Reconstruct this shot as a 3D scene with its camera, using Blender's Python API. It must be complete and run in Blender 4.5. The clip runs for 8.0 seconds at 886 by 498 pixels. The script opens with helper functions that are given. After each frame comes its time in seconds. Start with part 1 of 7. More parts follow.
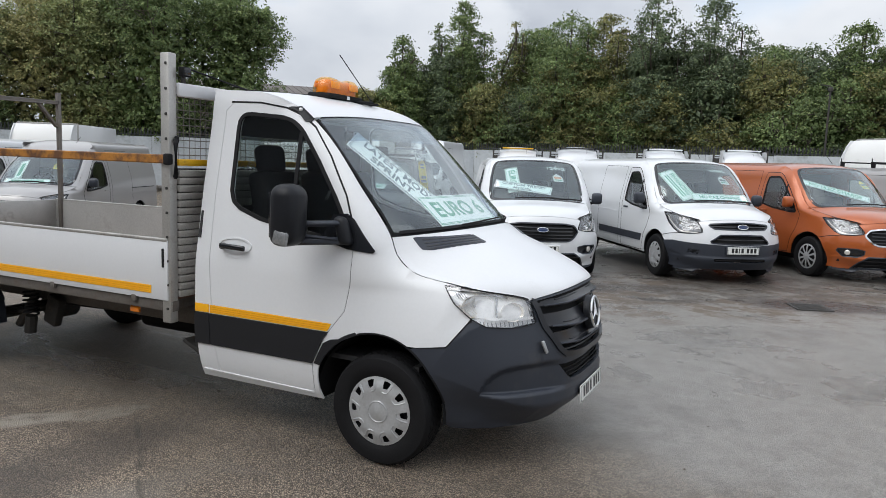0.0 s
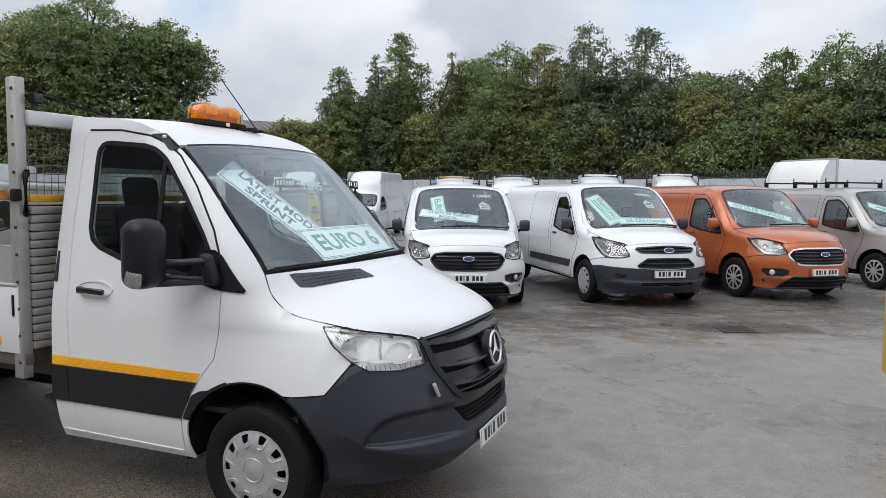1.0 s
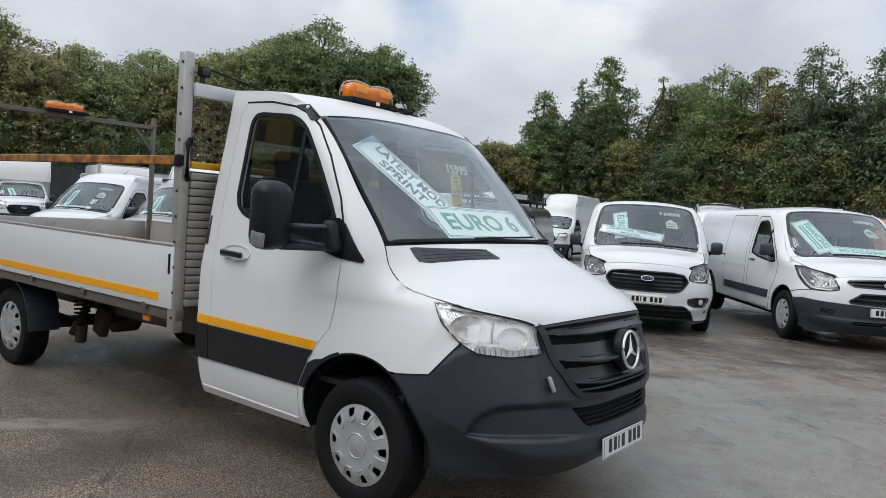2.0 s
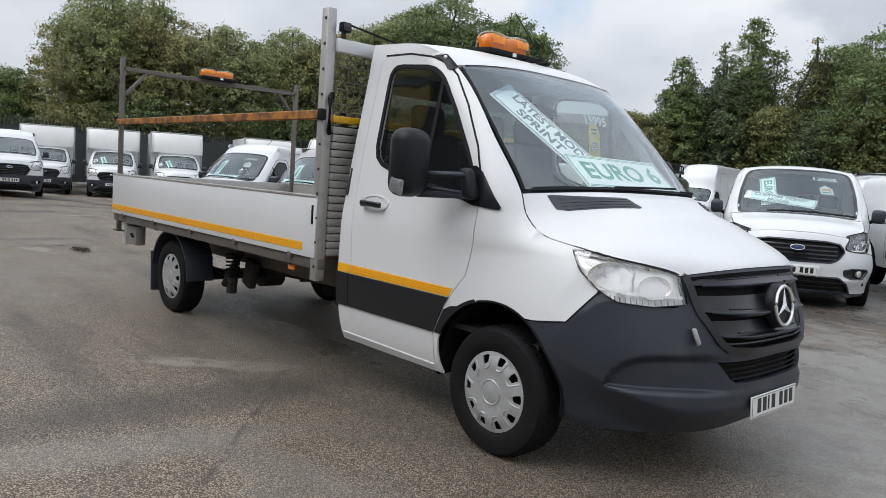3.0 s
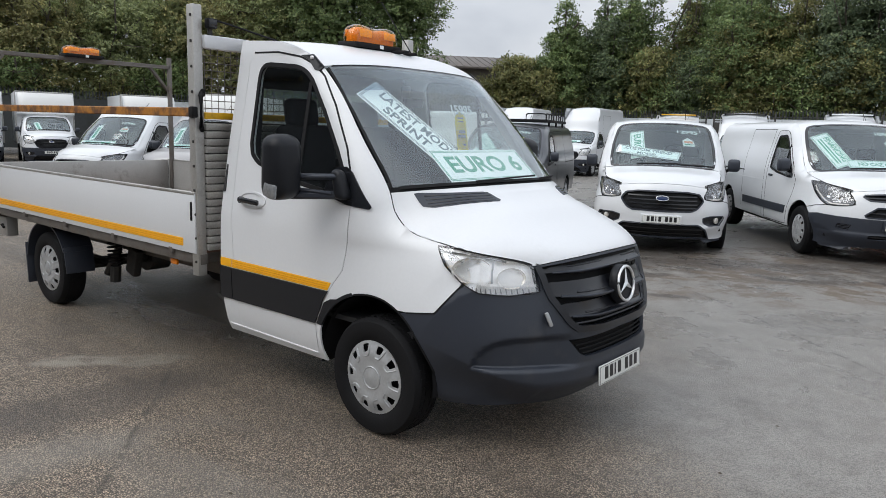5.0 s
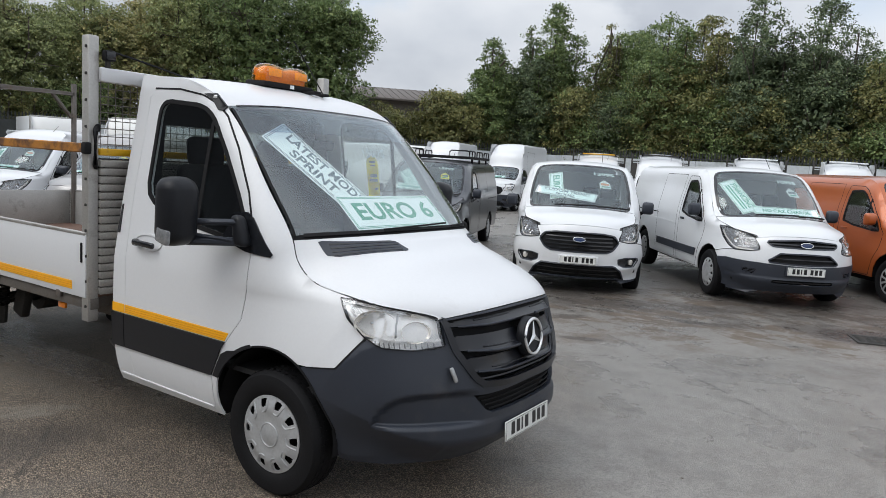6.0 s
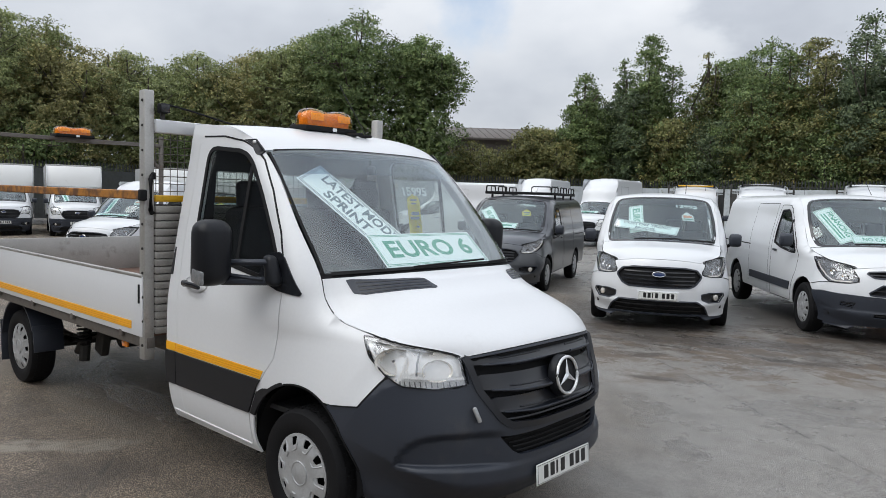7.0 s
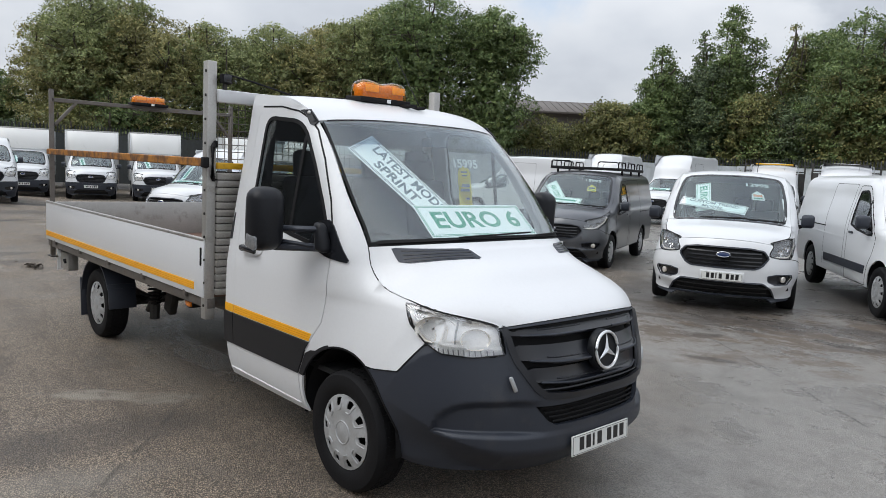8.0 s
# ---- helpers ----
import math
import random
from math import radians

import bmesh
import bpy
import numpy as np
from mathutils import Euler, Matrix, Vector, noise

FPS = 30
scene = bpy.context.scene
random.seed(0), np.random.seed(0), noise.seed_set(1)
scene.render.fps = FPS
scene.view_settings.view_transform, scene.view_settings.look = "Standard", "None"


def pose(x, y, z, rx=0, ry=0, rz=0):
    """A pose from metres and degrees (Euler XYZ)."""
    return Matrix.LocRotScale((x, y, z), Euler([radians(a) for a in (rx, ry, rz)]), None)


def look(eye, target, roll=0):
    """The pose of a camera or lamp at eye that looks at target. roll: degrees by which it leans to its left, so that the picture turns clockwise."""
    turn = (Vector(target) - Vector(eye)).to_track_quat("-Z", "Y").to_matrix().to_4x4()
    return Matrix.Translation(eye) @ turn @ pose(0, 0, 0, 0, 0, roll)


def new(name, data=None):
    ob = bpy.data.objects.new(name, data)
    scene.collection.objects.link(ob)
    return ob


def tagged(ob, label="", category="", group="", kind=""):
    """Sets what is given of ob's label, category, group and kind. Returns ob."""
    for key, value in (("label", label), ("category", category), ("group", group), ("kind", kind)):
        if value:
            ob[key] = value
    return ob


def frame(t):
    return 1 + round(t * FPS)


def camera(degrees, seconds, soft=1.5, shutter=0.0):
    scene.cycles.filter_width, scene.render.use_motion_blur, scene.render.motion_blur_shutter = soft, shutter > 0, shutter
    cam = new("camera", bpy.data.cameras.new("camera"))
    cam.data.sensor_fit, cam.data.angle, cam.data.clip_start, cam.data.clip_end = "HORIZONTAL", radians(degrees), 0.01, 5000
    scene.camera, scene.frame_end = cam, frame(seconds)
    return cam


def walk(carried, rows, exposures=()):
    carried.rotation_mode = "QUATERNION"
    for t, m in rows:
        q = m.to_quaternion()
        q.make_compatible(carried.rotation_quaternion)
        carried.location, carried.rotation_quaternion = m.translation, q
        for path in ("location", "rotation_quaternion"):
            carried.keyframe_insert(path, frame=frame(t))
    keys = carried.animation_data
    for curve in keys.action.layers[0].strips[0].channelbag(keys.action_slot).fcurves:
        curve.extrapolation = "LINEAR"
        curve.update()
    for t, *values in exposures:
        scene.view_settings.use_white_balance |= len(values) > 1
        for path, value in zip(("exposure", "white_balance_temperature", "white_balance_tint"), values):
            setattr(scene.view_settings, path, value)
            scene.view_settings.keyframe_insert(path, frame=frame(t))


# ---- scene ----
cam = camera(63.0, 8.0, soft=0.5)
PATH = [
    (0, (2.171, -4.65, 1.858), (1.308, -2.862, 1.622), 2.0),
    (0.3, (2.223, -4.5, 1.843), (1.398, -2.692, 1.619), 1.41),
    (0.5, (2.226, -4.387, 1.844), (1.451, -2.555, 1.637), 2.4),
    (0.7, (2.258, -4.242, 1.845), (1.519, -2.392, 1.664), 2.43),
    (1, (2.358, -4.158, 1.848), (1.62, -2.305, 1.698), 0.6),
    (1.2, (2.411, -4.037, 1.828), (1.564, -2.23, 1.701), 0.08),
    (1.5, (2.485, -3.891, 1.725), (1.455, -2.178, 1.658), 1.0),
    (1.8, (2.597, -3.785, 1.662), (1.412, -2.178, 1.562), 3.67),
    (2, (2.59, -3.717, 1.586), (1.371, -2.134, 1.491), 3.8),
    (2.2, (2.596, -3.711, 1.532), (1.332, -2.164, 1.445), 3.6),
    (3.3, (2.534, -3.732, 1.43), (1.041, -2.417, 1.221), 3.9),
    (3.5, (2.563, -3.72, 1.435), (1.128, -2.345, 1.209), 4.6),
    (4, (2.588, -3.7, 1.447), (1.324, -2.171, 1.197), 4.9),
    (4.2, (2.601, -3.691, 1.465), (1.362, -2.141, 1.215), 4.4),
    (5.3, (2.845, -3.826, 1.839), (1.599, -2.299, 1.496), 0.9),
    (5.5, (2.827, -3.801, 1.847), (1.599, -2.257, 1.516), 0.4),
    (6, (2.82, -3.632, 1.865), (1.719, -1.979, 1.628), 3.5),
    (6.3, (2.851, -3.525, 1.866), (1.767, -1.854, 1.692), 1.95),
    (6.5, (2.928, -3.486, 1.874), (1.83, -1.821, 1.72), 1.7),
    (6.8, (3.048, -3.388, 1.877), (1.797, -1.834, 1.735), 1.79),
    (7, (3.115, -3.343, 1.868), (1.783, -1.857, 1.724), 1.7),
    (7.2, (3.197, -3.276, 1.878), (1.764, -1.899, 1.662), 1.73),
    (7.5, (3.243, -3.272, 1.868), (1.767, -1.941, 1.641), 1.4),
    (7.7, (3.247, -3.281, 1.87), (1.778, -1.942, 1.648), 1.5),
    (8, (3.259, -3.291, 1.865), (1.799, -1.942, 1.641), 2.8),
]
walk(cam, [(t, look(e, g, r)) for t, e, g, r in PATH], [(0, 0.30), (0.8, 0.30), (1.5, 0.15), (2.0, 0.14), (2.2, 0.15), (3.3, 0.30), (3.5, 0.30), (4.2, 0.29), (5.5, 0.26), (7.0, 0.22), (7.5, 0.26), (8.0, 0.27)])

# ---- daylight: bright broken overcast, a wide soft sun ----
world = bpy.data.worlds.new("overcast_sky")
scene.world = world
world.use_nodes = True


def build_sky():
    nt = world.node_tree
    nt.nodes.clear()
    out = nt.nodes.new("ShaderNodeOutputWorld")
    bg = nt.nodes.new("ShaderNodeBackground")
    sky = nt.nodes.new("ShaderNodeTexSky")
    sky.sky_type, sky.sun_disc = "NISHITA", False
    sky.sun_elevation, sky.sun_rotation = radians(48), radians(200)
    tex = nt.nodes.new("ShaderNodeTexCoord")
    sep = nt.nodes.new("ShaderNodeSeparateXYZ")
    nt.links.new(tex.outputs["Generated"], sep.inputs[0])

    def op(kind, a, b):
        n = nt.nodes.new("ShaderNodeMath")
        n.operation = kind
        for i, v in enumerate((a, b)):
            if v is None:
                continue
            if isinstance(v, (int, float)):
                n.inputs[i].default_value = v
            else:
                nt.links.new(v, n.inputs[i])
        return n.outputs[0]

    # broad grey sheets lie on a flat layer overhead
    up = op("MAXIMUM", sep.outputs[2], 0.0)
    flat = op("ADD", up, 0.40)
    comb = nt.nodes.new("ShaderNodeCombineXYZ")
    nt.links.new(op("DIVIDE", sep.outputs[0], flat), comb.inputs[0])
    nt.links.new(op("DIVIDE", sep.outputs[1], flat), comb.inputs[1])

    def noise(vec, scale, detail, rough, offset=(0, 0, 0), stretch=(1, 1, 1)):
        mp = nt.nodes.new("ShaderNodeMapping")
        mp.inputs["Location"].default_value, mp.inputs["Scale"].default_value = offset, stretch
        nt.links.new(vec, mp.inputs[0])
        n = nt.nodes.new("ShaderNodeTexNoise")
        n.inputs["Scale"].default_value, n.inputs["Detail"].default_value, n.inputs["Roughness"].default_value = scale, detail, rough
        nt.links.new(mp.outputs[0], n.inputs["Vector"])
        return n.outputs["Fac"]

    def smooth(v, lo, hi, to=1.0):
        n = nt.nodes.new("ShaderNodeMapRange")
        n.interpolation_type = "SMOOTHSTEP"
        n.inputs["From Min"].default_value, n.inputs["From Max"].default_value, n.inputs["To Max"].default_value = lo, hi, to
        nt.links.new(v, n.inputs["Value"])
        return n.outputs[0]

    def toward(c):
        """The cosine to a direction of the sky."""
        n = nt.nodes.new("ShaderNodeVectorMath")
        n.operation = "DOT_PRODUCT"
        n.inputs[1].default_value = Vector(c).normalized()
        nt.links.new(tex.outputs["Generated"], n.inputs[0])
        return n.outputs["Value"]

    dirs = tex.outputs["Generated"]
    sheet = noise(comb.outputs[0], 1.0, 5, 0.48)
    shade = nt.nodes.new("ShaderNodeValToRGB")
    cr = shade.color_ramp
    cr.elements[0].position, cr.elements[0].color = 0.36, (0.46, 0.50, 0.58, 1)
    cr.elements[1].position, cr.elements[1].color = 0.68, (0.91, 0.94, 0.985, 1)
    mid = cr.elements.new(0.50)
    mid.color = (0.67, 0.715, 0.785, 1)
    # heaped clouds: a bright bank low in the north-west, a darker sheet to its west
    puff = noise(dirs, 4.2, 7, 0.52, (0.3, 1.1, 0), (1, 1, 1.8))
    bank = smooth(op("ADD", toward((-0.55, 0.815, 0.15)), op("MULTIPLY", op("SUBTRACT", puff, 0.5), 0.10)), 0.968, 0.984)
    gloom = smooth(op("ADD", toward((-0.87, 0.46, 0.30)), op("MULTIPLY", op("SUBTRACT", puff, 0.5), 0.12)), 0.93, 0.99)
    level = op("SUBTRACT", op("ADD", sheet, op("ADD", op("MULTIPLY", bank, 0.13), op("MULTIPLY", op("SUBTRACT", puff, 0.5), 0.30))), op("MULTIPLY", gloom, 0.055))
    nt.links.new(level, shade.inputs[0])
    rag = op("MULTIPLY", op("SUBTRACT", noise(dirs, 11.0, 6, 0.55, (2.1, 0.4, 0)), 0.5), 0.0062)
    hole_a = smooth(op("ADD", toward((-0.630, 0.738, 0.242)), rag), 0.9976, 1.0002, 0.55)
    hole_b = smooth(op("ADD", toward((-0.06, 0.965, 0.255)), rag), 0.9955, 1.0, 0.35)
    hole_c = smooth(noise(comb.outputs[0], 0.8, 5, 0.5, (3.7, 1.9, 0)), 0.62, 0.72, 0.55)
    hole = op("MAXIMUM", op("MAXIMUM", hole_a, hole_b), hole_c)
    # overcast luminance: zenith about three times the horizon
    lum = op("MULTIPLY", op("ADD", op("MULTIPLY", up, SKY_RISE), 1.0), SKY_LEVEL)
    scaled = nt.nodes.new("ShaderNodeVectorMath")
    scaled.operation = "SCALE"
    nt.links.new(shade.outputs[0], scaled.inputs[0])
    nt.links.new(lum, scaled.inputs["Scale"])
    blue = nt.nodes.new("ShaderNodeVectorMath")
    blue.operation = "SCALE"
    blue.inputs["Scale"].default_value = 0.15
    nt.links.new(sky.outputs[0], blue.inputs[0])
    mix = nt.nodes.new("ShaderNodeMix")
    mix.data_type = "RGBA"
    nt.links.new(hole, mix.inputs[0])
    nt.links.new(scaled.outputs[0], mix.inputs[6])
    nt.links.new(blue.outputs[0], mix.inputs[7])
    nt.links.new(mix.outputs[2], bg.inputs[0])
    nt.links.new(bg.outputs[0], out.inputs[0])


SKY_LEVEL, SKY_RISE = 0.655, 1.4
build_sky()
sun = new("sun", bpy.data.lights.new("sun", "SUN"))
sun.data.energy, sun.data.angle, sun.data.color = 1.15, radians(50), (1.0, 0.985, 0.955)
sun.matrix_world = look((-6, -12, 16), (0, 0, 0))


# ---- materials ----
MATS = {}


def material(name, color, rough=0.5, metal=0.0, vary=0.08, scale=6.0, fine=60.0, bump=0.0, coat=0.0, dirt=None, spec=0.5, randomise=0.0):
    """A surface with two scales of colour variation, optional relief, clear coat and dirt of its own shape."""
    if name in MATS:
        return MATS[name]
    m = bpy.data.materials.new(name)
    m.use_nodes = True
    nt = m.node_tree
    b = nt.nodes["Principled BSDF"]
    b.inputs["Roughness"].default_value, b.inputs["Metallic"].default_value = rough, metal
    b.inputs["Coat Weight"].default_value, b.inputs["Coat Roughness"].default_value = coat, 0.16
    b.inputs["Specular IOR Level"].default_value = spec
    co = nt.nodes.new("ShaderNodeTexCoord")
    n1, n2 = nt.nodes.new("ShaderNodeTexNoise"), nt.nodes.new("ShaderNodeTexNoise")
    n1.inputs["Scale"].default_value, n2.inputs["Scale"].default_value = scale, fine
    n1.inputs["Detail"].default_value = 4
    for n in (n1, n2):
        nt.links.new(co.outputs["Object"], n.inputs["Vector"])
    add = nt.nodes.new("ShaderNodeMath")
    add.operation = "ADD"
    nt.links.new(n1.outputs["Fac"], add.inputs[0])
    nt.links.new(n2.outputs["Fac"], add.inputs[1])
    rng = nt.nodes.new("ShaderNodeMapRange")
    rng.inputs["From Min"].default_value, rng.inputs["From Max"].default_value = 0.6, 1.4
    rng.inputs["To Min"].default_value, rng.inputs["To Max"].default_value = 1 - vary, 1 + vary
    nt.links.new(add.outputs[0], rng.inputs["Value"])
    level = rng.outputs[0]
    if randomise:
        inf = nt.nodes.new("ShaderNodeObjectInfo")
        r2 = nt.nodes.new("ShaderNodeMapRange")
        r2.inputs["To Min"].default_value, r2.inputs["To Max"].default_value = 1 - randomise, 1 + randomise
        nt.links.new(inf.outputs["Random"], r2.inputs["Value"])
        mul = nt.nodes.new("ShaderNodeMath")
        mul.operation = "MULTIPLY"
        nt.links.new(level, mul.inputs[0])
        nt.links.new(r2.outputs[0], mul.inputs[1])
        level = mul.outputs[0]
    sc = nt.nodes.new("ShaderNodeVectorMath")
    sc.operation = "SCALE"
    sc.inputs[0].default_value = color
    nt.links.new(level, sc.inputs["Scale"])
    last = sc.outputs[0]
    if dirt:
        n3 = nt.nodes.new("ShaderNodeTexNoise")
        n3.inputs["Scale"].default_value, n3.inputs["Detail"].default_value, n3.inputs["Roughness"].default_value = dirt[1], 8, 0.65
        nt.links.new(co.outputs["Object"], n3.inputs["Vector"])
        rr = nt.nodes.new("ShaderNodeMapRange")
        rr.inputs["From Min"].default_value, rr.inputs["From Max"].default_value = dirt[2], dirt[2] + 0.18
        rr.inputs["To Max"].default_value = dirt[3]
        nt.links.new(n3.outputs["Fac"], rr.inputs["Value"])
        mx = nt.nodes.new("ShaderNodeMix")
        mx.data_type = "RGBA"
        mx.inputs[7].default_value = (*dirt[0], 1)
        nt.links.new(rr.outputs[0], mx.inputs[0])
        nt.links.new(last, mx.inputs[6])
        last = mx.outputs[2]
    nt.links.new(last, b.inputs["Base Color"])
    if bump:
        bp = nt.nodes.new("ShaderNodeBump")
        bp.inputs["Strength"].default_value, bp.inputs["Distance"].default_value = bump, 0.004
        nt.links.new(add.outputs[0], bp.inputs["Height"])
        nt.links.new(bp.outputs[0], b.inputs["Normal"])
    MATS[name] = m
    return m


def glass_material(name, tint, alpha):
    """Thin tinted vehicle glass: see-through tint under a sharp reflection."""
    m = bpy.data.materials.new(name)
    m.use_nodes = True
    nt = m.node_tree
    nt.nodes.clear()
    out = nt.nodes.new("ShaderNodeOutputMaterial")
    tr, gl, mx = nt.nodes.new("ShaderNodeBsdfTransparent"), nt.nodes.new("ShaderNodeBsdfGlossy"), nt.nodes.new("ShaderNodeMixShader")
    tr.inputs[0].default_value = (*tint, 1)
    gl.inputs["Roughness"].default_value = 0.02
    gl.inputs[0].default_value = (0.95, 0.97, 1, 1)
    lw = nt.nodes.new("ShaderNodeLayerWeight")
    lw.inputs[0].default_value = 0.5
    pw, ml = nt.nodes.new("ShaderNodeMath"), nt.nodes.new("ShaderNodeMath")
    pw.operation, ml.operation = "POWER", "MULTIPLY_ADD"
    pw.inputs[1].default_value = 5.0
    ml.inputs[1].default_value, ml.inputs[2].default_value = 0.9, alpha
    nt.links.new(lw.outputs["Facing"], pw.inputs[0])
    nt.links.new(pw.outputs[0], ml.inputs[0])
    nt.links.new(ml.outputs[0], mx.inputs[0])
    nt.links.new(tr.outputs[0], mx.inputs[1])
    nt.links.new(gl.outputs[0], mx.inputs[2])
    nt.links.new(mx.outputs[0], out.inputs[0])
    MATS[name] = m
    return m


WHITE = material("white_paint", (0.70, 0.71, 0.725), 0.38, coat=0.35, vary=0.02, scale=1.5, dirt=((0.45, 0.42, 0.38), 5.0, 0.66, 0.25))
WHITE_FAR = material("white_van_paint", (0.71, 0.725, 0.74), 0.3, coat=0.6, vary=0.03, scale=1.5, dirt=((0.4, 0.38, 0.34), 4.0, 0.64, 0.25))
CREAM = material("cream_box_panel", (0.80, 0.80, 0.78), 0.5, vary=0.04, scale=1.0, dirt=((0.42, 0.42, 0.36), 2.5, 0.6, 0.4))
GREY_PAINT = material("dark_grey_paint", (0.085, 0.09, 0.10), 0.28, metal=0.3, coat=0.8, vary=0.06, scale=2.0)
SILVER_PAINT = material("silver_paint", (0.36, 0.35, 0.345), 0.35, metal=0.35, coat=0.7, vary=0.04, scale=2.0)
ORANGE_PAINT = material("copper_orange_paint", (0.42, 0.098, 0.020), 0.3, metal=0.25, coat=0.8, vary=0.06, scale=2.0)
PLASTIC = material("black_plastic", (0.027, 0.032, 0.044), 0.44, vary=0.12, scale=3.0, fine=220, bump=0.12, dirt=((0.09, 0.085, 0.08), 4.0, 0.58, 0.35))
MOULDING = material("black_side_moulding", (0.013, 0.014, 0.017), 0.42, vary=0.15, scale=3.0, fine=200, bump=0.1, spec=0.4)
GRILLE = material("grille_black_plastic", (0.009, 0.010, 0.014), 0.30, vary=0.12, scale=4.0, fine=160, bump=0.05, spec=0.55)
MIRROR_BLACK = material("mirror_black_plastic", (0.013, 0.014, 0.017), 0.40, vary=0.15, fine=90, spec=0.22)
GLOSS_BLACK = material("gloss_black", (0.012, 0.013, 0.016), 0.18, vary=0.1, coat=0.3)
MATT_BLACK = material("matt_black", (0.009, 0.009, 0.010), 0.8, vary=0.2, spec=0.3)
SEAL = material("rubber_seal", (0.010, 0.010, 0.011), 0.6, vary=0.1, spec=0.2)
TYRE = material("tyre_rubber", (0.0075, 0.0075, 0.0085), 0.72, vary=0.2, scale=9, fine=120, bump=0.3, spec=0.22, dirt=((0.045, 0.04, 0.036), 12.0, 0.62, 0.25))
SILVER = material("wheel_silver", (0.47, 0.48, 0.49), 0.42, metal=0.45, vary=0.10, scale=12, dirt=((0.18, 0.16, 0.14), 18, 0.6, 0.3))
CHROME = material("chrome", (0.78, 0.79, 0.80), 0.10, metal=1.0, vary=0.02)
BADGE = material("satin_chrome", (0.80, 0.81, 0.82), 0.30, metal=0.75, vary=0.02)
ALU = material("aluminium", (0.46, 0.45, 0.43), 0.48, metal=0.6, vary=0.12, scale=5, fine=90, bump=0.1, dirt=((0.16, 0.13, 0.10), 6, 0.56, 0.6))
SLAT = material("pale_aluminium_slat", (0.40, 0.385, 0.36), 0.5, metal=0.4, vary=0.2, scale=5, fine=90, bump=0.1, dirt=((0.22, 0.19, 0.16), 7, 0.56, 0.6))
INNER = material("pale_grey_board_inside", (0.40, 0.40, 0.385), 0.5, metal=0.2, vary=0.12, scale=3, fine=60, dirt=((0.17, 0.15, 0.13), 3.0, 0.58, 0.5))
STEEL = material("weathered_steel", (0.17, 0.155, 0.14), 0.6, metal=0.4, vary=0.2, scale=8, fine=80, bump=0.15, dirt=((0.13, 0.08, 0.045), 10, 0.55, 0.7))
DARK_STEEL = material("dark_chassis_steel", (0.045, 0.043, 0.04), 0.65, metal=0.2, vary=0.3, scale=8, bump=0.2, dirt=((0.14, 0.09, 0.055), 9, 0.55, 0.6))
RUST_RAIL = material("worn_orange_rail", (0.44, 0.185, 0.030), 0.6, vary=0.15, scale=6, fine=70, bump=0.2, dirt=((0.10, 0.045, 0.025), 9, 0.42, 0.92))
TAPE = material("amber_reflective_tape", (0.92, 0.44, 0.012), 0.35, vary=0.05, scale=10, fine=200)
TAPE_DARK = material("amber_tape_print", (0.74, 0.32, 0.011), 0.4, vary=0.1, scale=20, fine=200)
AMBER = material("amber_lens", (0.72, 0.20, 0.010), 0.18, vary=0.25, scale=9, fine=40, coat=0.5)
AMBER_CLEAR = glass_material("amber_clear_lens", (1.0, 0.76, 0.40), 0.05)
AMBER_BRIGHT = material("amber_reflector", (0.98, 0.50, 0.05), 0.3, vary=0.15, scale=30)
AMBER_DARK = material("amber_inner_dome", (0.62, 0.235, 0.035), 0.3, vary=0.25, scale=14)
YELLOW = material("yellow_paint", (0.72, 0.40, 0.012), 0.45, vary=0.07, scale=4, dirt=((0.2, 0.1, 0.04), 9, 0.62, 0.6))
YELLOW_TAG = material("yellow_card", (0.88, 0.74, 0.06), 0.5, vary=0.06)
ORANGE_TAG = material("orange_card", (0.75, 0.33, 0.20), 0.5, vary=0.06)
CARD = material("white_card", (0.87, 0.90, 0.90), 0.45, vary=0.02)
GREEN = material("green_lettering", (0.045, 0.30, 0.19), 0.5, vary=0.04)
NAVY = material("grey_lettering", (0.13, 0.16, 0.19), 0.5, vary=0.04)
PALE = material("pale_lettering", (0.58, 0.62, 0.62), 0.5, vary=0.02)
PLATE_WHITE = material("plate_white", (0.74, 0.75, 0.72), 0.35, vary=0.03, dirt=((0.4, 0.38, 0.33), 30, 0.62, 0.4))
INK = material("plate_ink", (0.012, 0.012, 0.013), 0.4, vary=0.1)
SEAT = material("dark_seat_fabric", (0.016, 0.016, 0.019), 0.9, vary=0.15, fine=40)
DASH = material("dark_dashboard", (0.022, 0.022, 0.024), 0.75, vary=0.1, fine=40)
LINER = material("grey_cab_lining", (0.30, 0.295, 0.28), 0.85, vary=0.08)
LAMP_INNER = material("lamp_reflector", (0.90, 0.90, 0.89), 0.3, metal=0.3, vary=0.10, scale=18, fine=70, bump=0.25)
LAMP_BOWL = material("lamp_bowl", (0.95, 0.91, 0.84), 0.2, metal=0.6, vary=0.06, scale=22, fine=60, bump=0.18)
LAMP_DARK = material("lamp_housing", (0.30, 0.31, 0.32), 0.22, metal=0.4, vary=0.3, scale=20)
LAMP_SMOKE = material("smoked_lamp_housing", (0.19, 0.195, 0.20), 0.2, metal=0.5, vary=0.3, scale=20)
BLUE_BADGE = material("dark_blue_badge", (0.012, 0.03, 0.10), 0.25, vary=0.05, coat=0.5)
PLY = material("worn_bed_floor", (0.15, 0.085, 0.06), 0.7, vary=0.2, scale=4, fine=60, bump=0.2, dirt=((0.05, 0.04, 0.035), 4, 0.5, 0.6))
VAN_GLASS = glass_material("van_windscreen_glass", (0.86, 0.93, 0.92), 0.085)
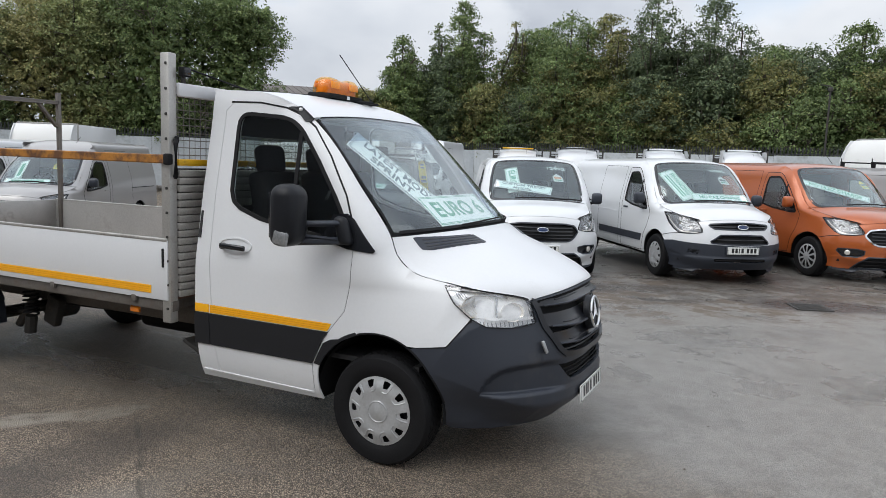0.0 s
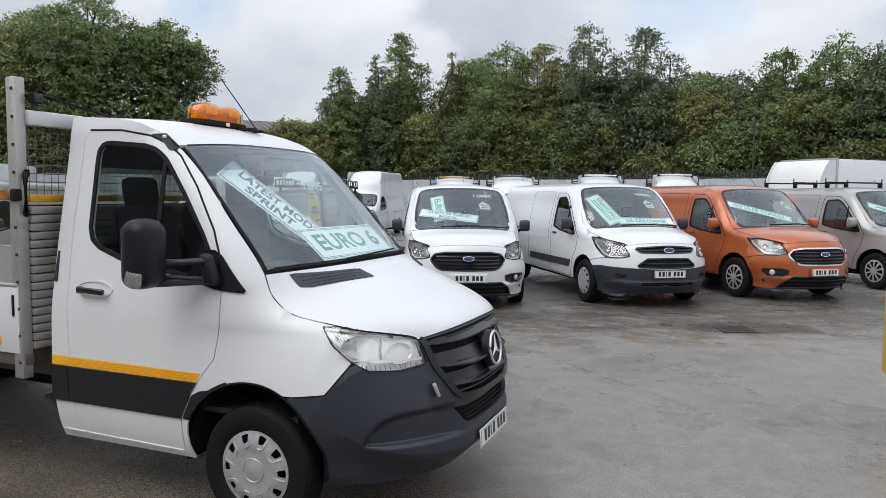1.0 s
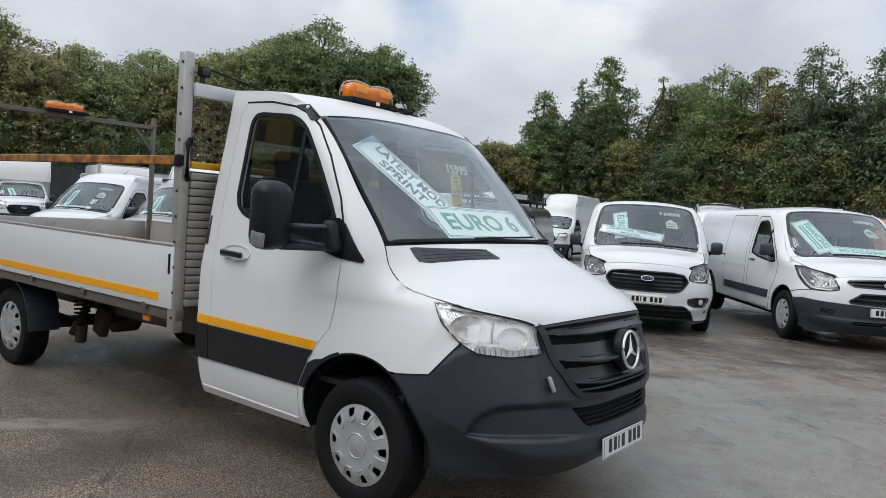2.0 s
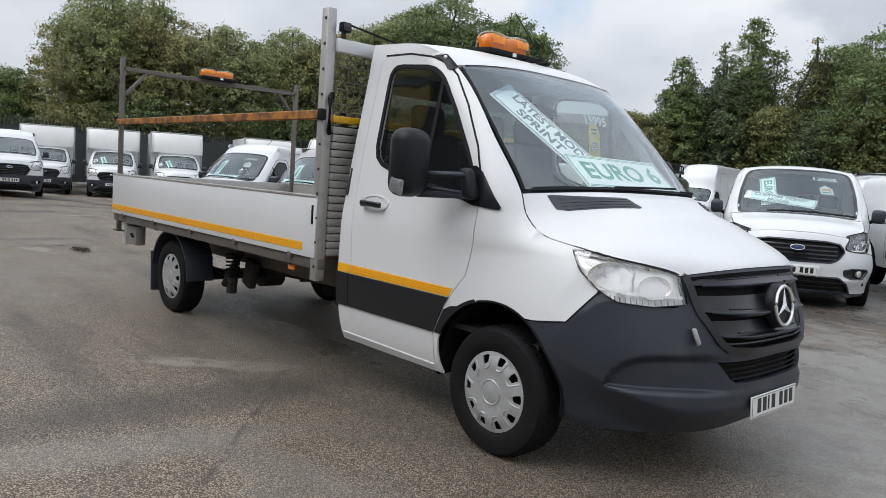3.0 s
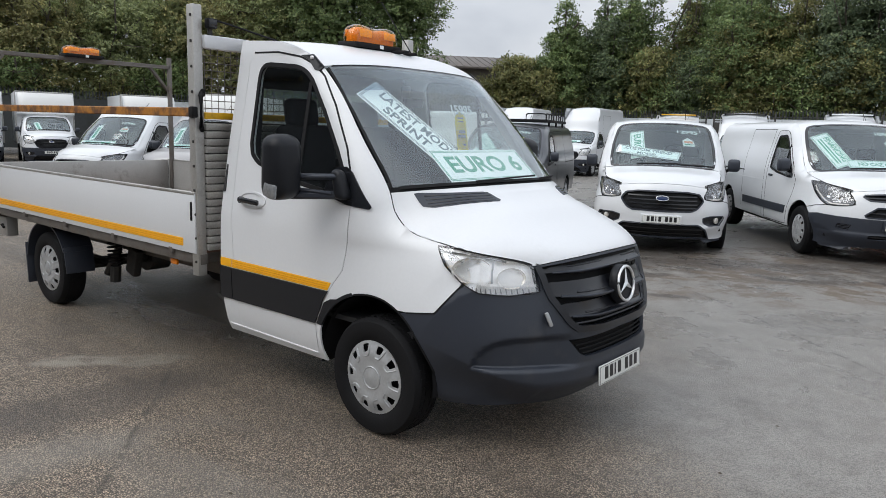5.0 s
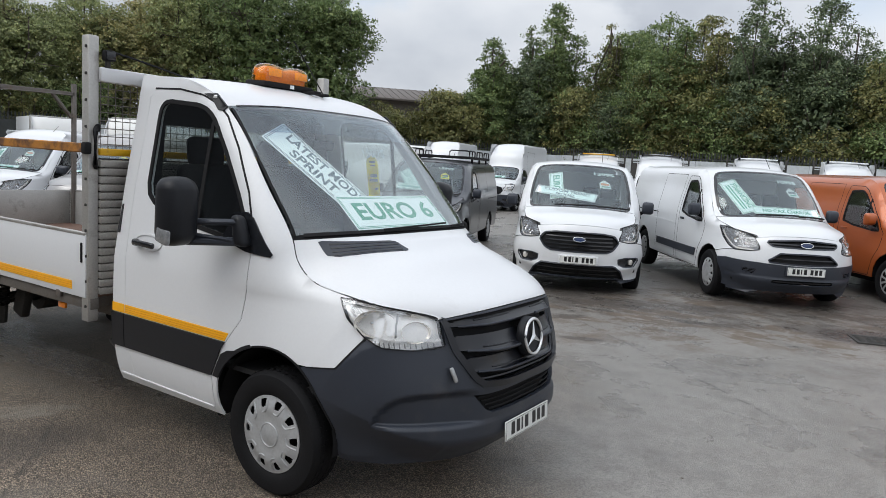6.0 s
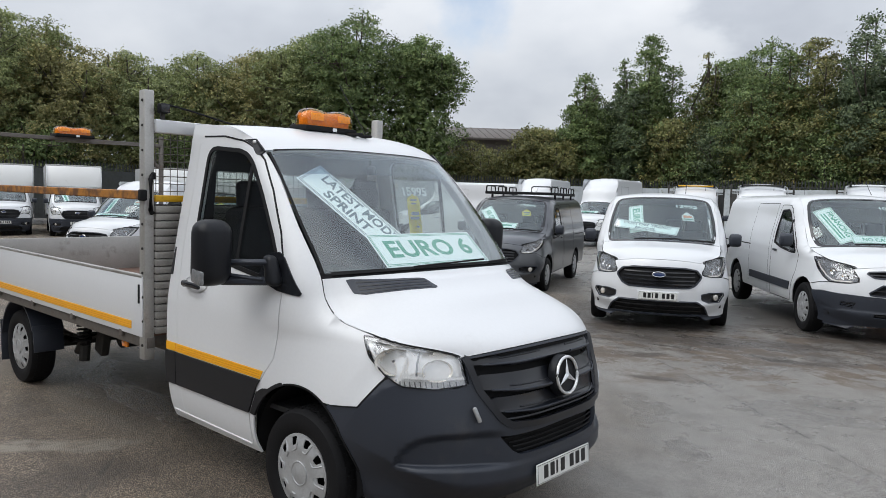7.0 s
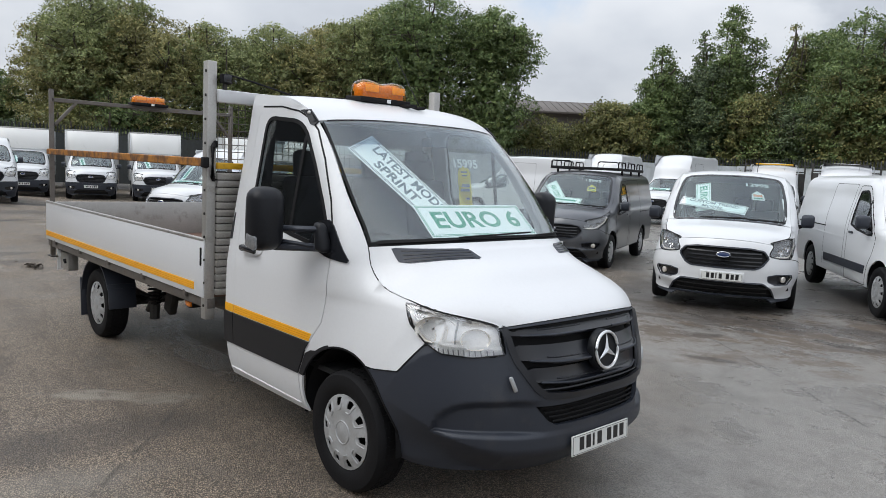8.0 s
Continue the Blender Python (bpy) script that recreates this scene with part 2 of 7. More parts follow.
GLASS = glass_material("clear_vehicle_glass", (0.92, 0.965, 0.96), 0.082)
LENS_FAR = glass_material("van_lamp_lens", (0.96, 0.96, 0.96), 0.035)
TINT = glass_material("tinted_side_glass", (0.84, 0.87, 0.86), 0.07)
SHADE_BAND = glass_material("shaded_screen_glass", (0.70, 0.76, 0.82), 0.0)
LENS = glass_material("clear_lens", (0.98, 0.98, 0.98), 0.09)


# ---- mesh kit ----
def pchip(xs, ys):
    """A smooth curve through points that never overshoots them."""
    xs, ys = np.array(xs, float), np.array(ys, float)
    h, d = np.diff(xs), np.diff(ys) / np.diff(xs)
    m = np.zeros(len(xs))
    for i in range(1, len(xs) - 1):
        if d[i - 1] * d[i] > 0:
            a, b = 2 * h[i] + h[i - 1], h[i] + 2 * h[i - 1]
            m[i] = (a + b) / (a / d[i - 1] + b / d[i])
    m[0], m[-1] = d[0], d[-1]

    def at(q):
        q = np.clip(q, xs[0], xs[-1])
        i = np.clip(np.searchsorted(xs, q) - 1, 0, len(xs) - 2)
        t = (q - xs[i]) / h[i]
        return ((1 + 2 * t) * (1 - t) ** 2 * ys[i] + t * (1 - t) ** 2 * h[i] * m[i]
                + t * t * (3 - 2 * t) * ys[i + 1] + t * t * (t - 1) * h[i] * m[i + 1])

    return at


def thing(name, m, label, category, group="", kind=""):
    ob = new(name)
    ob.empty_display_size = 0.2
    ob.matrix_world = m
    return tagged(ob, label, category, group, kind)


def mesh_part(name, verts, faces, mat, parent=None, label="", smooth=True, angle=38):
    me = bpy.data.meshes.new(name)
    me.from_pydata([tuple(map(float, v)) for v in verts], [], [tuple(map(int, f)) for f in faces])
    me.materials.append(mat)
    me.update()
    if smooth:
        me.polygons.foreach_set("use_smooth", [True] * len(me.polygons))
        me.set_sharp_from_angle(angle=radians(angle))
    ob = new(name, me)
    if parent:
        ob.parent = parent
    return tagged(ob, label)


def part(name, bm, mat, parent=None, label="", smooth=True, angle=38):
    bmesh.ops.recalc_face_normals(bm, faces=bm.faces)
    me = bpy.data.meshes.new(name)
    bm.to_mesh(me)
    bm.free()
    me.materials.append(mat)
    if smooth:
        me.polygons.foreach_set("use_smooth", [True] * len(me.polygons))
        me.set_sharp_from_angle(angle=radians(angle))
    ob = new(name, me)
    if parent:
        ob.parent = parent
    return tagged(ob, label)


def rbox(bm, size, at=(0, 0, 0), bevel=0.01, rot=None, seg=2):
    """A box with rounded edges, added to bm."""
    m = Matrix.Translation(at) @ (rot or Matrix()) @ Matrix.Diagonal((*size, 1))
    vs = bmesh.ops.create_cube(bm, size=1, matrix=m)["verts"]
    if bevel:
        es = list({e for v in vs for e in v.link_edges})
        bmesh.ops.bevel(bm, geom=es, offset=min(bevel, 0.45 * min(size)), segments=seg, affect="EDGES", profile=0.5)
    return bm


def box(size, at=(0, 0, 0), bevel=0.01, rot=None, seg=2):
    return rbox(bmesh.new(), size, at, bevel, rot, seg)


def beam(bm, a, b, w, h, bevel=0.004):
    """A bar of w by h from a to b."""
    a, b = Vector(a), Vector(b)
    d = b - a
    rot = d.to_track_quat("X", "Z").to_matrix().to_4x4()
    return rbox(bm, (d.length, w, h), (a + b) / 2, bevel, rot, 1)


def tube(bm, pts, r, seg=6, closed=False):
    """A round bar along pts."""
    pts = [Vector(p) for p in pts]
    rings = []
    n = len(pts)
    for i, p in enumerate(pts):
        d = (pts[(i + 1) % n] - pts[i - 1]) if closed else (pts[min(i + 1, n - 1)] - pts[max(i - 1, 0)])
        q = d.normalized().to_track_quat("Z", "Y")
        rings.append([bm.verts.new(p + q @ Vector((r * math.cos(k * 2 * math.pi / seg), r * math.sin(k * 2 * math.pi / seg), 0))) for k in range(seg)])
    for i in range(n if closed else n - 1):
        a, b = rings[i], rings[(i + 1) % n]
        for k in range(seg):
            bm.faces.new((a[k], a[(k + 1) % seg], b[(k + 1) % seg], b[k]))
    if not closed:
        bm.faces.new(rings[0][::-1])
        bm.faces.new(rings[-1])
    return bm


def lathe(prof, seg, place):
    """A body of revolution about the local y axis; prof is (radius, y); place moves points."""
    verts, faces = [], []
    for r, y in prof:
        for k in range(seg):
            a = 2 * math.pi * k / seg
            verts.append(place(Vector((r * math.cos(a), y, r * math.sin(a)))))
    for i in range(len(prof) - 1):
        for k in range(seg):
            faces.append((i * seg + k, i * seg + (k + 1) % seg, (i + 1) * seg + (k + 1) % seg, (i + 1) * seg + k))
    return verts, faces


def fill2d(loops, su, sv):
    """Triangles that fill an outline with holes, cut along a grid of su by sv."""
    bm = bmesh.new()
    for loop in loops:
        vs = [bm.verts.new((p[0], p[1], 0)) for p in loop]
        for a, b in zip(vs, vs[1:] + vs[:1]):
            bm.edges.new((a, b))
    bmesh.ops.triangle_fill(bm, use_beauty=True, use_dissolve=False, edges=list(bm.edges), normal=(0, 0, 1))
    us, ws = [p[0] for p in loops[0]], [p[1] for p in loops[0]]
    for axis, lo, hi, st in ((0, min(us), max(us), su), (1, min(ws), max(ws), sv)):
        k = math.floor(lo / st) + 1
        while k * st < hi - 1e-6:
            co, no = [0, 0, 0], [0, 0, 0]
            co[axis], no[axis] = k * st, 1
            bmesh.ops.bisect_plane(bm, geom=list(bm.verts) + list(bm.edges) + list(bm.faces), plane_co=co, plane_no=no, dist=1e-6)
            k += 1
    bm.verts.index_update()
    pts = np.array([v.co[:2] for v in bm.verts])
    faces = [[v.index for v in f.verts] for f in bm.faces]
    bm.free()
    return pts, faces


def panel(name, loops, fn, mat, parent, label="", step=(0.06, 0.06), th=0.012, proud=0.0, out=(0, 0, 1.0), angle=38):
    """A curved sheet with thickness: 2D outlines laid on the surface fn(u, v), facing away from the point out."""
    pts, faces = fill2d(loops, *step)
    u, v = pts[:, 0], pts[:, 1]
    P = fn(u, v)
    e = 4e-3
    n = np.cross(fn(u + e, v) - fn(u - e, v), fn(u, v + e) - fn(u, v - e))
    n /= np.linalg.norm(n, axis=1)[:, None] + 1e-12
    far = (P - np.array(out)).mean(axis=0)
    if float((n.mean(axis=0) * far).sum()) < 0:
        n = -n
    top, low = P + n * proud, P + n * (proud - th)
    k = len(P)
    flat = [f for f in faces]
    edges = {}
    for f in flat:
        for a, b in zip(f, f[1:] + f[:1]):
            edges[(a, b)] = edges.get((a, b), 0) + 1
    sides = [(a, b) for a, b in edges if (b, a) not in edges]
    f0 = flat[0]
    a, b, c = (top[i] for i in f0[:3])
    flip = float(np.dot(np.cross(b - a, c - a), n[f0[0]])) < 0
    allf = []
    for f in flat:
        allf.append(f[::-1] if flip else f)
        allf.append([i + k for i in (f if flip else f[::-1])])
    for a, b in sides:
        q = (b, a, a + k, b + k)
        allf.append(q[::-1] if flip else q)
    ob = mesh_part(name, np.vstack([top, low]), allf, mat, parent, label, angle=angle)
    me = ob.data
    m2, idx = 2 * len(flat), np.zeros(len(me.loops), dtype=np.int32)
    me.loops.foreach_get("vertex_index", idx)
    start = np.zeros(len(me.polygons), dtype=np.int32)
    me.polygons.foreach_get("loop_start", start)
    if len(me.polygons) == len(allf) and len(sides):
        nn = np.vstack([n, -n])[idx]
        first = start[m2]
        fn_ = np.zeros(len(me.polygons) * 3)
        me.polygons.foreach_get("normal", fn_)
        total = np.diff(np.r_[start, len(idx)])
        nn[first:] = np.repeat(fn_.reshape(-1, 3), total, axis=0)[first:]
        me.normals_split_custom_set(nn.tolist())
    return ob


def ribbon(name, line, fn, width, mat, parent, proud=0.0015, out=(0, 0, 1.0), n=None, closed=False):
    """A narrow raised strip along a line on the surface fn: seals, shut lines, tapes."""
    line = np.array(line, float)
    if closed:
        line = np.vstack([line, line[:1]])
    seg = np.r_[0, np.cumsum(np.hypot(*np.diff(line, axis=0).T))]
    s = np.linspace(0, seg[-1], n or max(6, int(seg[-1] / 0.04)))
    u, v = np.interp(s, seg, line[:, 0]), np.interp(s, seg, line[:, 1])
    P = fn(u, v)
    e = 1e-3
    nn = np.cross(fn(u + e, v) - fn(u - e, v), fn(u, v + e) - fn(u, v - e))
    nn /= np.linalg.norm(nn, axis=1)[:, None] + 1e-12
    if float((nn.mean(axis=0) * (P - np.array(out)).mean(axis=0)).sum()) < 0:
        nn = -nn
    tan = np.gradient(P, axis=0)
    tan /= np.linalg.norm(tan, axis=1)[:, None] + 1e-12
    side = np.cross(nn, tan) * width / 2
    a, b = P + side + nn * proud, P - side + nn * proud
    c, d = P - side - nn * 0.006, P + side - nn * 0.006
    k = len(P)
    verts = np.vstack([a, b, c, d])
    faces = []
    for i in range(k - 1):
        for p in range(4):
            q = (p + 1) % 4
            faces.append((p * k + i, q * k + i, q * k + i + 1, p * k + i + 1))
    return mesh_part(name, verts, faces, mat, parent)


def lettering(name, text, height, mat, parent, m, width=None, depth=0.001):
    """Raised letters in the built-in font, centred at the pose m under parent."""
    cu = bpy.data.curves.new(name, "FONT")
    cu.body, cu.size, cu.align_x, cu.align_y, cu.extrude, cu.resolution_u = text, height / 0.72, "CENTER", "CENTER", depth, 3
    cu.offset = height * 0.034
    ob = bpy.data.objects.new(name, cu)
    scene.collection.objects.link(ob)
    bpy.context.view_layer.update()
    me = bpy.data.meshes.new_from_object(ob.evaluated_get(bpy.context.evaluated_depsgraph_get()))
    bpy.data.objects.remove(ob)
    xs = [v.co.x for v in me.vertices]
    if width:
        f = width / (max(xs) - min(xs))
        for v in me.vertices:
            v.co.x *= f
    me.materials.clear()
    me.materials.append(mat)
    me.name = name
    o2 = new(name, me)
    o2.parent = parent
    o2.matrix_basis = m
    return o2


def slab(name, w, h, th, mat, parent, m, label="", bevel=0.003):
    o = part(name, box((w, h, th), (0, 0, 0), bevel, None, 1), mat, parent, label)
    o.matrix_basis = m
    return o


def dome_disc(name, R, holes, mat, parent, place, depth=0.02, label="", step=0.03, th=0.006):
    circ = [(R * math.cos(2 * math.pi * k / 36), R * math.sin(2 * math.pi * k / 36)) for k in range(36)]

    def fn(u, v):
        r = np.hypot(u, v) / R
        y = depth * (1 - r ** 2) + depth * 0.22 * np.cos(r * 9.0) * (r < 0.95) + 0.05 * depth * np.cos(10 * np.arctan2(v, u) + 2.6) * np.clip((r - 0.38) * 4, 0, 1) * np.clip((1 - r) * 12, 0, 1)
        return np.stack([u, y, v], axis=-1)

    pts = panel(name, [circ] + holes, fn, mat, parent, label, (step, step), th, 0, (0, -1, 0))
    pts.matrix_basis = place
    return pts


# ---- ground ----
FALL = pchip([-2600, -60, -45, -30, -14, -6, -1.6, 1.2, 2600], [-0.41, -0.40, -0.39, -0.33, -0.19, -0.14, -0.05, 0.0, 0.0])


def gz(x, y):
    """The yard rises a little to the north and falls to the west."""
    u = np.clip((np.asarray(y, float) - 0.5) / 7.0, 0, 1)
    f = np.clip((np.asarray(y, float) - 1.5) / 4.0, 0, 1)
    return 0.14 * u * u * (3 - 2 * u) + FALL(np.asarray(x, float)) * f * f * (3 - 2 * f)


def tarmac():
    m = bpy.data.materials.new("wet_tarmac")
    m.use_nodes = True
    nt = m.node_tree
    b = nt.nodes["Principled BSDF"]
    co = nt.nodes.new("ShaderNodeTexCoord").outputs["Object"]
    put = lambda v, sock: nt.links.new(v, sock) if hasattr(v, "is_linked") else setattr(sock, "default_value", v)

    def tex(kind, scale, detail=3.0, rough=0.5, offset=(0, 0, 0), stretch=(1, 1, 1), out=None):
        mp = nt.nodes.new("ShaderNodeMapping")
        mp.inputs["Location"].default_value, mp.inputs["Scale"].default_value = offset, stretch
        nt.links.new(co, mp.inputs[0])
        n = nt.nodes.new(kind)
        n.inputs["Scale"].default_value = scale
        if kind == "ShaderNodeTexNoise":
            n.inputs["Detail"].default_value, n.inputs["Roughness"].default_value = detail, rough
        nt.links.new(mp.outputs[0], n.inputs["Vector"])
        return n.outputs[out or "Fac"] if kind == "ShaderNodeTexNoise" else n.outputs[out or "Distance"]

    def ramp(v, a, b_, lo=0.0, hi=1.0):
        n = nt.nodes.new("ShaderNodeMapRange")
        n.interpolation_type = "SMOOTHSTEP"
        n.inputs["From Min"].default_value, n.inputs["From Max"].default_value = a, b_
        n.inputs["To Min"].default_value, n.inputs["To Max"].default_value = lo, hi
        nt.links.new(v, n.inputs["Value"])
        return n.outputs[0]

    def op(kind, a, c):
        n = nt.nodes.new("ShaderNodeMath")
        n.operation = kind
        put(a, n.inputs[0])
        put(c, n.inputs[1])
        return n.outputs[0]

    def mixc(f, a, c):
        n = nt.nodes.new("ShaderNodeMix")
        n.data_type = "RGBA"
        put(f, n.inputs[0])
        put(a if hasattr(a, "is_linked") else (*a, 1), n.inputs[6])
        put(c if hasattr(c, "is_linked") else (*c, 1), n.inputs[7])
        return n.outputs[2]

    sep = nt.nodes.new("ShaderNodeSeparateXYZ")
    nt.links.new(co, sep.inputs[0])
    X, Y = sep.outputs[0], sep.outputs[1]

    def spot(cx, cy, rx, ry, ang, soft=0.35, wob=0.5):
        """1 inside an uneven oval patch."""
        ca, sa = math.cos(radians(ang)), math.sin(radians(ang))
        dx, dy = op("SUBTRACT", X, cx), op("SUBTRACT", Y, cy)
        u = op("DIVIDE", op("ADD", op("MULTIPLY", dx, ca), op("MULTIPLY", dy, sa)), rx)
        v = op("DIVIDE", op("SUBTRACT", op("MULTIPLY", dy, ca), op("MULTIPLY", dx, sa)), ry)
        d = op("SQRT", op("ADD", op("MULTIPLY", u, u), op("MULTIPLY", v, v)), 0.0)
        d = op("ADD", d, op("MULTIPLY", op("SUBTRACT", WOB, 0.5), wob * 2))
        return ramp(d, 1.0 - soft, 1.0 + soft, 1.0, 0.0)

    WOB = tex("ShaderNodeTexNoise", 2.3, 5, 0.6)
    big = tex("ShaderNodeTexNoise", 0.32, 5, 0.55)
    mid = tex("ShaderNodeTexNoise", 1.3, 6, 0.6, (7, 3, 0))
    fine = tex("ShaderNodeTexNoise", 72, 3, 0.7)
    patch = tex("ShaderNodeTexNoise", 5.5, 6, 0.65, (1, 5, 0))
    cells = tex("ShaderNodeTexVoronoi", 118, out="Color")
    bw = nt.nodes.new("ShaderNodeSeparateColor")
    nt.links.new(cells, bw.inputs[0])
    stone = bw.outputs[0]
    pebble = ramp(tex("ShaderNodeTexVoronoi", 118), 0.28, 0.70, 1.0, 0.10)
    # coarse open texture in the near western part, closed and smooth to the east and north
    coarse = op("ADD", op("MULTIPLY", X, -0.32), op("ADD", op("MULTIPLY", Y, -0.22), op("MULTIPLY", op("SUBTRACT", big, 0.5), 1.6)))
    coarse = ramp(coarse, -0.78, -0.05)
    wet = ramp(op("ADD", op("MULTIPLY", big, 0.6), op("MULTIPLY", mid, 0.4)), 0.46, 0.58)
    base = mixc(pebble, (0.018, 0.014, 0.011), mixc(stone, (0.120, 0.094, 0.072), (0.70, 0.565, 0.425)))
    base = mixc(ramp(fine, 0.40, 0.70, 0.0, 0.30), base, (0.180, 0.145, 0.108))
    base = mixc(ramp(patch, 0.46, 0.66, 0.0, 0.25), base, (0.085, 0.070, 0.057))
    tracks = tex("ShaderNodeTexNoise", 0.75, 4, 0.55, (3, 8, 0), (0.30, 1.7, 1))
    base = mixc(ramp(tracks, 0.50, 0.68, 0.0, 0.50), base, (0.055, 0.043, 0.034))
    base = mixc(ramp(tracks, 0.46, 0.32, 0.0, 0.40), base, (0.235, 0.215, 0.188))
    smooth = mixc(mid, (0.185, 0.174, 0.160), (0.290, 0.274, 0.251))
    smooth = mixc(ramp(patch, 0.40, 0.66, 0.0, 0.5), smooth, (0.125, 0.112, 0.098))
    smooth = mixc(ramp(pebble, 0.55, 0.1, 0.0, 0.60), smooth, (0.060, 0.056, 0.051))
    smooth = mixc(ramp(stone, 0.30, 0.05, 0.0, 0.35), smooth, (0.36, 0.34, 0.31))
    col = mixc(coarse, smooth, base)
    mud = spot(0.7, 6.0, 5.5, 1.7, 24, 0.5, 0.9)
    lumps = tex("ShaderNodeTexNoise", 1.9, 9, 0.78, (4, 4, 0), (0.85, 1.3, 1))
    mud_mask = op("MULTIPLY", mud, ramp(lumps, 0.47, 0.55, 0.10, 0.92))
    col = mixc(mud_mask, col, (0.098, 0.070, 0.046))
    ridges = tex("ShaderNodeTexNoise", 4.5, 9, 0.72, (6, 2, 0), (0.55, 1.7, 1))
    apron = spot(0.9, 6.7, 6.0, 1.25, 24, 0.45, 0.7)
    col = mixc(op("MULTIPLY", apron, ramp(ridges, 0.44, 0.56, 0.0, 0.62)), col, (0.042, 0.033, 0.026))
    col = mixc(op("MULTIPLY", apron, ramp(ridges, 0.42, 0.34, 0.0, 0.6)), col, (0.30, 0.275, 0.24))
    grain = tex("ShaderNodeTexNoise", 0.9, 7, 0.65, (2, 9, 0), (0.75, 1.25, 1))
    streak = op("MULTIPLY", ramp(grain, 0.54, 0.66), 0.34)
    col = mixc(streak, col, (0.06, 0.055, 0.05))
    dark_spot = spot(2.55, 6.15, 0.95, 0.45, 15, 0.35, 0.8)
    col = mixc(op("MULTIPLY", dark_spot, 0.75), col, (0.045, 0.03, 0.024))
    for c in ((-2.35, -1.45, 0.55, 0.13, 52), (-9.6, -0.9, 0.5, 0.14, 10), (-16.5, 1.6, 0.16, 0.5, 10)):
        col = mixc(op("MULTIPLY", spot(*c, 0.25, 1.3), ramp(patch, 0.38, 0.58, 0.15, 0.80)), col, (0.34, 0.305, 0.255))
    for c in ((-0.16, 3.68, 0.28, 0.06, 20), (-0.72, 4.62, 0.22, 0.12, 60), (0.78, 5.41, 0.35, 0.10, 20)):
        col = mixc(op("MULTIPLY", spot(*c, 0.4, 1.2), 0.8), col, (0.055, 0.045, 0.036))
    for c in ((-26.0, 3.6, 1.0, 1.1, 0), (-22.6, 1.6, 0.6, 0.9, 8), (-10.05, -0.55, 0.20, 0.55, 5), (-20.3, 2.2, 0.7, 1.6, 12), (-23.5, 4.4, 0.5, 1.2, 12), (-17.5, 0.4, 0.4, 1.0, 12), (-9.9, -0.65, 0.35, 0.10, 10), (-5.5, 5.0, 2.0, 0.6, 20)):
        dark_spot = op("MAXIMUM", dark_spot, spot(*c, 0.4, 0.8))
    col = mixc(op("MULTIPLY", dark_spot, 0.55), col, (0.05, 0.04, 0.034))
    # broad wheel tracks, a grey repair strip and dark puddles
    col = mixc(op("MULTIPLY", spot(-1.62, -2.05, 0.27, 1.35, -3, 0.5, 0.35), 0.50), col, (0.060, 0.050, 0.043))
    col = mixc(op("MULTIPLY", spot(-1.10, -2.65, 0.20, 0.95, -12, 0.55, 0.35), 0.38), col, (0.285, 0.262, 0.228))
    col = mixc(op("MULTIPLY", spot(-11.05, -0.62, 0.24, 0.72, 8, 0.10, 0.15), 0.55), col, (0.085, 0.080, 0.074))
    pool = op("MAXIMUM", spot(-24.2, 2.9, 0.75, 1.25, 12, 0.25, 0.9), spot(-23.0, 4.6, 0.45, 1.0, 12, 0.25, 0.9))
    pool = op("MAXIMUM", pool, spot(-17.6, 0.7, 0.16, 0.9, 6, 0.25, 0.9))
    col = mixc(op("MULTIPLY", pool, 0.85), col, (0.022, 0.020, 0.018))
    # shade under the load bed painted into the tarmac colour, with wet streaks through it
    bed_shade_wet = spot(-3.2, 0.1, 1.7, 0.95, 0, 0.4, 0.5)
    col = mixc(op("MULTIPLY", bed_shade_wet, 0.45), col, (0.050, 0.043, 0.038))
    damp = op("MAXIMUM", spot(-0.9, -0.9, 3.2, 0.75, -4, 0.5, 0.6), op("MULTIPLY", bed_shade_wet, ramp(tracks, 0.42, 0.50)))
    seam = op("ABSOLUTE", op("ADD", op("SUBTRACT", op("MULTIPLY", X, 0.23), op("MULTIPLY", Y, 1.0)), op("ADD", op("MULTIPLY", op("SUBTRACT", WOB, 0.5), 0.16), 4.6)), 0.0)
    crack = op("MULTIPLY", ramp(seam, 0.004, 0.016, 1.0, 0.0), ramp(patch, 0.50, 0.60))
    seam2 = op("ABSOLUTE", op("ADD", op("ADD", op("MULTIPLY", X, 0.62), op("MULTIPLY", Y, 0.78)), op("ADD", op("MULTIPLY", op("SUBTRACT", WOB, 0.5), 0.12), -3.165)), 0.0)
    crack = op("MAXIMUM", crack, op("MULTIPLY", ramp(seam2, 0.004, 0.02, 1.0, 0.0), op("MULTIPLY", spot(0.5, 3.6, 2.2, 0.8, -38), ramp(patch, 0.40, 0.52))))
    seam3 = op("ABSOLUTE", op("ADD", op("ADD", op("MULTIPLY", X, 0.649), op("MULTIPLY", Y, 0.761)), op("ADD", op("MULTIPLY", op("SUBTRACT", WOB, 0.5), 0.10), 2.08)), 0.0)
    crack = op("MAXIMUM", crack, op("MULTIPLY", ramp(seam3, 0.006, 0.030, 0.8, 0.0), op("MULTIPLY", spot(-0.9, -2.0, 1.5, 0.6, -40), ramp(patch, 0.38, 0.52))))
    col = mixc(op("MULTIPLY", crack, 0.7), col, (0.04, 0.036, 0.032))
    # shade under the parked vans, and damp round them, painted as darker tarmac
    van_shade = spot(-0.3, 6.0, 1.7, 0.30, 22, 0.35, 0.5)
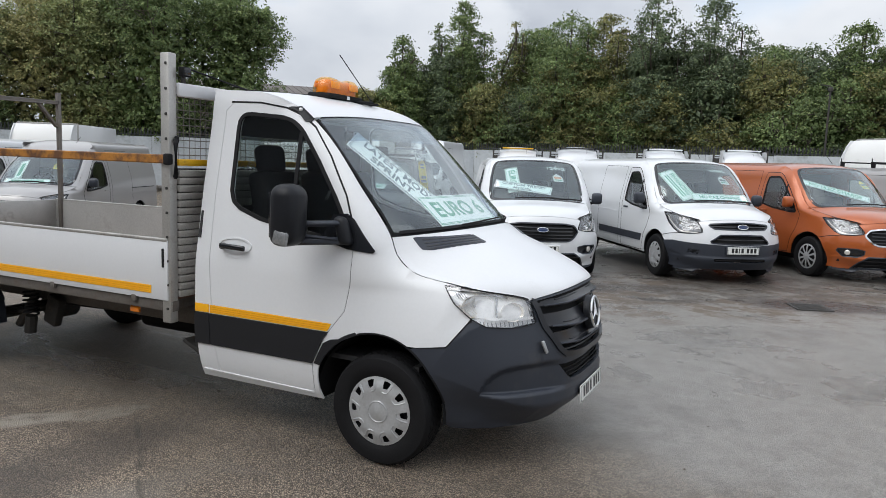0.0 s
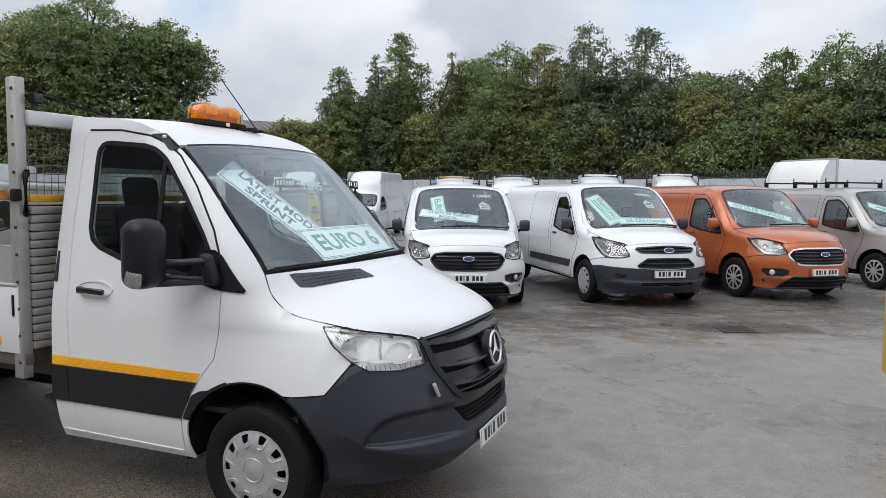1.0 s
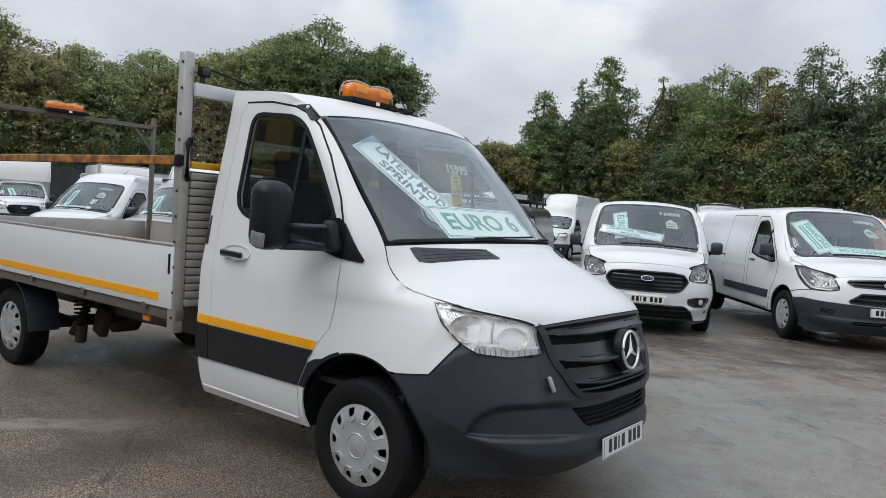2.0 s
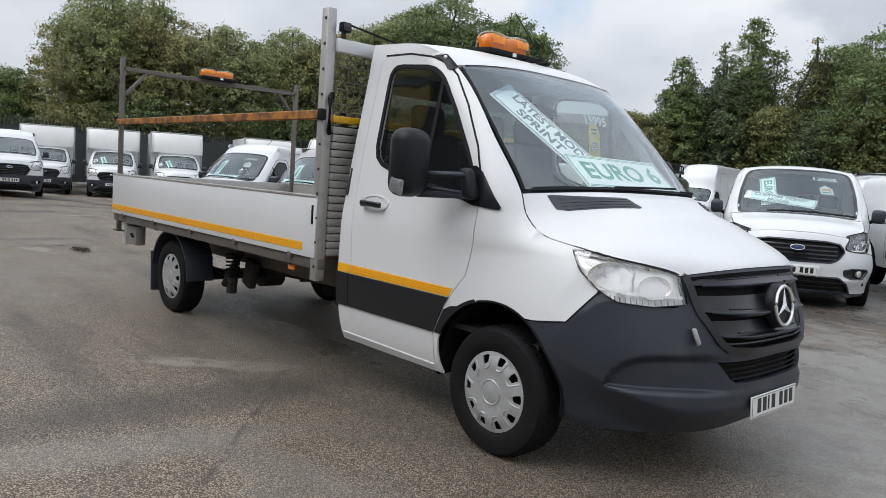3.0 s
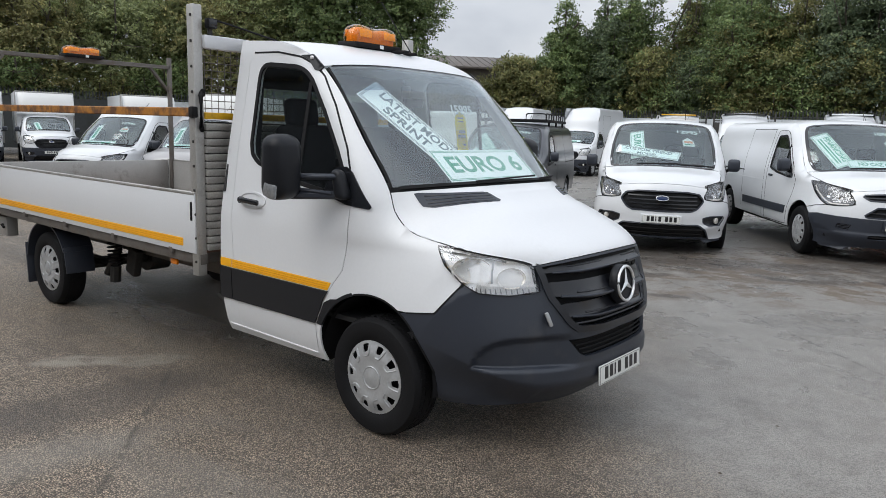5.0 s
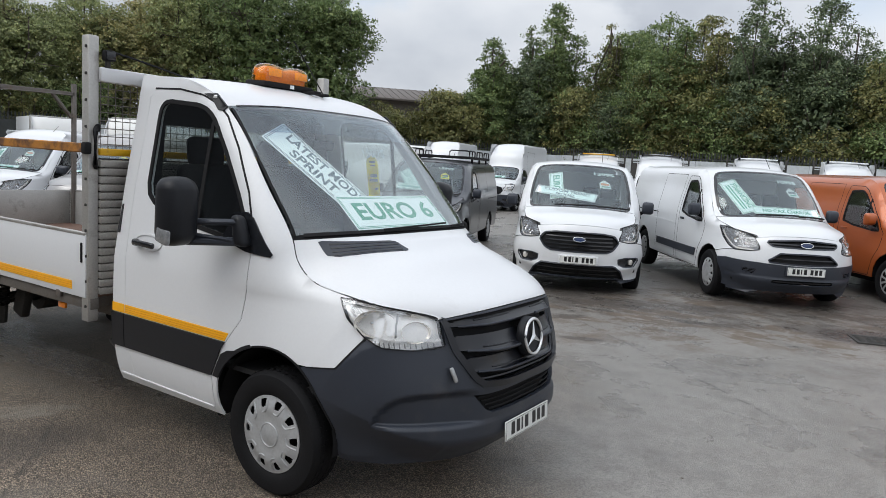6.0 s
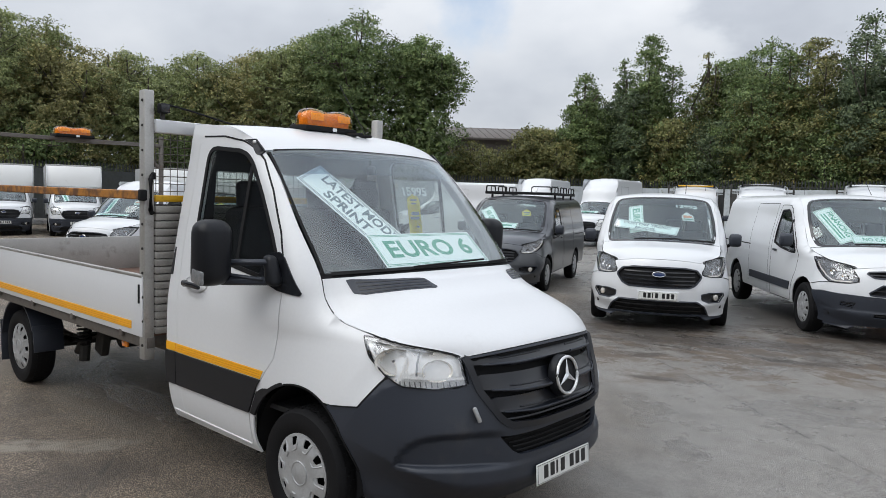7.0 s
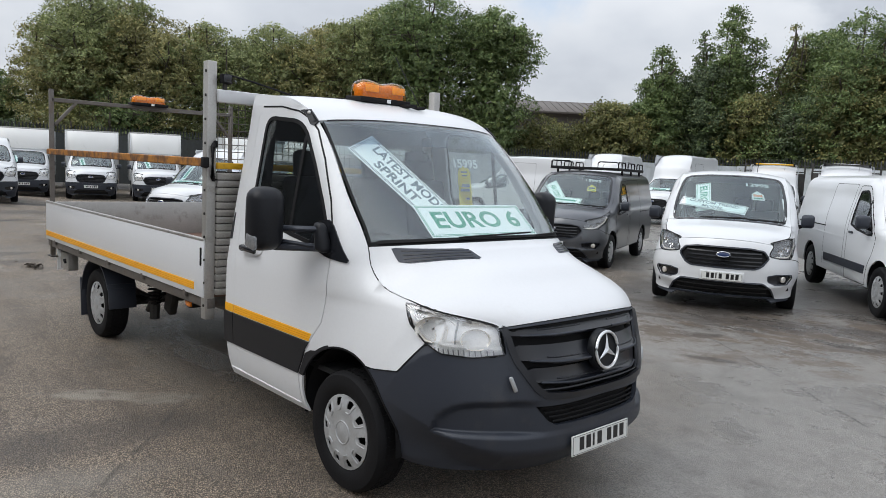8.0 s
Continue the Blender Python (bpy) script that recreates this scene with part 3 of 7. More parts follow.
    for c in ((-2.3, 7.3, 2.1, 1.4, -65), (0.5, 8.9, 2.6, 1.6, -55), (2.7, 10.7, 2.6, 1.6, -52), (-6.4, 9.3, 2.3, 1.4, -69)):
        van_shade = op("MAXIMUM", van_shade, spot(*c, 0.35, 0.5))
    col = mixc(op("MULTIPLY", van_shade, 0.62), col, (0.052, 0.045, 0.040))
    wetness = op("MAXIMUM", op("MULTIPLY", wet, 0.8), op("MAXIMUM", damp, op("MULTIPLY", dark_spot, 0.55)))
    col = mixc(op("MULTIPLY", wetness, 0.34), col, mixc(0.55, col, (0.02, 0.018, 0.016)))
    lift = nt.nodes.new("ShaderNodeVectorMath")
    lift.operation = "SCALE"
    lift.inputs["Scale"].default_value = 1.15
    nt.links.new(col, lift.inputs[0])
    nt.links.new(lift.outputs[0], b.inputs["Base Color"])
    rough = op("ADD", op("MULTIPLY", op("SUBTRACT", 1.0, wetness), 0.20), op("ADD", op("MULTIPLY", coarse, 0.20), 0.17))
    rough = op("ADD", rough, op("MULTIPLY", mud_mask, 0.35))
    rough = op("SUBTRACT", rough, op("MULTIPLY", op("MULTIPLY", apron, ramp(ridges, 0.44, 0.56)), 0.10))
    rough = op("SUBTRACT", rough, op("MULTIPLY", op("MULTIPLY", bed_shade_wet, ramp(tracks, 0.42, 0.50)), 0.16))
    nt.links.new(op("ADD", rough, op("MULTIPLY", op("SUBTRACT", fine, 0.5), 0.12)), b.inputs["Roughness"])
    b.inputs["Specular IOR Level"].default_value = 0.5
    hgt = op("ADD", op("MULTIPLY", pebble, op("ADD", op("MULTIPLY", coarse, 1.6), 0.25)), op("MULTIPLY", fine, op("ADD", op("MULTIPLY", coarse, 0.9), 0.55)))
    hgt = op("ADD", hgt, op("ADD", op("MULTIPLY", mid, 1.5), op("ADD", op("MULTIPLY", patch, 0.9), op("MULTIPLY", op("MULTIPLY", apron, ridges), 3.0))))
    bp = nt.nodes.new("ShaderNodeBump")
    bp.inputs["Strength"].default_value, bp.inputs["Distance"].default_value = 0.7, 0.008
    nt.links.new(hgt, bp.inputs["Height"])
    nt.links.new(bp.outputs[0], b.inputs["Normal"])
    return m


def build_ground():
    a = np.concatenate([np.linspace(-2500, -70, 8), np.linspace(-60, 40, 101), np.linspace(50, 2500, 8)])
    b = np.concatenate([np.linspace(-2500, -40, 8), np.linspace(-30, 60, 91), np.linspace(70, 2500, 8)])
    X, Y = np.meshgrid(a, b, indexing="ij")
    verts = np.stack([X, Y, gz(X, Y)], axis=-1).reshape(-1, 3)
    n = len(b)
    faces = [(i * n + j, (i + 1) * n + j, (i + 1) * n + j + 1, i * n + j + 1) for i in range(len(a) - 1) for j in range(n - 1)]
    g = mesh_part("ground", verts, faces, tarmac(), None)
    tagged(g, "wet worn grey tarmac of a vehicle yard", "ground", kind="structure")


build_ground()


# ---- vehicles ----
class Body:
    """The skin of a van: a corner line up the front, rounded sides behind it, bulged front, bonnet, screen and roof between."""

    def __init__(self, rows, width, round_, p=2.5, at_rows=None):
        r = np.array(rows, float)
        k = np.arange(len(r)) if at_rows is None else np.array(at_rows, float)
        self.xc, self.yc, self.zc, self.bx, self.bz = (pchip(k, r[:, i]) for i in range(5))
        up = r[: len(r) - 2]
        self.ex, self.ey = pchip(up[:, 2], up[:, 0]), pchip(up[:, 2], up[:, 1])
        self.w = pchip(*zip(*width))
        self.r = pchip(*zip(*round_))
        self.p, self.n = p, len(r) - 1
        self.tz = pchip(r[:5, 2], k[:5])
        self.k = 0.72
        self.cz = np.linspace(up[0, 2], up[-1, 2], 150)
        self.cx, self.cy = self.ex(self.cz), self.ey(self.cz)

    def side(self, s):
        def fn(x, z):
            x, z = np.asarray(x, float), np.asarray(z, float)
            tx, tz = np.diff(self.cx), np.diff(self.cz)
            qx, qz = x[..., None] - self.cx[:-1], z[..., None] - self.cz[:-1]
            f = np.clip((qx * tx + qz * tz) / (tx * tx + tz * tz), 0, 1)
            d = np.hypot(qx - f * tx, qz - f * tz)
            yc = self.cy[:-1] + f * np.diff(self.cy)
            w, r = self.w(z), self.r(z)
            u = np.clip(1 - d / r[..., None], 0, 1)
            g = (1 - np.sqrt(1 - self.k * u * u)) / (1 - math.sqrt(1 - self.k))
            sink = ((w[..., None] - yc) * g).max(axis=-1)
            sink = np.where(x > self.ex(z), w - self.ey(z), sink)
            return np.stack([x, s * (w - sink), z], axis=-1)

        return fn

    def top(self, t, v):
        """Front, bonnet, screen and roof: t along the row numbers, v from -1 to 1 across."""
        a = 1 - np.abs(np.clip(v, -1, 1)) ** self.p
        return np.stack([self.xc(t) + self.bx(t) * a, v * self.yc(t), self.zc(t) + self.bz(t) * a], axis=-1)

    def front(self, y, z):
        t = self.tz(z)
        return self.top(t, y / self.yc(t))

    def along(self, x, z):
        """Where a place on the side lies along the wrapped front: 1 at the corner, more behind it."""
        return 1 + (float(self.ex(z)) - x) / 0.6

    def wrap(self, relief=None):
        """The front and both its corners as one surface: q from -1 to 1 across the front, past that along the sides."""
        right, left = self.side(-1), self.side(1)

        def fn(q, z):
            q, z = np.asarray(q, float), np.asarray(z, float)
            a = np.abs(q)
            F = self.front(np.clip(q, -1, 1) * self.yc(self.tz(z)), z)
            x = self.ex(z) - np.maximum(a - 1, 0) * 0.6
            P = np.where((a <= 1)[..., None], F, np.where((q < 0)[..., None], right(x, z), left(x, z)))
            if relief:
                way = np.radians(np.interp(a, [0, 0.6, 1, 1.3, 1.7], [0, 12, 30, 60, 86]))
                P = P + relief(a, z)[..., None] * np.stack([np.cos(way), np.sign(q) * np.sin(way), np.zeros_like(a)], axis=-1)
            return P

        return fn

    def edge(self, z0, z1, n, inset=0.0):
        return [(float(self.ex(z)) - inset, float(z)) for z in np.linspace(z0, z1, n)]


def arc(cx, cz, r, a0, a1, n):
    return [(cx + r * math.cos(radians(a)), cz + r * math.sin(radians(a))) for a in np.linspace(a0, a1, n)]


def frame_at(o, xdir, ydir):
    """The pose with its x along xdir and y near ydir."""
    x = Vector(xdir).normalized()
    y = Vector(ydir)
    z = x.cross(y).normalized()
    y = z.cross(x)
    m = Matrix((x, y, z)).transposed().to_4x4()
    m.translation = o
    return m


def wheel(parent, x, s, y, r, style, width=0.22, alloy=False):
    """A tyre and its cover; s is the side, y the outer face."""
    hub = new("wheel")
    hub.parent = parent
    hub.matrix_basis = pose(x, s * y, r, 0, 0, 0 if s > 0 else 180)
    k = r / 0.345
    prof = [(0.20 * k, -width), (0.27 * k, -width), (0.325 * k, -width + 0.01), (0.343 * k, -width + 0.035), (0.345 * k, -width * 0.75), (0.345 * k, -0.05),
            (0.341 * k, -0.03), (0.325 * k, -0.006), (0.29 * k, 0.0), (0.25 * k, -0.004), (0.222 * k, -0.014), (0.205 * k, -0.03)]
    mesh_part("tyre", *lathe(prof, 44, lambda p: p), TYRE, hub)
    grooves = bmesh.new()
    for row, off in ((-0.055, 0), (-0.085, 0.5), (-0.135, 0), (-0.165, 0.5)):
        for i in range(44):
            a = 2 * math.pi * (i + off) / 44
            rot = Euler((0, -a, 0)).to_matrix().to_4x4()
            rbox(grooves, (0.008, 0.024, 0.030), Vector((0.3435 * k * math.cos(a), row, 0.3435 * k * math.sin(a))), 0, rot)
    tagged(part("tread", grooves, TYRE, hub, smooth=False), kind="stuff")
    R = 0.215 * k
    mesh_part("rim", *lathe([(0.205 * k, -0.03), (0.16 * k, -0.05), (0.0, -0.05)], 30, lambda p: p), MATT_BLACK, hub)
    holes = []
    n = 10
    for i in range(n):
        a = 2 * math.pi * i / n
        if style == "cover":
            pts = [(0.70, -0.095), (0.80, -0.135), (0.915, -0.14), (0.93, 0.0), (0.915, 0.105), (0.74, 0.085)]
        else:
            pts = [(0.32, -0.13), (0.88, -0.22), (0.90, 0.0), (0.88, 0.22), (0.32, 0.13)]
        holes.append([(R * q * math.cos(a + w), R * q * math.sin(a + w)) for q, w in pts])
    cov = dome_disc("wheel_cover", R, holes, SILVER, hub, Matrix.Translation((0, -0.014, 0)), 0.022, "silver wheel cover", 0.035 if style == "cover" else 0.06)
    if style == "cover":
        lift = lambda q: 0.022 * (1 - q * q) + 0.022 * 0.22 * math.cos(q * 9.0) * (q < 0.95)
        for i in range(n):
            a = 2 * math.pi * i / n
            line = [(0.92, 0.19), (0.80, 0.185), (0.66, 0.16), (0.615, 0.10), (0.60, 0.0), (0.60, -0.10)]
            pts = [(R * q * math.cos(a + w), lift(q) + 0.0005, R * q * math.sin(a + w)) for q, w in line]
            part("rib", tube(bmesh.new(), pts, 0.0042 * k, 6), SILVER, cov)
        part("hub_ring", tube(bmesh.new(), [(R * 0.30 * math.cos(w), lift(0.30) + 0.0005, R * 0.30 * math.sin(w)) for w in np.linspace(0, 2 * math.pi, 25)[:-1]], 0.004 * k, 6, True), SILVER, cov)
    mesh_part("hub_cap", *lathe([(0.052 * k, 0.012), (0.048 * k, 0.018), (0.0, 0.019)], 20, lambda p: p), SILVER, cov)
    return hub


def number_plate(parent, m, bars=True, name="number_plate"):
    p = slab(name, 0.52, 0.111, 0.008, PLATE_WHITE, parent, m, "white number plate with dark bars")
    for x in (-0.175, -0.115, -0.07, -0.015, 0.075, 0.135, 0.195):
        part("dark_bar", box((0.040 if x != -0.07 else 0.016, 0.070, 0.001), (x, 0.004, 0.0045), 0), INK, p, smooth=False)
    bm = bmesh.new()
    for dx, dy, w, h in ((0, 0.048, 0.50, 0.002), (0, -0.048, 0.50, 0.002), (-0.25, 0, 0.002, 0.096), (0.25, 0, 0.002, 0.096)):
        rbox(bm, (w, h, 0.001), (dx, dy, 0.0045), 0)
    part("border", bm, INK, p, smooth=False)
    return p


def mirror(parent, at, s, size, mat, arm_to, small=False):
    mi = new("door_mirror")
    mi.parent = parent
    mi.matrix_basis = Matrix.Translation(at)
    w, d, h = size
    bm = bmesh.new()
    rbox(bm, (d, w, h), (0, 0, 0), 0.42 * min(d, w), None, 4)
    for v in bm.verts:
        v.co.x += 0.25 * v.co.z * (0.12 if not small else 0.3) + (0.03 if v.co.x > 0 else 0) * (1 - (2 * v.co.z / h) ** 2)
    part("mirror_shell", bm, mat, mi)
    part("mirror_glass", box((0.004, w * 0.60, h * 0.72), (-d / 2 - 0.001, 0, 0), 0.001), CHROME, mi)
    bm = bmesh.new()
    a = Vector(arm_to) - Vector(at)
    if small:
        beam(bm, (0, -s * w * 0.3, -h * 0.3), a, 0.06, 0.05, 0.02)
        part("mirror_arm", bm, MATT_BLACK, mi)
    else:
        for dz in (0.045, -0.06):
            beam(bm, (0.0, -s * w * 0.3, -0.10 + dz), a + Vector((0, 0, dz)), 0.055, 0.034 if dz > 0 else 0.046, 0.014)
        beam(bm, (0.0, -s * w * 0.3, -0.12), a + Vector((-0.02, s * 0.05, -0.05)), 0.03, 0.02, 0.008)
        foot = bmesh.new()
        rbox(foot, (0.085, 0.075, 0.17), (0, 0, 0), 0.03, None, 3)
        for v in foot.verts:
            v.co.x += -0.30 * v.co.z
            v.co.y *= 1.0 - 0.25 * v.co.z / 0.085
            v.co += a + Vector((0.0, s * 0.005, 0))
        pedestal = part("mirror_pedestal", foot, MIRROR_BLACK, mi)
        part("mirror_arm", bm, PLASTIC, mi)
        bm = box((0.10, 0.034, 0.085), (0.02, s * (w * 0.5 - 0.014), -h * 0.34), 0.014, pose(0, 0, 0, 0, 14, 0))
        part("side_repeater", bm, LAMP_DARK, mi, "clear indicator lens")
    return mi


def twin_dome(length, depth, height, z0):
    """A long lens with two soft humps, rounded ends and a flat foot at z0."""
    prof = pchip([-1, -0.985, -0.93, -0.82, -0.62, -0.40, -0.18, 0, 0.18, 0.40, 0.62, 0.82, 0.93, 0.985, 1], [0.12, 0.42, 0.70, 0.90, 1.0, 0.98, 0.90, 0.86, 0.90, 0.98, 1.0, 0.90, 0.70, 0.42, 0.12])
    us = np.sin(np.linspace(-1, 1, 31) * math.pi / 2)
    bm, rings = bmesh.new(), []
    for u in us:
        k = float(prof(u))
        w = depth / 2 * (1 - 0.75 * abs(u) ** 9)
        ring = [(-w, 0), (-w * 0.97, 0.45), (-w * 0.86, 0.74), (-w * 0.62, 0.93), (-w * 0.25, 1.0), (w * 0.25, 1.0), (w * 0.62, 0.93), (w * 0.86, 0.74), (w * 0.97, 0.45), (w, 0)]
        rings.append([bm.verts.new((x, u * length / 2, z0 + z * k * height)) for x, z in ring])
    for a, b in zip(rings, rings[1:]):
        for q in range(10):
            bm.faces.new((a[q], a[(q + 1) % 10], b[(q + 1) % 10], b[q]))
    bm.faces.new(rings[0])
    bm.faces.new(rings[-1][::-1])
    return bm


def beacon(parent, length, height):
    """An amber light bar: black foot, clear outer lens, inner dome and two bright reflectors."""
    part("base", box((0.19, length, 0.036), (0, 0, 0.018), 0.012), MATT_BLACK, parent)
    lens = part("lens", twin_dome(length * 0.985, 0.18, height, 0.036), AMBER_CLEAR, parent, "clear amber beacon lens")
    lens.visible_shadow = False
    part("inner_dome", twin_dome(length * 0.90, 0.135, height * 0.86, 0.038), AMBER_DARK, parent)
    for y in (-0.26, 0.26):
        for s in (-1, 1):
            part("reflector", box((0.006, length * 0.25, height * 0.42), (s * 0.072, y * length, 0.036 + height * 0.52), 0.002, pose(0, 0, 0, 0, -s * 6, 0)), AMBER_BRIGHT, parent, "bright amber reflector")
    part("maker_sticker", box((0.002, 0.035, 0.024), (0.096, 0.02, 0.018), 0), CARD, parent)


def seats(parent, xs, ys, z0, zt):
    for y in ys:
        st = new("seat")
        st.parent = parent
        st.matrix_basis = Matrix.Translation((xs, y, z0))
        part("cushion", box((0.5, 0.46, 0.16), (0.2, 0, 0.08), 0.05, None, 3), SEAT, st)
        part("backrest", box((0.13, 0.46, zt - z0 - 0.22), (-0.08, 0, (zt - z0) / 2 - 0.05), 0.05, pose(0, 0, 0, 0, -10, 0), 3), SEAT, st)
        part("headrest", box((0.10, 0.27, 0.20), (-0.17, 0, zt - z0 - 0.08), 0.045, pose(0, 0, 0, 0, -8, 0), 3), SEAT, st)


def board(parent, m, w, h, lines, mat=GREEN, label="white sales board with green lettering", name="windscreen_board", curve=0.0):
    """A flat printed board with a double border and lines of lettering: (text, height, y, width)."""
    b = slab(name, w, h, 0.004, CARD, parent, m, label, 0.001)
    bm = bmesh.new()
    for k in (0.012, 0.022):
        for dx, dy, ww, hh in ((0, h / 2 - k, w - 2 * k, 0.004), (0, -h / 2 + k, w - 2 * k, 0.004), (-w / 2 + k, 0, 0.004, h - 2 * k), (w / 2 - k, 0, 0.004, h - 2 * k)):
            rbox(bm, (ww, hh, 0.0012), (dx, dy, 0.0023), 0)
    part("border", bm, mat, b, smooth=False)
    for text, hh, y, ww, *xx in lines:
        if text:
            lettering("lettering", text, hh, mat, b, pose(xx[0] if xx else 0, y, 0.0024), ww, 0.0006)
        else:
            part("lettering_bar", box((ww, hh, 0.001), (0, y, 0.0024), 0), mat, b, smooth=False)
    return b


def screen_pose(body, t, v, roll, back=0.05, dv=0.05, dt=0.05):
    """A pose behind the screen glass at (t, v): x to the viewer's right, y up the glass, turned by roll."""
    f = lambda a, b: Vector([float(q) for q in body.top(np.array([a]), np.array([b]))[0]])
    o, ax, ay = f(t, v), f(t, v + dv) - f(t, v - dv), f(t + dt, v) - f(t - dt, v)
    m = frame_at(o, ax, ay)
    n = m.to_3x3() @ Vector((0, 0, 1))
    m.translation = o - n * back
    return m @ pose(0, 0, 0, 0, 0, roll)


CAB = Body(
    [(0.76, 0.58, 0.28, 0.13, 0), (0.90, 0.60, 0.45, 0.135, 0), (0.90, 0.60, 0.60, 0.135, 0), (0.85, 0.585, 0.92, 0.18, 0), (0.80, 0.60, 1.06, 0.15, 0.045),
     (0.46, 0.84, 1.145, 0.22, 0.105), (0.18, 0.855, 1.19, 0.34, 0.14), (0.03, 0.85, 1.295, 0.33, 0.11), (-0.02, 0.84, 1.40, 0.29, 0.04), (-0.205, 0.845, 1.65, 0.22, 0.02), (-0.655, 0.792, 2.12, 0.14, 0.032),
     (-0.81, 0.790, 2.210, 0.08, 0.038), (-1.05, 0.792, 2.280, 0.03, 0.027), (-1.47, 0.792, 2.308, 0, 0.012)],
    [(0.28, 0.885), (0.335, 0.930), (0.45, 0.968), (0.58, 0.985), (0.8, 0.99), (1.1, 0.985), (1.3, 0.96), (1.6, 0.915), (1.9, 0.862), (2.1, 0.828), (2.22, 0.812), (2.308, 0.792)],
    [(0.28, 0.5), (0.45, 0.62), (0.92, 0.62), (1.06, 0.55), (1.145, 0.38), (1.25, 0.26), (1.40, 0.17), (1.6, 0.12), (2.308, 0.10)],
    p=3.3, at_rows=[0, 1, 2, 3, 4, 5, 5.4, 5.8, 6, 7, 8, 9, 10, 11])
CAB.k = 0.60


def build_truck():
    tk = thing("dropside_truck", pose(0, 0, 0), "white dropside truck with black bumper and amber beacons on wet tarmac", "truck")
    cab = new("cab")
    cab.parent = tk
    tagged(cab, "white cab with black lower mouldings")
    B, near = CAB, (0, 0, 1.0)

    def step(x, a, b):
        u = np.clip((x - a) / (b - a), 0, 1)
        return u * u * (3 - 2 * u)

    def relief(a, z):
        """The lip round the foot of the bumper and the hollow above it at each corner."""
        ends = 1 - step(a, 1.30, 1.56)
        lip = 0.014 * np.interp(a, [0, 0.45, 0.75, 1.0], [0.2, 0.4, 0.8, 1]) * (1 - step(z, 0.500, 0.536)) * step(z, 0.30, 0.44) * ends
        top = np.interp(a, [0.6, 0.9, 1.15, 1.28, 1.38, 1.45, 1.50], [0.705, 0.705, 0.70, 0.685, 0.645, 0.585, 0.50])
        hollow = 0.036 * (1 - step(z, top - 0.05, top)) * step(z, 0.514, 0.532) * step(a, 0.66, 0.95)
        return lip - hollow

    arch = arc(-0.03, 0.365, 0.455, 184, 26, 15)
    door = [(-1.345, 1.15), (-1.30, 0.60), (-1.27, 0.375), (-0.49, 0.375), (-0.49, 0.58), (-0.40, 0.75), (-0.34, 0.83), (-0.26, 0.93), (-0.225, 1.12), (-0.22, 1.32), (-0.235, 1.46),
            (-0.305, 1.63), (-0.46, 1.87), (-0.61, 2.05), (-0.70, 2.115), (-0.84, 2.172), (-1.05, 2.206), (-1.28, 2.212), (-1.34, 2.162), (-1.35, 1.6)]
    pane = [(-1.222, 2.04), (-1.216, 2.092), (-1.198, 2.120), (-1.168, 2.134), (-1.12, 2.138), (-0.86, 2.118), (-0.79, 2.099), (-0.735, 2.068), (-0.69, 2.030), (-0.64, 1.970), (-0.54, 1.845), (-0.38, 1.62), (-0.29, 1.47), (-0.26, 1.36), (-0.40, 1.37), (-0.70, 1.41),
            (-0.95, 1.455), (-1.13, 1.515), (-1.19, 1.56), (-1.215, 1.63)]
    lamp = [(0.365, 1.142)] + [(float(B.ex(z)) - 0.003, float(z)) for z in np.linspace(1.141, 1.05, 8)] + [(0.82, 1.0), (0.842, 0.93), (0.75, 0.912), (0.63, 0.922), (0.54, 0.968), (0.44, 1.05)]
    for s in (-1, 1):
        G = B.side(s)
        gap = [(x + (0.004 if x < -0.8 else -0.004) * -1, z) for x, z in door]
        wing_low = [(-0.434, 0.332), (-0.452, 0.40), (-0.456, 0.47), (-0.448, 0.54)] + arc(-0.03, 0.365, 0.455, 152, 64, 11) + [(0.24, 0.775), (0.43, 0.80), (0.475, 0.86), (0.525, 0.935)]
        lamp_edge = [(0.63, 0.922), (0.54, 0.968), (0.44, 1.05), (0.365, 1.142)]
        outer = [(-1.44, 0.335)] + wing_low + lamp_edge[1:] + B.edge(1.148, 2.205, 26, 0.001) + [(-0.85, 2.219), (-1.05, 2.277), (-1.46, 2.306), (-1.465, 1.6), (-1.47, 1.15), (-1.47, 0.84)]
        shell = panel("side_panel", [outer, gap], G, WHITE, cab, step=(0.055, 0.055), out=near)
        d = panel("door", [door, pane], G, WHITE, cab, "white cab door with black window seal", step=(0.06, 0.055), proud=0.001, th=0.03, out=near)
        ribbon("shut_line", door, G, 0.009, SEAL, d, -0.004, near, closed=True, n=130)
        ribbon("roof_gutter", [(-1.30, 2.219), (-1.05, 2.213), (-0.84, 2.179), (-0.70, 2.124), (-0.61, 2.057), (-0.46, 1.877), (-0.305, 1.637), (-0.235, 1.467), (-0.222, 1.33)], G, 0.011, SEAL, d, 0.003, near, n=70)
        ribbon("window_seal", pane, G, 0.026, SEAL, d, 0.004, near, closed=True, n=120)
        w = panel("window", [pane], G, TINT, d, step=(0.12, 0.12), th=0.004, proud=-0.006, out=near)
        w.visible_shadow = False
        ribbon("window_divider", [(-0.70, 1.41), (-0.70, 2.02)], G, 0.028, SEAL, d, 0.003, near)
        panel("mirror_triangle", [[(-0.46, 1.365), (-0.38, 1.52), (-0.28, 1.53), (-0.23, 1.50), (-0.08, 1.315), (-0.09, 1.30), (-0.26, 1.315)]], G, GLOSS_BLACK, d, th=0.01, proud=0.008, out=near)
        panel("door_moulding", [[(-1.325, 0.575), (-0.485, 0.575), (-0.405, 0.745), (-0.37, 0.79), (-1.33, 0.79)]], G, MOULDING, d, "black side moulding", th=0.014, proud=0.012, out=near)
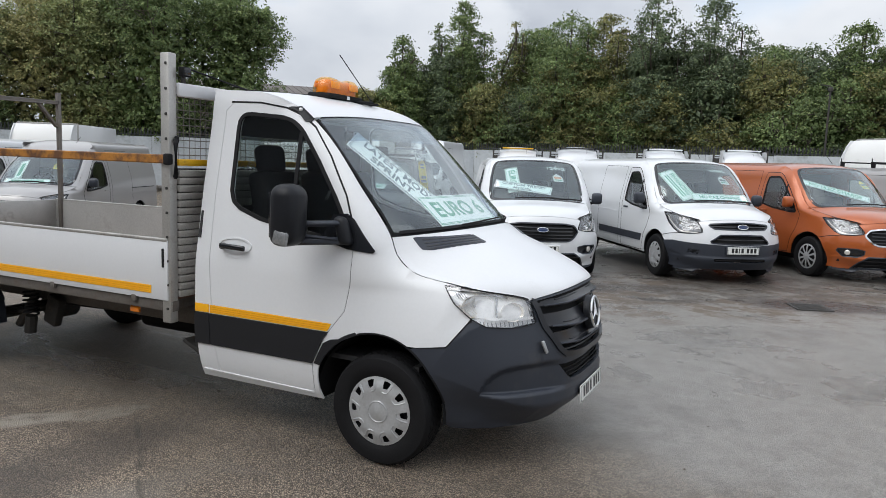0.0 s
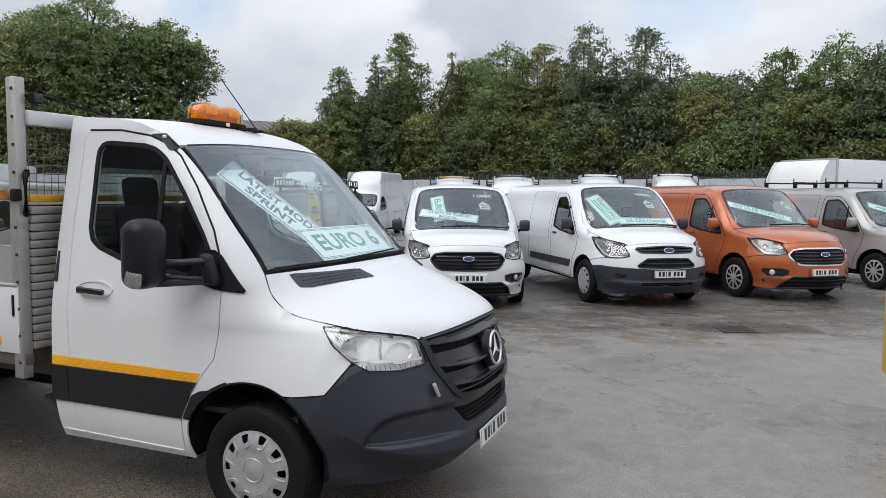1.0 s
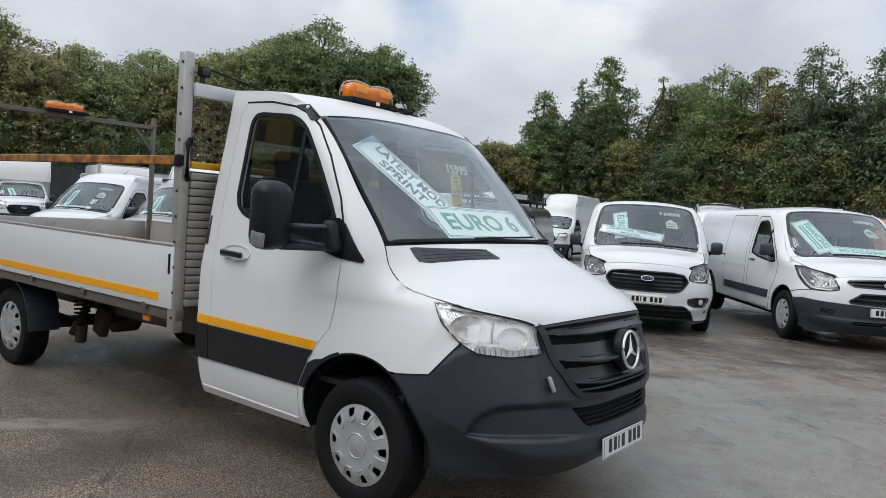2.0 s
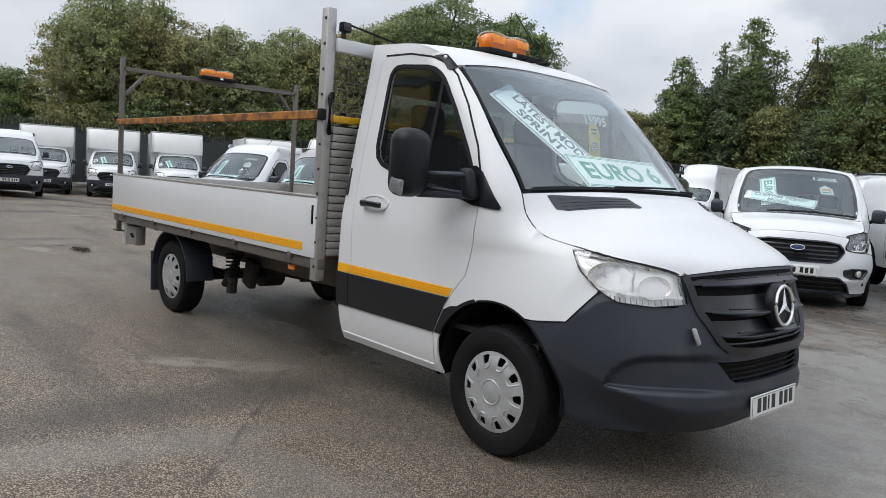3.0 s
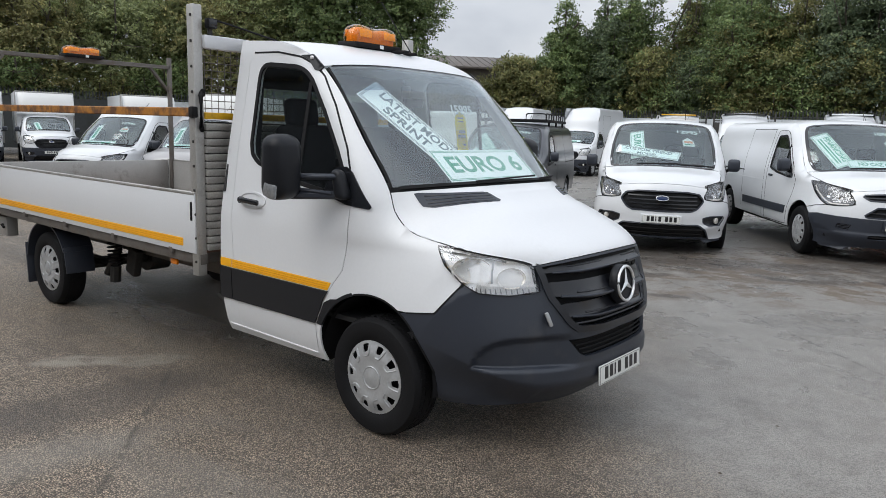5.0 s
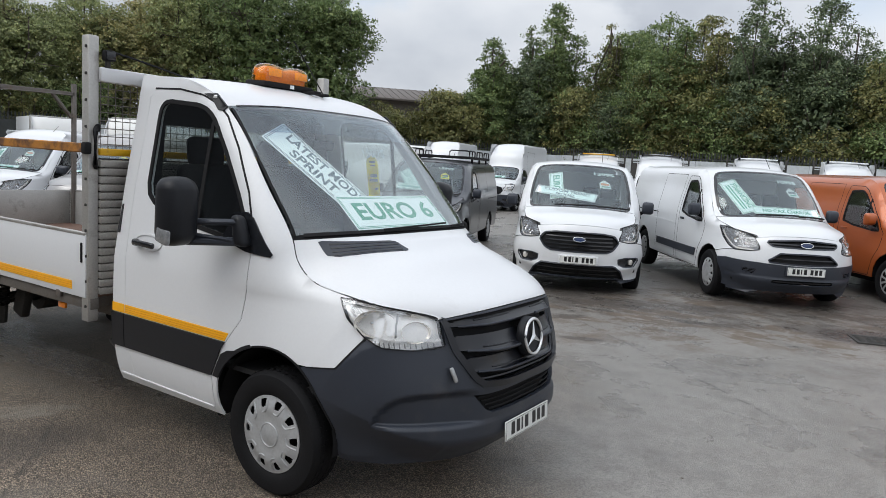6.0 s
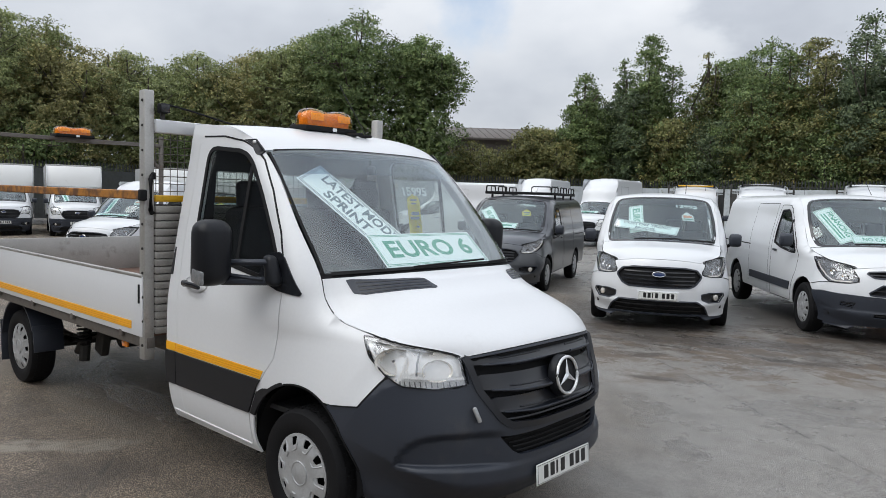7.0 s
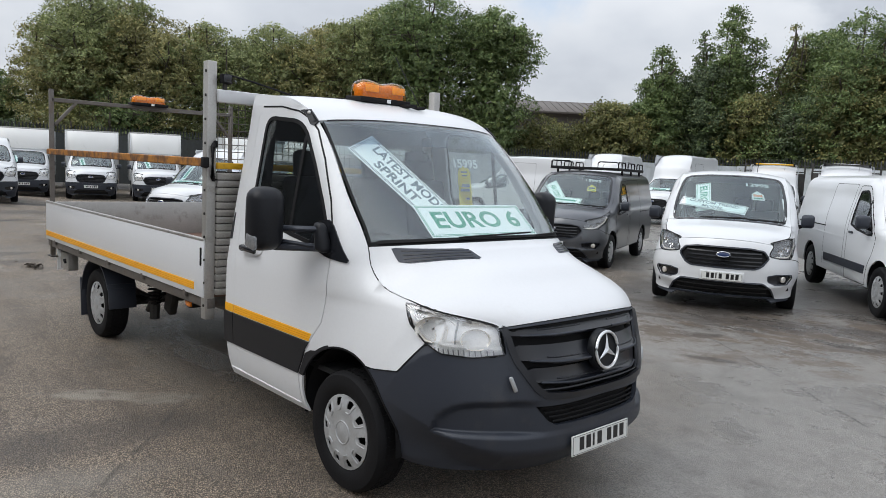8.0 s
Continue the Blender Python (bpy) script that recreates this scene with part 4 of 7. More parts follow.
        panel("reflective_tape", [[(-1.335, 0.795), (-0.375, 0.795), (-0.345, 0.845), (-1.335, 0.85)]], G, TAPE, d, "amber reflective tape", th=0.004, proud=0.004, out=near)
        for zz in (0.808, 0.822, 0.836):
            ribbon("tape_line", [(-1.33, zz), (-0.372, zz)], G, 0.0035, TAPE_DARK, d, 0.0055, near, n=40)
        panel("rear_moulding", [[(-1.465, 0.575), (-1.335, 0.575), (-1.34, 0.79), (-1.468, 0.79)]], G, MOULDING, cab, th=0.014, proud=0.012, out=near)
        panel("reflective_tape", [[(-1.468, 0.795), (-1.345, 0.795), (-1.345, 0.85), (-1.468, 0.85)]], G, TAPE, cab, th=0.004, proud=0.004, out=near)
        ribbon("sill_crease", [(-1.42, 0.385), (-0.50, 0.372)], G, 0.014, WHITE, cab, 0.007, near)
        dish = [(-1.135 + 0.135 * math.cos(a), 1.268 + 0.048 * math.sin(a)) for a in np.linspace(0, 2 * math.pi, 25)[:-1]]
        ribbon("handle_recess", dish, G, 0.012, WHITE, d, 0.006, near, closed=True, n=48)
        hd = part("door_handle", rbox(box((0.21, 0.026, 0.036), (-1.125, s * 1.010, 1.262), 0.012, pose(0, 0, 0, 0, 2, 0), 3), (0.05, 0.03, 0.045), (-1.215, s * 0.998, 1.262), 0.012), GLOSS_BLACK, d)
        panel("arch_trim", [[(-0.475, 0.575), (-0.405, 0.715), (-0.35, 0.745)] + arc(-0.03, 0.365, 0.470, 124, 108, 6) + arc(-0.03, 0.365, 0.450, 106, 153, 10)], G, MOULDING, cab, "black wheel arch trim", step=(0.03, 0.03), th=0.016, proud=0.006, out=near)
        ribbon("arch_lip", arc(-0.03, 0.365, 0.456, 106, 12, 22), G, 0.010, SEAL, cab, 0.004, near, n=40)
        hl = new("headlamp")
        hl.parent = cab
        tagged(hl, "clear headlamp with chrome reflector")
        L = panel("lens", [lamp], G, LENS, hl, step=(0.05, 0.05), th=0.004, proud=0.006, out=near)
        L.visible_shadow = False
        panel("reflector", [lamp], G, LAMP_INNER, hl, step=(0.05, 0.05), th=0.004, proud=-0.03, out=near)
        ribbon("lamp_seal", lamp, G, 0.006, SEAL, hl, 0.004, near, closed=True, n=60)
        for cx, cz, rr, kx in ((0.575, 1.035, 0.080, 1.35), (0.745, 1.0, 0.066, 1.2)):
            c = G(np.array([cx]), np.array([cz]))[0]
            n = Vector((0.75, s * 0.62, 0.1)).normalized()
            rot = n.to_track_quat("Y", "Z").to_matrix().to_4x4()
            mm = Matrix.Translation(Vector(c) - n * 0.030) @ rot @ Matrix.Diagonal((kx, 1, 0.86, 1))
            mesh_part("reflector_bowl", *lathe([(rr, 0.018), (rr * 0.94, 0.004), (rr * 0.80, -0.016), (rr * 0.60, -0.034), (rr * 0.38, -0.046), (0.0, -0.052)], 28, lambda p, mm=mm: mm @ p), LAMP_BOWL, hl)
            mesh_part("bulb_shield", *lathe([(0.016, -0.040), (0.017, -0.014), (0.012, -0.006), (0.0, -0.004)], 14, lambda p, mm=mm: mm @ p), CHROME, hl)
            mesh_part("bulb_seat", *lathe([(0.026, -0.044), (0.024, -0.038), (0.017, -0.038)], 16, lambda p, mm=mm: mm @ p), LAMP_DARK, hl)
        for q in range(15):
            ribbon("lens_flute", [(0.535 + q * 0.0195, 0.966 - min(q, 5) * 0.0035), (0.541 + q * 0.0195, 0.938 - min(q, 5) * 0.0035)], G, 0.006, LAMP_DARK, hl, -0.006, near, n=4)
        for q in range(4):
            ribbon("reflector_facet", [(0.43 + q * 0.018, 1.118 - q * 0.004), (0.46 + q * 0.02, 1.085 - q * 0.004)], G, 0.006, LAMP_DARK, hl, -0.026, near, n=6)
        ribbon("lamp_divider", [(0.655, 1.082), (0.662, 1.03), (0.675, 0.975)], G, 0.010, LAMP_DARK, hl, -0.016, near, n=10)
        ribbon("lamp_trim", [(0.41, 1.112), (0.46, 1.062), (0.53, 1.0), (0.64, 0.968), (0.835, 0.962)], G, 0.014, LAMP_INNER, hl, -0.010, near)
        ribbon("lamp_brow", [(0.38, 1.135), (0.50, 1.128), (0.62, 1.108), (0.70, 1.088)], G, 0.014, LAMP_DARK, hl, -0.010, near)
        mirror(cab, (-0.50, s * 1.235, 1.522), s, (0.20, 0.17, 0.37), MIRROR_BLACK, (-0.27, s * 0.985, 1.43))
        card = [(-1.30, 1.15), (-1.27, 0.50), (-0.52, 0.50), (-0.42, 0.75), (-0.28, 0.93), (-0.25, 1.12), (-0.25, 1.34), (-0.40, 1.355), (-0.70, 1.395), (-0.95, 1.44), (-1.14, 1.50), (-1.22, 1.56), (-1.30, 1.60)]
        panel("door_card", [card], G, DASH, d, "dark inner door lining", step=(0.15, 0.12), th=0.01, proud=-0.045, out=near)
        mk = panel("roof_marker", [[(-0.83, 2.182), (-0.735, 2.190), (-0.635, 2.112), (-0.650, 2.086), (-0.690, 2.092), (-0.755, 2.152)]], G, MIRROR_BLACK, cab, "black clearance lamp bracket", step=(0.04, 0.04), th=0.012, proud=0.010, out=near)
        c = G(np.array([-0.735]), np.array([2.165]))[0]
        part("marker_lens", box((0.026, 0.016, 0.022), c + np.array([0.0, s * 0.012, 0.004]), 0.009, None, 3), LAMP_INNER, mk)
        well = bmesh.new()
        rim_arc = arc(-0.03, 0.365, 0.448, -6, 182, 20)
        vs = [(well.verts.new((x, s * 0.935, z)), well.verts.new((x, s * 0.60, z))) for x, z in rim_arc]
        for (a, b), (c, e) in zip(vs, vs[1:]):
            well.faces.new((a, b, e, c))
        well.faces.new([v[1] for v in vs])
        part("wheel_liner", well, MATT_BLACK, cab)
        # small clearance lamp beside the grille
        o = part("clearance_lamp", box((0.02, 0.022, 0.085), (0, 0, 0), 0.008), SILVER, cab)
        o.matrix_basis = pose(0.905, s * 0.585, 0.79, -24 * s, 0, s * 40)
    # front face with grille and intake openings
    grille = [(-0.585, 1.055), (-0.55, 1.075), (0, 1.085), (0.55, 1.075), (0.585, 1.055), (0.55, 0.90), (0.47, 0.765), (0.42, 0.725), (0.25, 0.712), (0, 0.71), (-0.25, 0.712), (-0.42, 0.725), (-0.47, 0.765), (-0.55, 0.90)]
    intake = [(-0.47, 0.665), (0, 0.672), (0.47, 0.665), (0.40, 0.585), (0.35, 0.56), (0, 0.555), (-0.35, 0.56), (-0.40, 0.585)]

    FB = B.wrap(relief)
    on = lambda loop: [(y / float(B.yc(B.tz(z))), z) for y, z in loop]
    half = [(0.5, 0.282), (1.0, 0.285), (B.along(0.60, 0.285), 0.285), (B.along(0.44, 0.29), 0.29), (B.along(0.405, 0.31), 0.31), (B.along(0.415, 0.42), 0.42)]
    half += [(B.along(x, z), z) for x, z in arc(-0.03, 0.365, 0.455, 10, 60, 8) + [(0.24, 0.775), (0.43, 0.80), (0.475, 0.86), (0.525, 0.935), (0.56, 0.955), (0.63, 0.921), (0.75, 0.911), (0.82, 0.915)]]
    half += [(1.0, 0.935), (1.0, 1.0), (1.0, 1.058)] + on([(0.5, 1.078)])
    panel("front_bumper", [[(0, 0.282)] + half + [(0, 1.084)] + [(-q, z) for q, z in half[::-1]], on([(y * 0.985, min(z, 1.05)) for y, z in grille]), on(intake)], FB, PLASTIC, cab, "black plastic front bumper", step=(0.05, 0.0125), th=0.025, out=near, angle=60)
    for s in (-1, 1):
        ribbon("bumper_seam", [(0.245, 0.772), (0.43, 0.80), (0.475, 0.86), (0.53, 0.94), (0.55, 0.962)], B.side(s), 0.007, SEAL, cab, 0.003, near, n=24)
    panel("grille_back", [grille], B.front, MATT_BLACK, cab, step=(0.1, 0.1), th=0.01, proud=-0.07, out=near)
    panel("intake_back", [[(y * 1.12, 0.615 + (z - 0.615) * 1.5) for y, z in intake]], B.front, MATT_BLACK, cab, step=(0.1, 0.05), th=0.01, proud=-0.06, out=near)
    gr = new("grille")
    gr.parent = cab
    tagged(gr, "black three-bar grille with chrome ring badge")
    ribbon("grille_rim", grille, B.front, 0.034, GRILLE, gr, 0.014, near, closed=True, n=120)
    for lo, hi, w in ((1.008, 1.064, 0.555), (0.898, 0.968, 0.53), (0.788, 0.860, 0.475)):
        blade = [(-w, lo), (w, lo), (w + 0.012, hi - 0.01), (w - 0.02, hi), (-w + 0.02, hi), (-w - 0.012, hi - 0.01)]

        def slope(y, z, lo=lo, w=w):
            """Each blade leans forward to its lower edge and dishes behind it."""
            P = B.front(y, z)
            k = np.clip((z - lo) / 0.09, 0, 1)
            e = np.clip((w - np.abs(y)) / 0.20, 0, 1)
            P[..., 0] += (0.002 - 0.058 * np.sqrt(k)) * e - 0.040 * (1 - e)
            return P

        panel("grille_bar", [blade], slope, GRILLE, gr, step=(0.06, 0.012), th=0.02, out=near)
        inner = 0.122 if abs(lo - 0.925) < 0.10 else 0.0
        for sy in (-1, 1):
            P = slope(sy * np.linspace(inner, w - 0.05, 18), np.full(18, lo))
            part("bar_edge", tube(bmesh.new(), [Vector(p) for p in P], 0.0065, 8), PLASTIC, gr)
            P = slope(sy * np.linspace(max(inner, 0.02), w - 0.14, 14), np.full(14, lo + 0.018))
            part("bar_ridge", tube(bmesh.new(), [Vector(p) + Vector((0.001, 0, 0)) for p in P], 0.004, 6), GRILLE, gr)
    for z0, w in ((0.752, 0.43),):
        P = B.front(np.linspace(-w, w, 25), np.full(25, z0))
        part("bar_edge", tube(bmesh.new(), [Vector(p) - Vector((0.012, 0, 0)) for p in P], 0.006, 6), GRILLE, gr)
    for z0, w in ((0.578, 0.36), (0.600, 0.38), (0.622, 0.40), (0.644, 0.42)):
        P = B.front(np.linspace(-w, w, 21), np.full(21, z0))
        part("intake_bar", tube(bmesh.new(), [Vector(p) - Vector((0.045 - (0.66 - z0) * 0.35, 0, 0)) for p in P], 0.005, 6), MATT_BLACK, gr)
    badge = new("badge")
    badge.parent = gr
    badge.matrix_basis = pose(1.052, 0, 0.925, 0, -8, 0)
    mesh_part("badge_back", *lathe([(0.114, -0.05), (0.110, -0.020), (0.105, -0.010), (0.0, -0.010)], 32, lambda p: Vector((p.y, p.x, p.z))), MIRROR_BLACK, badge)
    part("ring", tube(bmesh.new(), [(0.0, 0.098 * math.cos(a), 0.098 * math.sin(a)) for a in np.linspace(0, 2 * math.pi, 33)[:-1]], 0.0085, 8, True), BADGE, badge)
    spokes = bmesh.new()
    for a in (90, 210, 330):
        ca, sa = math.cos(radians(a)), math.sin(radians(a))
        base = [Vector((0, -sa * 0.018, ca * 0.018)), Vector((0, sa * 0.018, -ca * 0.018)), Vector((0.012, 0, 0)), Vector((0.002, 0.094 * ca, 0.094 * sa))]
        v = [spokes.verts.new(p) for p in base]
        for f in ((0, 2, 3), (2, 1, 3), (0, 3, 1), (0, 1, 2)):
            spokes.faces.new([v[i] for i in f])
    part("spoke", spokes, BADGE, badge, smooth=False)
    number_plate(cab, pose(1.052, 0, 0.432, 90, 0, 90) @ pose(0, 0, 0, -4, 0, 0))
    # bonnet, scuttle, screen, roof
    panel("bonnet", [[(4.03, -1), (4.03, 1), (5.99, 1), (5.99, -1)]], B.top, WHITE, cab, "smooth white bonnet", step=(0.08, 0.08), th=0.02, out=near)
    for s in (-1, 1):
        ribbon("bonnet_shut_line", [(4.06, s * 0.995), (4.6, s * 0.997), (5, s), (6, s)], B.top, 0.006, SEAL, cab, 0.001, near, n=40)
        vent = [(5.955, s * 0.895), (5.96, s * 0.87), (5.86, s * 0.48), (5.80, s * 0.44), (5.64, s * 0.41), (5.62, s * 0.43), (5.73, s * 0.83), (5.78, s * 0.88)]
        v = panel("bonnet_vent", [vent], B.top, PLASTIC, cab, "black slatted bonnet vent", step=(0.05, 0.05), th=0.006, proud=0.003, out=near)
        for k in range(4):
            q = 0.12 + k * 0.25
            a = (5.74 + (5.94 - 5.74) * q, s * 0.85)
            b = (5.635 + (5.85 - 5.635) * q, s * 0.45)
            ribbon("slat", [a, b], B.top, 0.009, GLOSS_BLACK, v, 0.0045, near, n=12)
    panel("scuttle", [[(5.99, -1), (5.99, 1), (6.10, 1), (6.10, -1)]], B.top, MATT_BLACK, cab, step=(0.1, 0.1), th=0.02, proud=-0.01, out=near)
    glass = panel("windscreen", [[(6.06, -0.985), (6.06, 0.985), (7.97, 0.975), (7.97, -0.975)]], B.top, GLASS, cab, "clear windscreen with boards behind it", step=(0.12, 0.1), th=0.005, out=near)
    glass.visible_shadow = False
    rim = [(6.06, -0.985), (6.06, 0.985), (7.98, 0.975), (7.98, -0.975)]
    for a, b in zip(rim, rim[1:] + rim[:1]):
        a, b = ((a[0], a[1] * 0.965), (b[0], b[1] * 0.965)) if a[0] == b[0] else ((min(a[0], 7.93), a[1]), (min(b[0], 7.93), b[1]))
        ribbon("screen_seal", [a, b], B.top, 0.020 if a[0] == b[0] and a[0] < 7 else 0.010 if a[0] == b[0] else 0.014, SEAL, glass, 0.001 if a[0] != b[0] else 0.0005, near, n=40)
    band = panel("shade_band", [[(7.62, -0.965), (7.62, 0.965), (7.92, 0.96), (7.92, -0.96)]], B.top, SHADE_BAND, glass, "grey shade band along the top of the screen", step=(0.1, 0.1), th=0.002, proud=-0.010, out=near)
    band.visible_shadow = False
    panel("roof", [[(7.985, -1), (7.985, 1), (11, 1), (11, -1)]], B.top, WHITE, cab, "white cab roof", step=(0.14, 0.08), th=0.02, out=near)
    wp = bmesh.new()
    for v0, v1, tt in ((-0.45, 0.30, 6.06), (0.35, 0.93, 6.05)):
        P = B.top(np.full(10, tt) + np.linspace(0.0, 0.05, 10), np.linspace(v0, v1, 10))
        tube(wp, [Vector(p) + Vector((0.010, 0, 0.008)) for p in P], 0.006, 5)
    part("wiper", wp, MATT_BLACK, cab)
    back = bmesh.new()
    rbox(back, (0.03, 1.90, 0.90), (-1.455, 0, 0.875), 0.01)
    part("cab_back", back, WHITE, cab)
    rear = [(-0.97, 1.30), (0.97, 1.30), (0.90, 1.65), (0.79, 2.17), (0.60, 2.27), (-0.60, 2.27), (-0.79, 2.17), (-0.90, 1.65)]
    hole = [(-0.68, 1.50), (0.68, 1.50), (0.64, 2.0), (-0.64, 2.0)]
    panel("cab_rear_wall", [rear, hole], lambda u, v: np.stack([np.full_like(u, -1.46), u, v], axis=-1), DASH, cab, step=(0.4, 0.4), th=0.02, out=(0, 0, 1.5))
    g2 = panel("rear_window", [hole], lambda u, v: np.stack([np.full_like(u, -1.455), u, v], axis=-1), TINT, cab, step=(0.6, 0.6), th=0.004, out=(0, 0, 1.5))
    g2.visible_shadow = False
    part("dashboard", rbox(rbox(box((0.42, 1.58, 0.22), (-0.16, 0, 1.25), 0.08, None, 3), (0.3, 1.6, 0.3), (-0.22, 0, 1.08), 0.08), (0.22, 0.4, 0.12), (-0.26, -0.42, 1.36), 0.05), DASH, cab)
    part("steering_wheel", tube(bmesh.new(), [Matrix.Translation((-0.36, -0.42, 1.33)) @ pose(0, 0, 0, 0, -62, 0) @ Vector((0, 0.2 * math.cos(a), 0.2 * math.sin(a))) for a in np.linspace(0, 2 * math.pi, 25)[:-1]], 0.016, 6, True), DASH, cab)
    part("cab_floor", box((1.7, 1.8, 0.03), (-0.62, 0, 0.62), 0), DASH, cab)
    for s in (-1, 1):
        part("pillar_lining", box((0.10, 0.035, 0.62), (-1.38, s * 0.80, 1.80), 0.02, pose(0, 0, 0, s * 11, 0, 0)), LINER, cab)
    part("headlining", box((0.66, 1.28, 0.02), (-1.10, 0, 2.155), 0), LINER, cab)
    seats(cab, -1.10, (-0.45, 0.15, 0.58), 0.98, 1.92)
    # roof beacon and aerial
    bar = new("roof_beacon")
    bar.parent = cab
    bar.matrix_basis = pose(-0.95, -0.10, 2.295, 0, 3, 0)
    beacon(bar, 0.45, 0.118)
    aer = bmesh.new()
    rbox(aer, (0.11, 0.04, 0.02), (-0.79, 0.145, 2.278), 0.008)
    tube(aer, [(-0.78, 0.145, 2.285), (-0.93, 0.152, 2.465), (-1.10, 0.16, 2.665)], 0.004, 5)
    part("aerial", aer, MATT_BLACK, cab)
    bm = bmesh.new()
    rbox(bm, (0.14, 0.06, 0.02), (-0.80, 0.05, 2.285), 0.006)
    tube(bm, [(-0.95, 0.0, 2.32), (-1.2, -0.2, 2.325), (-1.45, -0.5, 2.33), (-1.60, -0.75, 2.41), (-1.62, -0.93, 2.44)], 0.007, 5)
    part("beacon_cable", bm, MATT_BLACK, cab)
    # signs behind the screen
    board(cab, screen_pose(B, 6.67, -0.07, 0, 0.055), 0.92, 0.27, [("EURO 6", 0.135, 0.0, 0.74)], GREEN, "white windscreen board with green lettering")
    board(cab, screen_pose(B, 7.10, -0.42, -61, 0.085), 1.15, 0.25, [("LATEST MODEL", 0.072, 0.050, 0.64, -0.17), ("SPRINT", 0.072, -0.048, 0.36, -0.22)], NAVY, "white windscreen board with grey lettering")
    hang = pose(-0.40, 0.26, 1.895, 90, 0, 90) @ pose(0, 0, 0, -20, 0, 0)
    lettering("price", "15995", 0.062, PALE, cab, hang, 0.23)
    bm = bmesh.new()
    arch = [(-0.062, -0.15), (0.062, -0.15)] + [(0.062 * math.cos(a), 0.075 + 0.062 * math.sin(a)) for a in np.linspace(0, math.pi, 11)]
    bm.faces.new([bm.verts.new((x, y, 0)) for x, y in arch])
    bmesh.ops.solidify(bm, geom=list(bm.faces), thickness=0.003)
    tag = part("price_tag", bm, YELLOW_TAG, cab, "yellow card tag with a rounded top", smooth=False)
    tag.matrix_basis = pose(-0.385, 0.255, 1.745, 90, 0, 90) @ pose(0, 0, 0, -10, 0, 0)
    for w, h, x, y in ((0.06, 0.012, 0, 0.095), (0.05, 0.010, 0, 0.072), (0.075, 0.022, 0.005, 0.0), (0.085, 0.020, 0.0, -0.03), (0.03, 0.014, 0.02, -0.09)):
        part("tag_bar", box((w, h, 0.001), (x, y, 0.0022), 0), NAVY, tag, smooth=False)
    part("inside_mirror", box((0.03, 0.20, 0.065), (-0.62, 0.0, 1.93), 0.02, pose(0, 0, 0, 0, 10, 0), 3), MATT_BLACK, cab)
    # ---- chassis ----
    ch = new("chassis")
    ch.parent = tk
    tagged(ch, "dark steel ladder chassis with running gear")
    bm = bmesh.new()
    for s in (-1, 1):
        rbox(bm, (4.9, 0.07, 0.15), (-3.25, s * 0.42, 0.60), 0.008)
    for x in (-1.8, -2.6, -3.4, -4.33, -5.2):
        rbox(bm, (0.10, 0.84, 0.10), (x, 0, 0.60), 0.01)
    part("ladder_frame", bm, STEEL, ch)
    part("rear_axle", tube(tube(bmesh.new(), [(-4.33, -0.80, 0.345), (-4.33, 0.80, 0.345)], 0.055, 10), [(-4.33, -0.02, 0.345), (-4.33, 0.2, 0.345)], 0.15, 12), DARK_STEEL, ch)
    part("prop_shaft", tube(bmesh.new(), [(-1.2, 0, 0.50), (-4.25, 0, 0.40)], 0.045, 8), DARK_STEEL, ch)
    for s in (-1, 1):
        bm = bmesh.new()
        for k in range(3):
            n = 9
            pts = [(-4.33 + u * (0.72 - 0.12 * k), s * 0.52, 0.50 - 0.028 * k - 0.10 * (1 - (u) ** 2)) for u in np.linspace(-1, 1, n)]
            for a, b in zip(pts, pts[1:]):
                beam(bm, a, b, 0.07, 0.018, 0.002)
        part("leaf_spring", bm, DARK_STEEL, ch)
        coil = [(-3.75 + 0.06 * math.cos(a), s * 0.62 + 0.06 * math.sin(a), 0.42 + 0.035 * a / 6.28) for a in np.linspace(0, 6 * 6.28, 60)]
        part("damper", tube(tube(bmesh.new(), [(-3.95, s * 0.60, 0.30), (-3.72, s * 0.55, 0.66)], 0.035, 8), [(-3.80, s * 0.60, 0.25), (-3.78, s * 0.60, 0.40)], 0.05, 8), DARK_STEEL, ch)
        part("brake_hose", tube(bmesh.new(), coil, 0.009, 5), MATT_BLACK, ch)
        part("spring_hanger", box((0.16, 0.08, 0.26), (-3.58, s * 0.52, 0.46), 0.02, pose(0, 0, 0, 0, 18, 0)), DARK_STEEL, ch)
    part("fuel_tank", box((0.85, 0.62, 0.26), (-2.55, 0.15, 0.46), 0.07, None, 3), MATT_BLACK, ch)
    part("exhaust", tube(bmesh.new(), [(-1.2, 0.35, 0.42), (-2.9, 0.35, 0.40), (-3.7, 0.5, 0.40), (-4.9, 0.5, 0.45)], 0.05, 8), DARK_STEEL, ch)
    part("cab_step_bracket", box((0.22, 0.12, 0.03), (-1.62, -0.80, 0.48), 0.008, pose(0, 0, 0, 0, 24, 0)), DARK_STEEL, ch)
    for s in (-1, 1):
        part("splash_guard", box((0.02, 0.32, 0.50), (-0.50, s * 0.76, 0.56), 0.005), MATT_BLACK, ch)
    part("under_tray", box((1.5, 1.2, 0.04), (-0.1, 0, 0.40), 0.01), MATT_BLACK, ch)
    part("engine_block", box((0.7, 0.6, 0.3), (0.2, 0, 0.50), 0.05), MATT_BLACK, ch)
    part("front_axle_beam", tube(bmesh.new(), [(0, -0.8, 0.345), (0, 0.8, 0.345)], 0.05, 8), DARK_STEEL, ch)
    for s in (-1, 1):
        wheel(tk, 0.0, s, 0.985, 0.345, "cover")
        wheel(tk, -4.33, s, 0.985, 0.345, "cover")
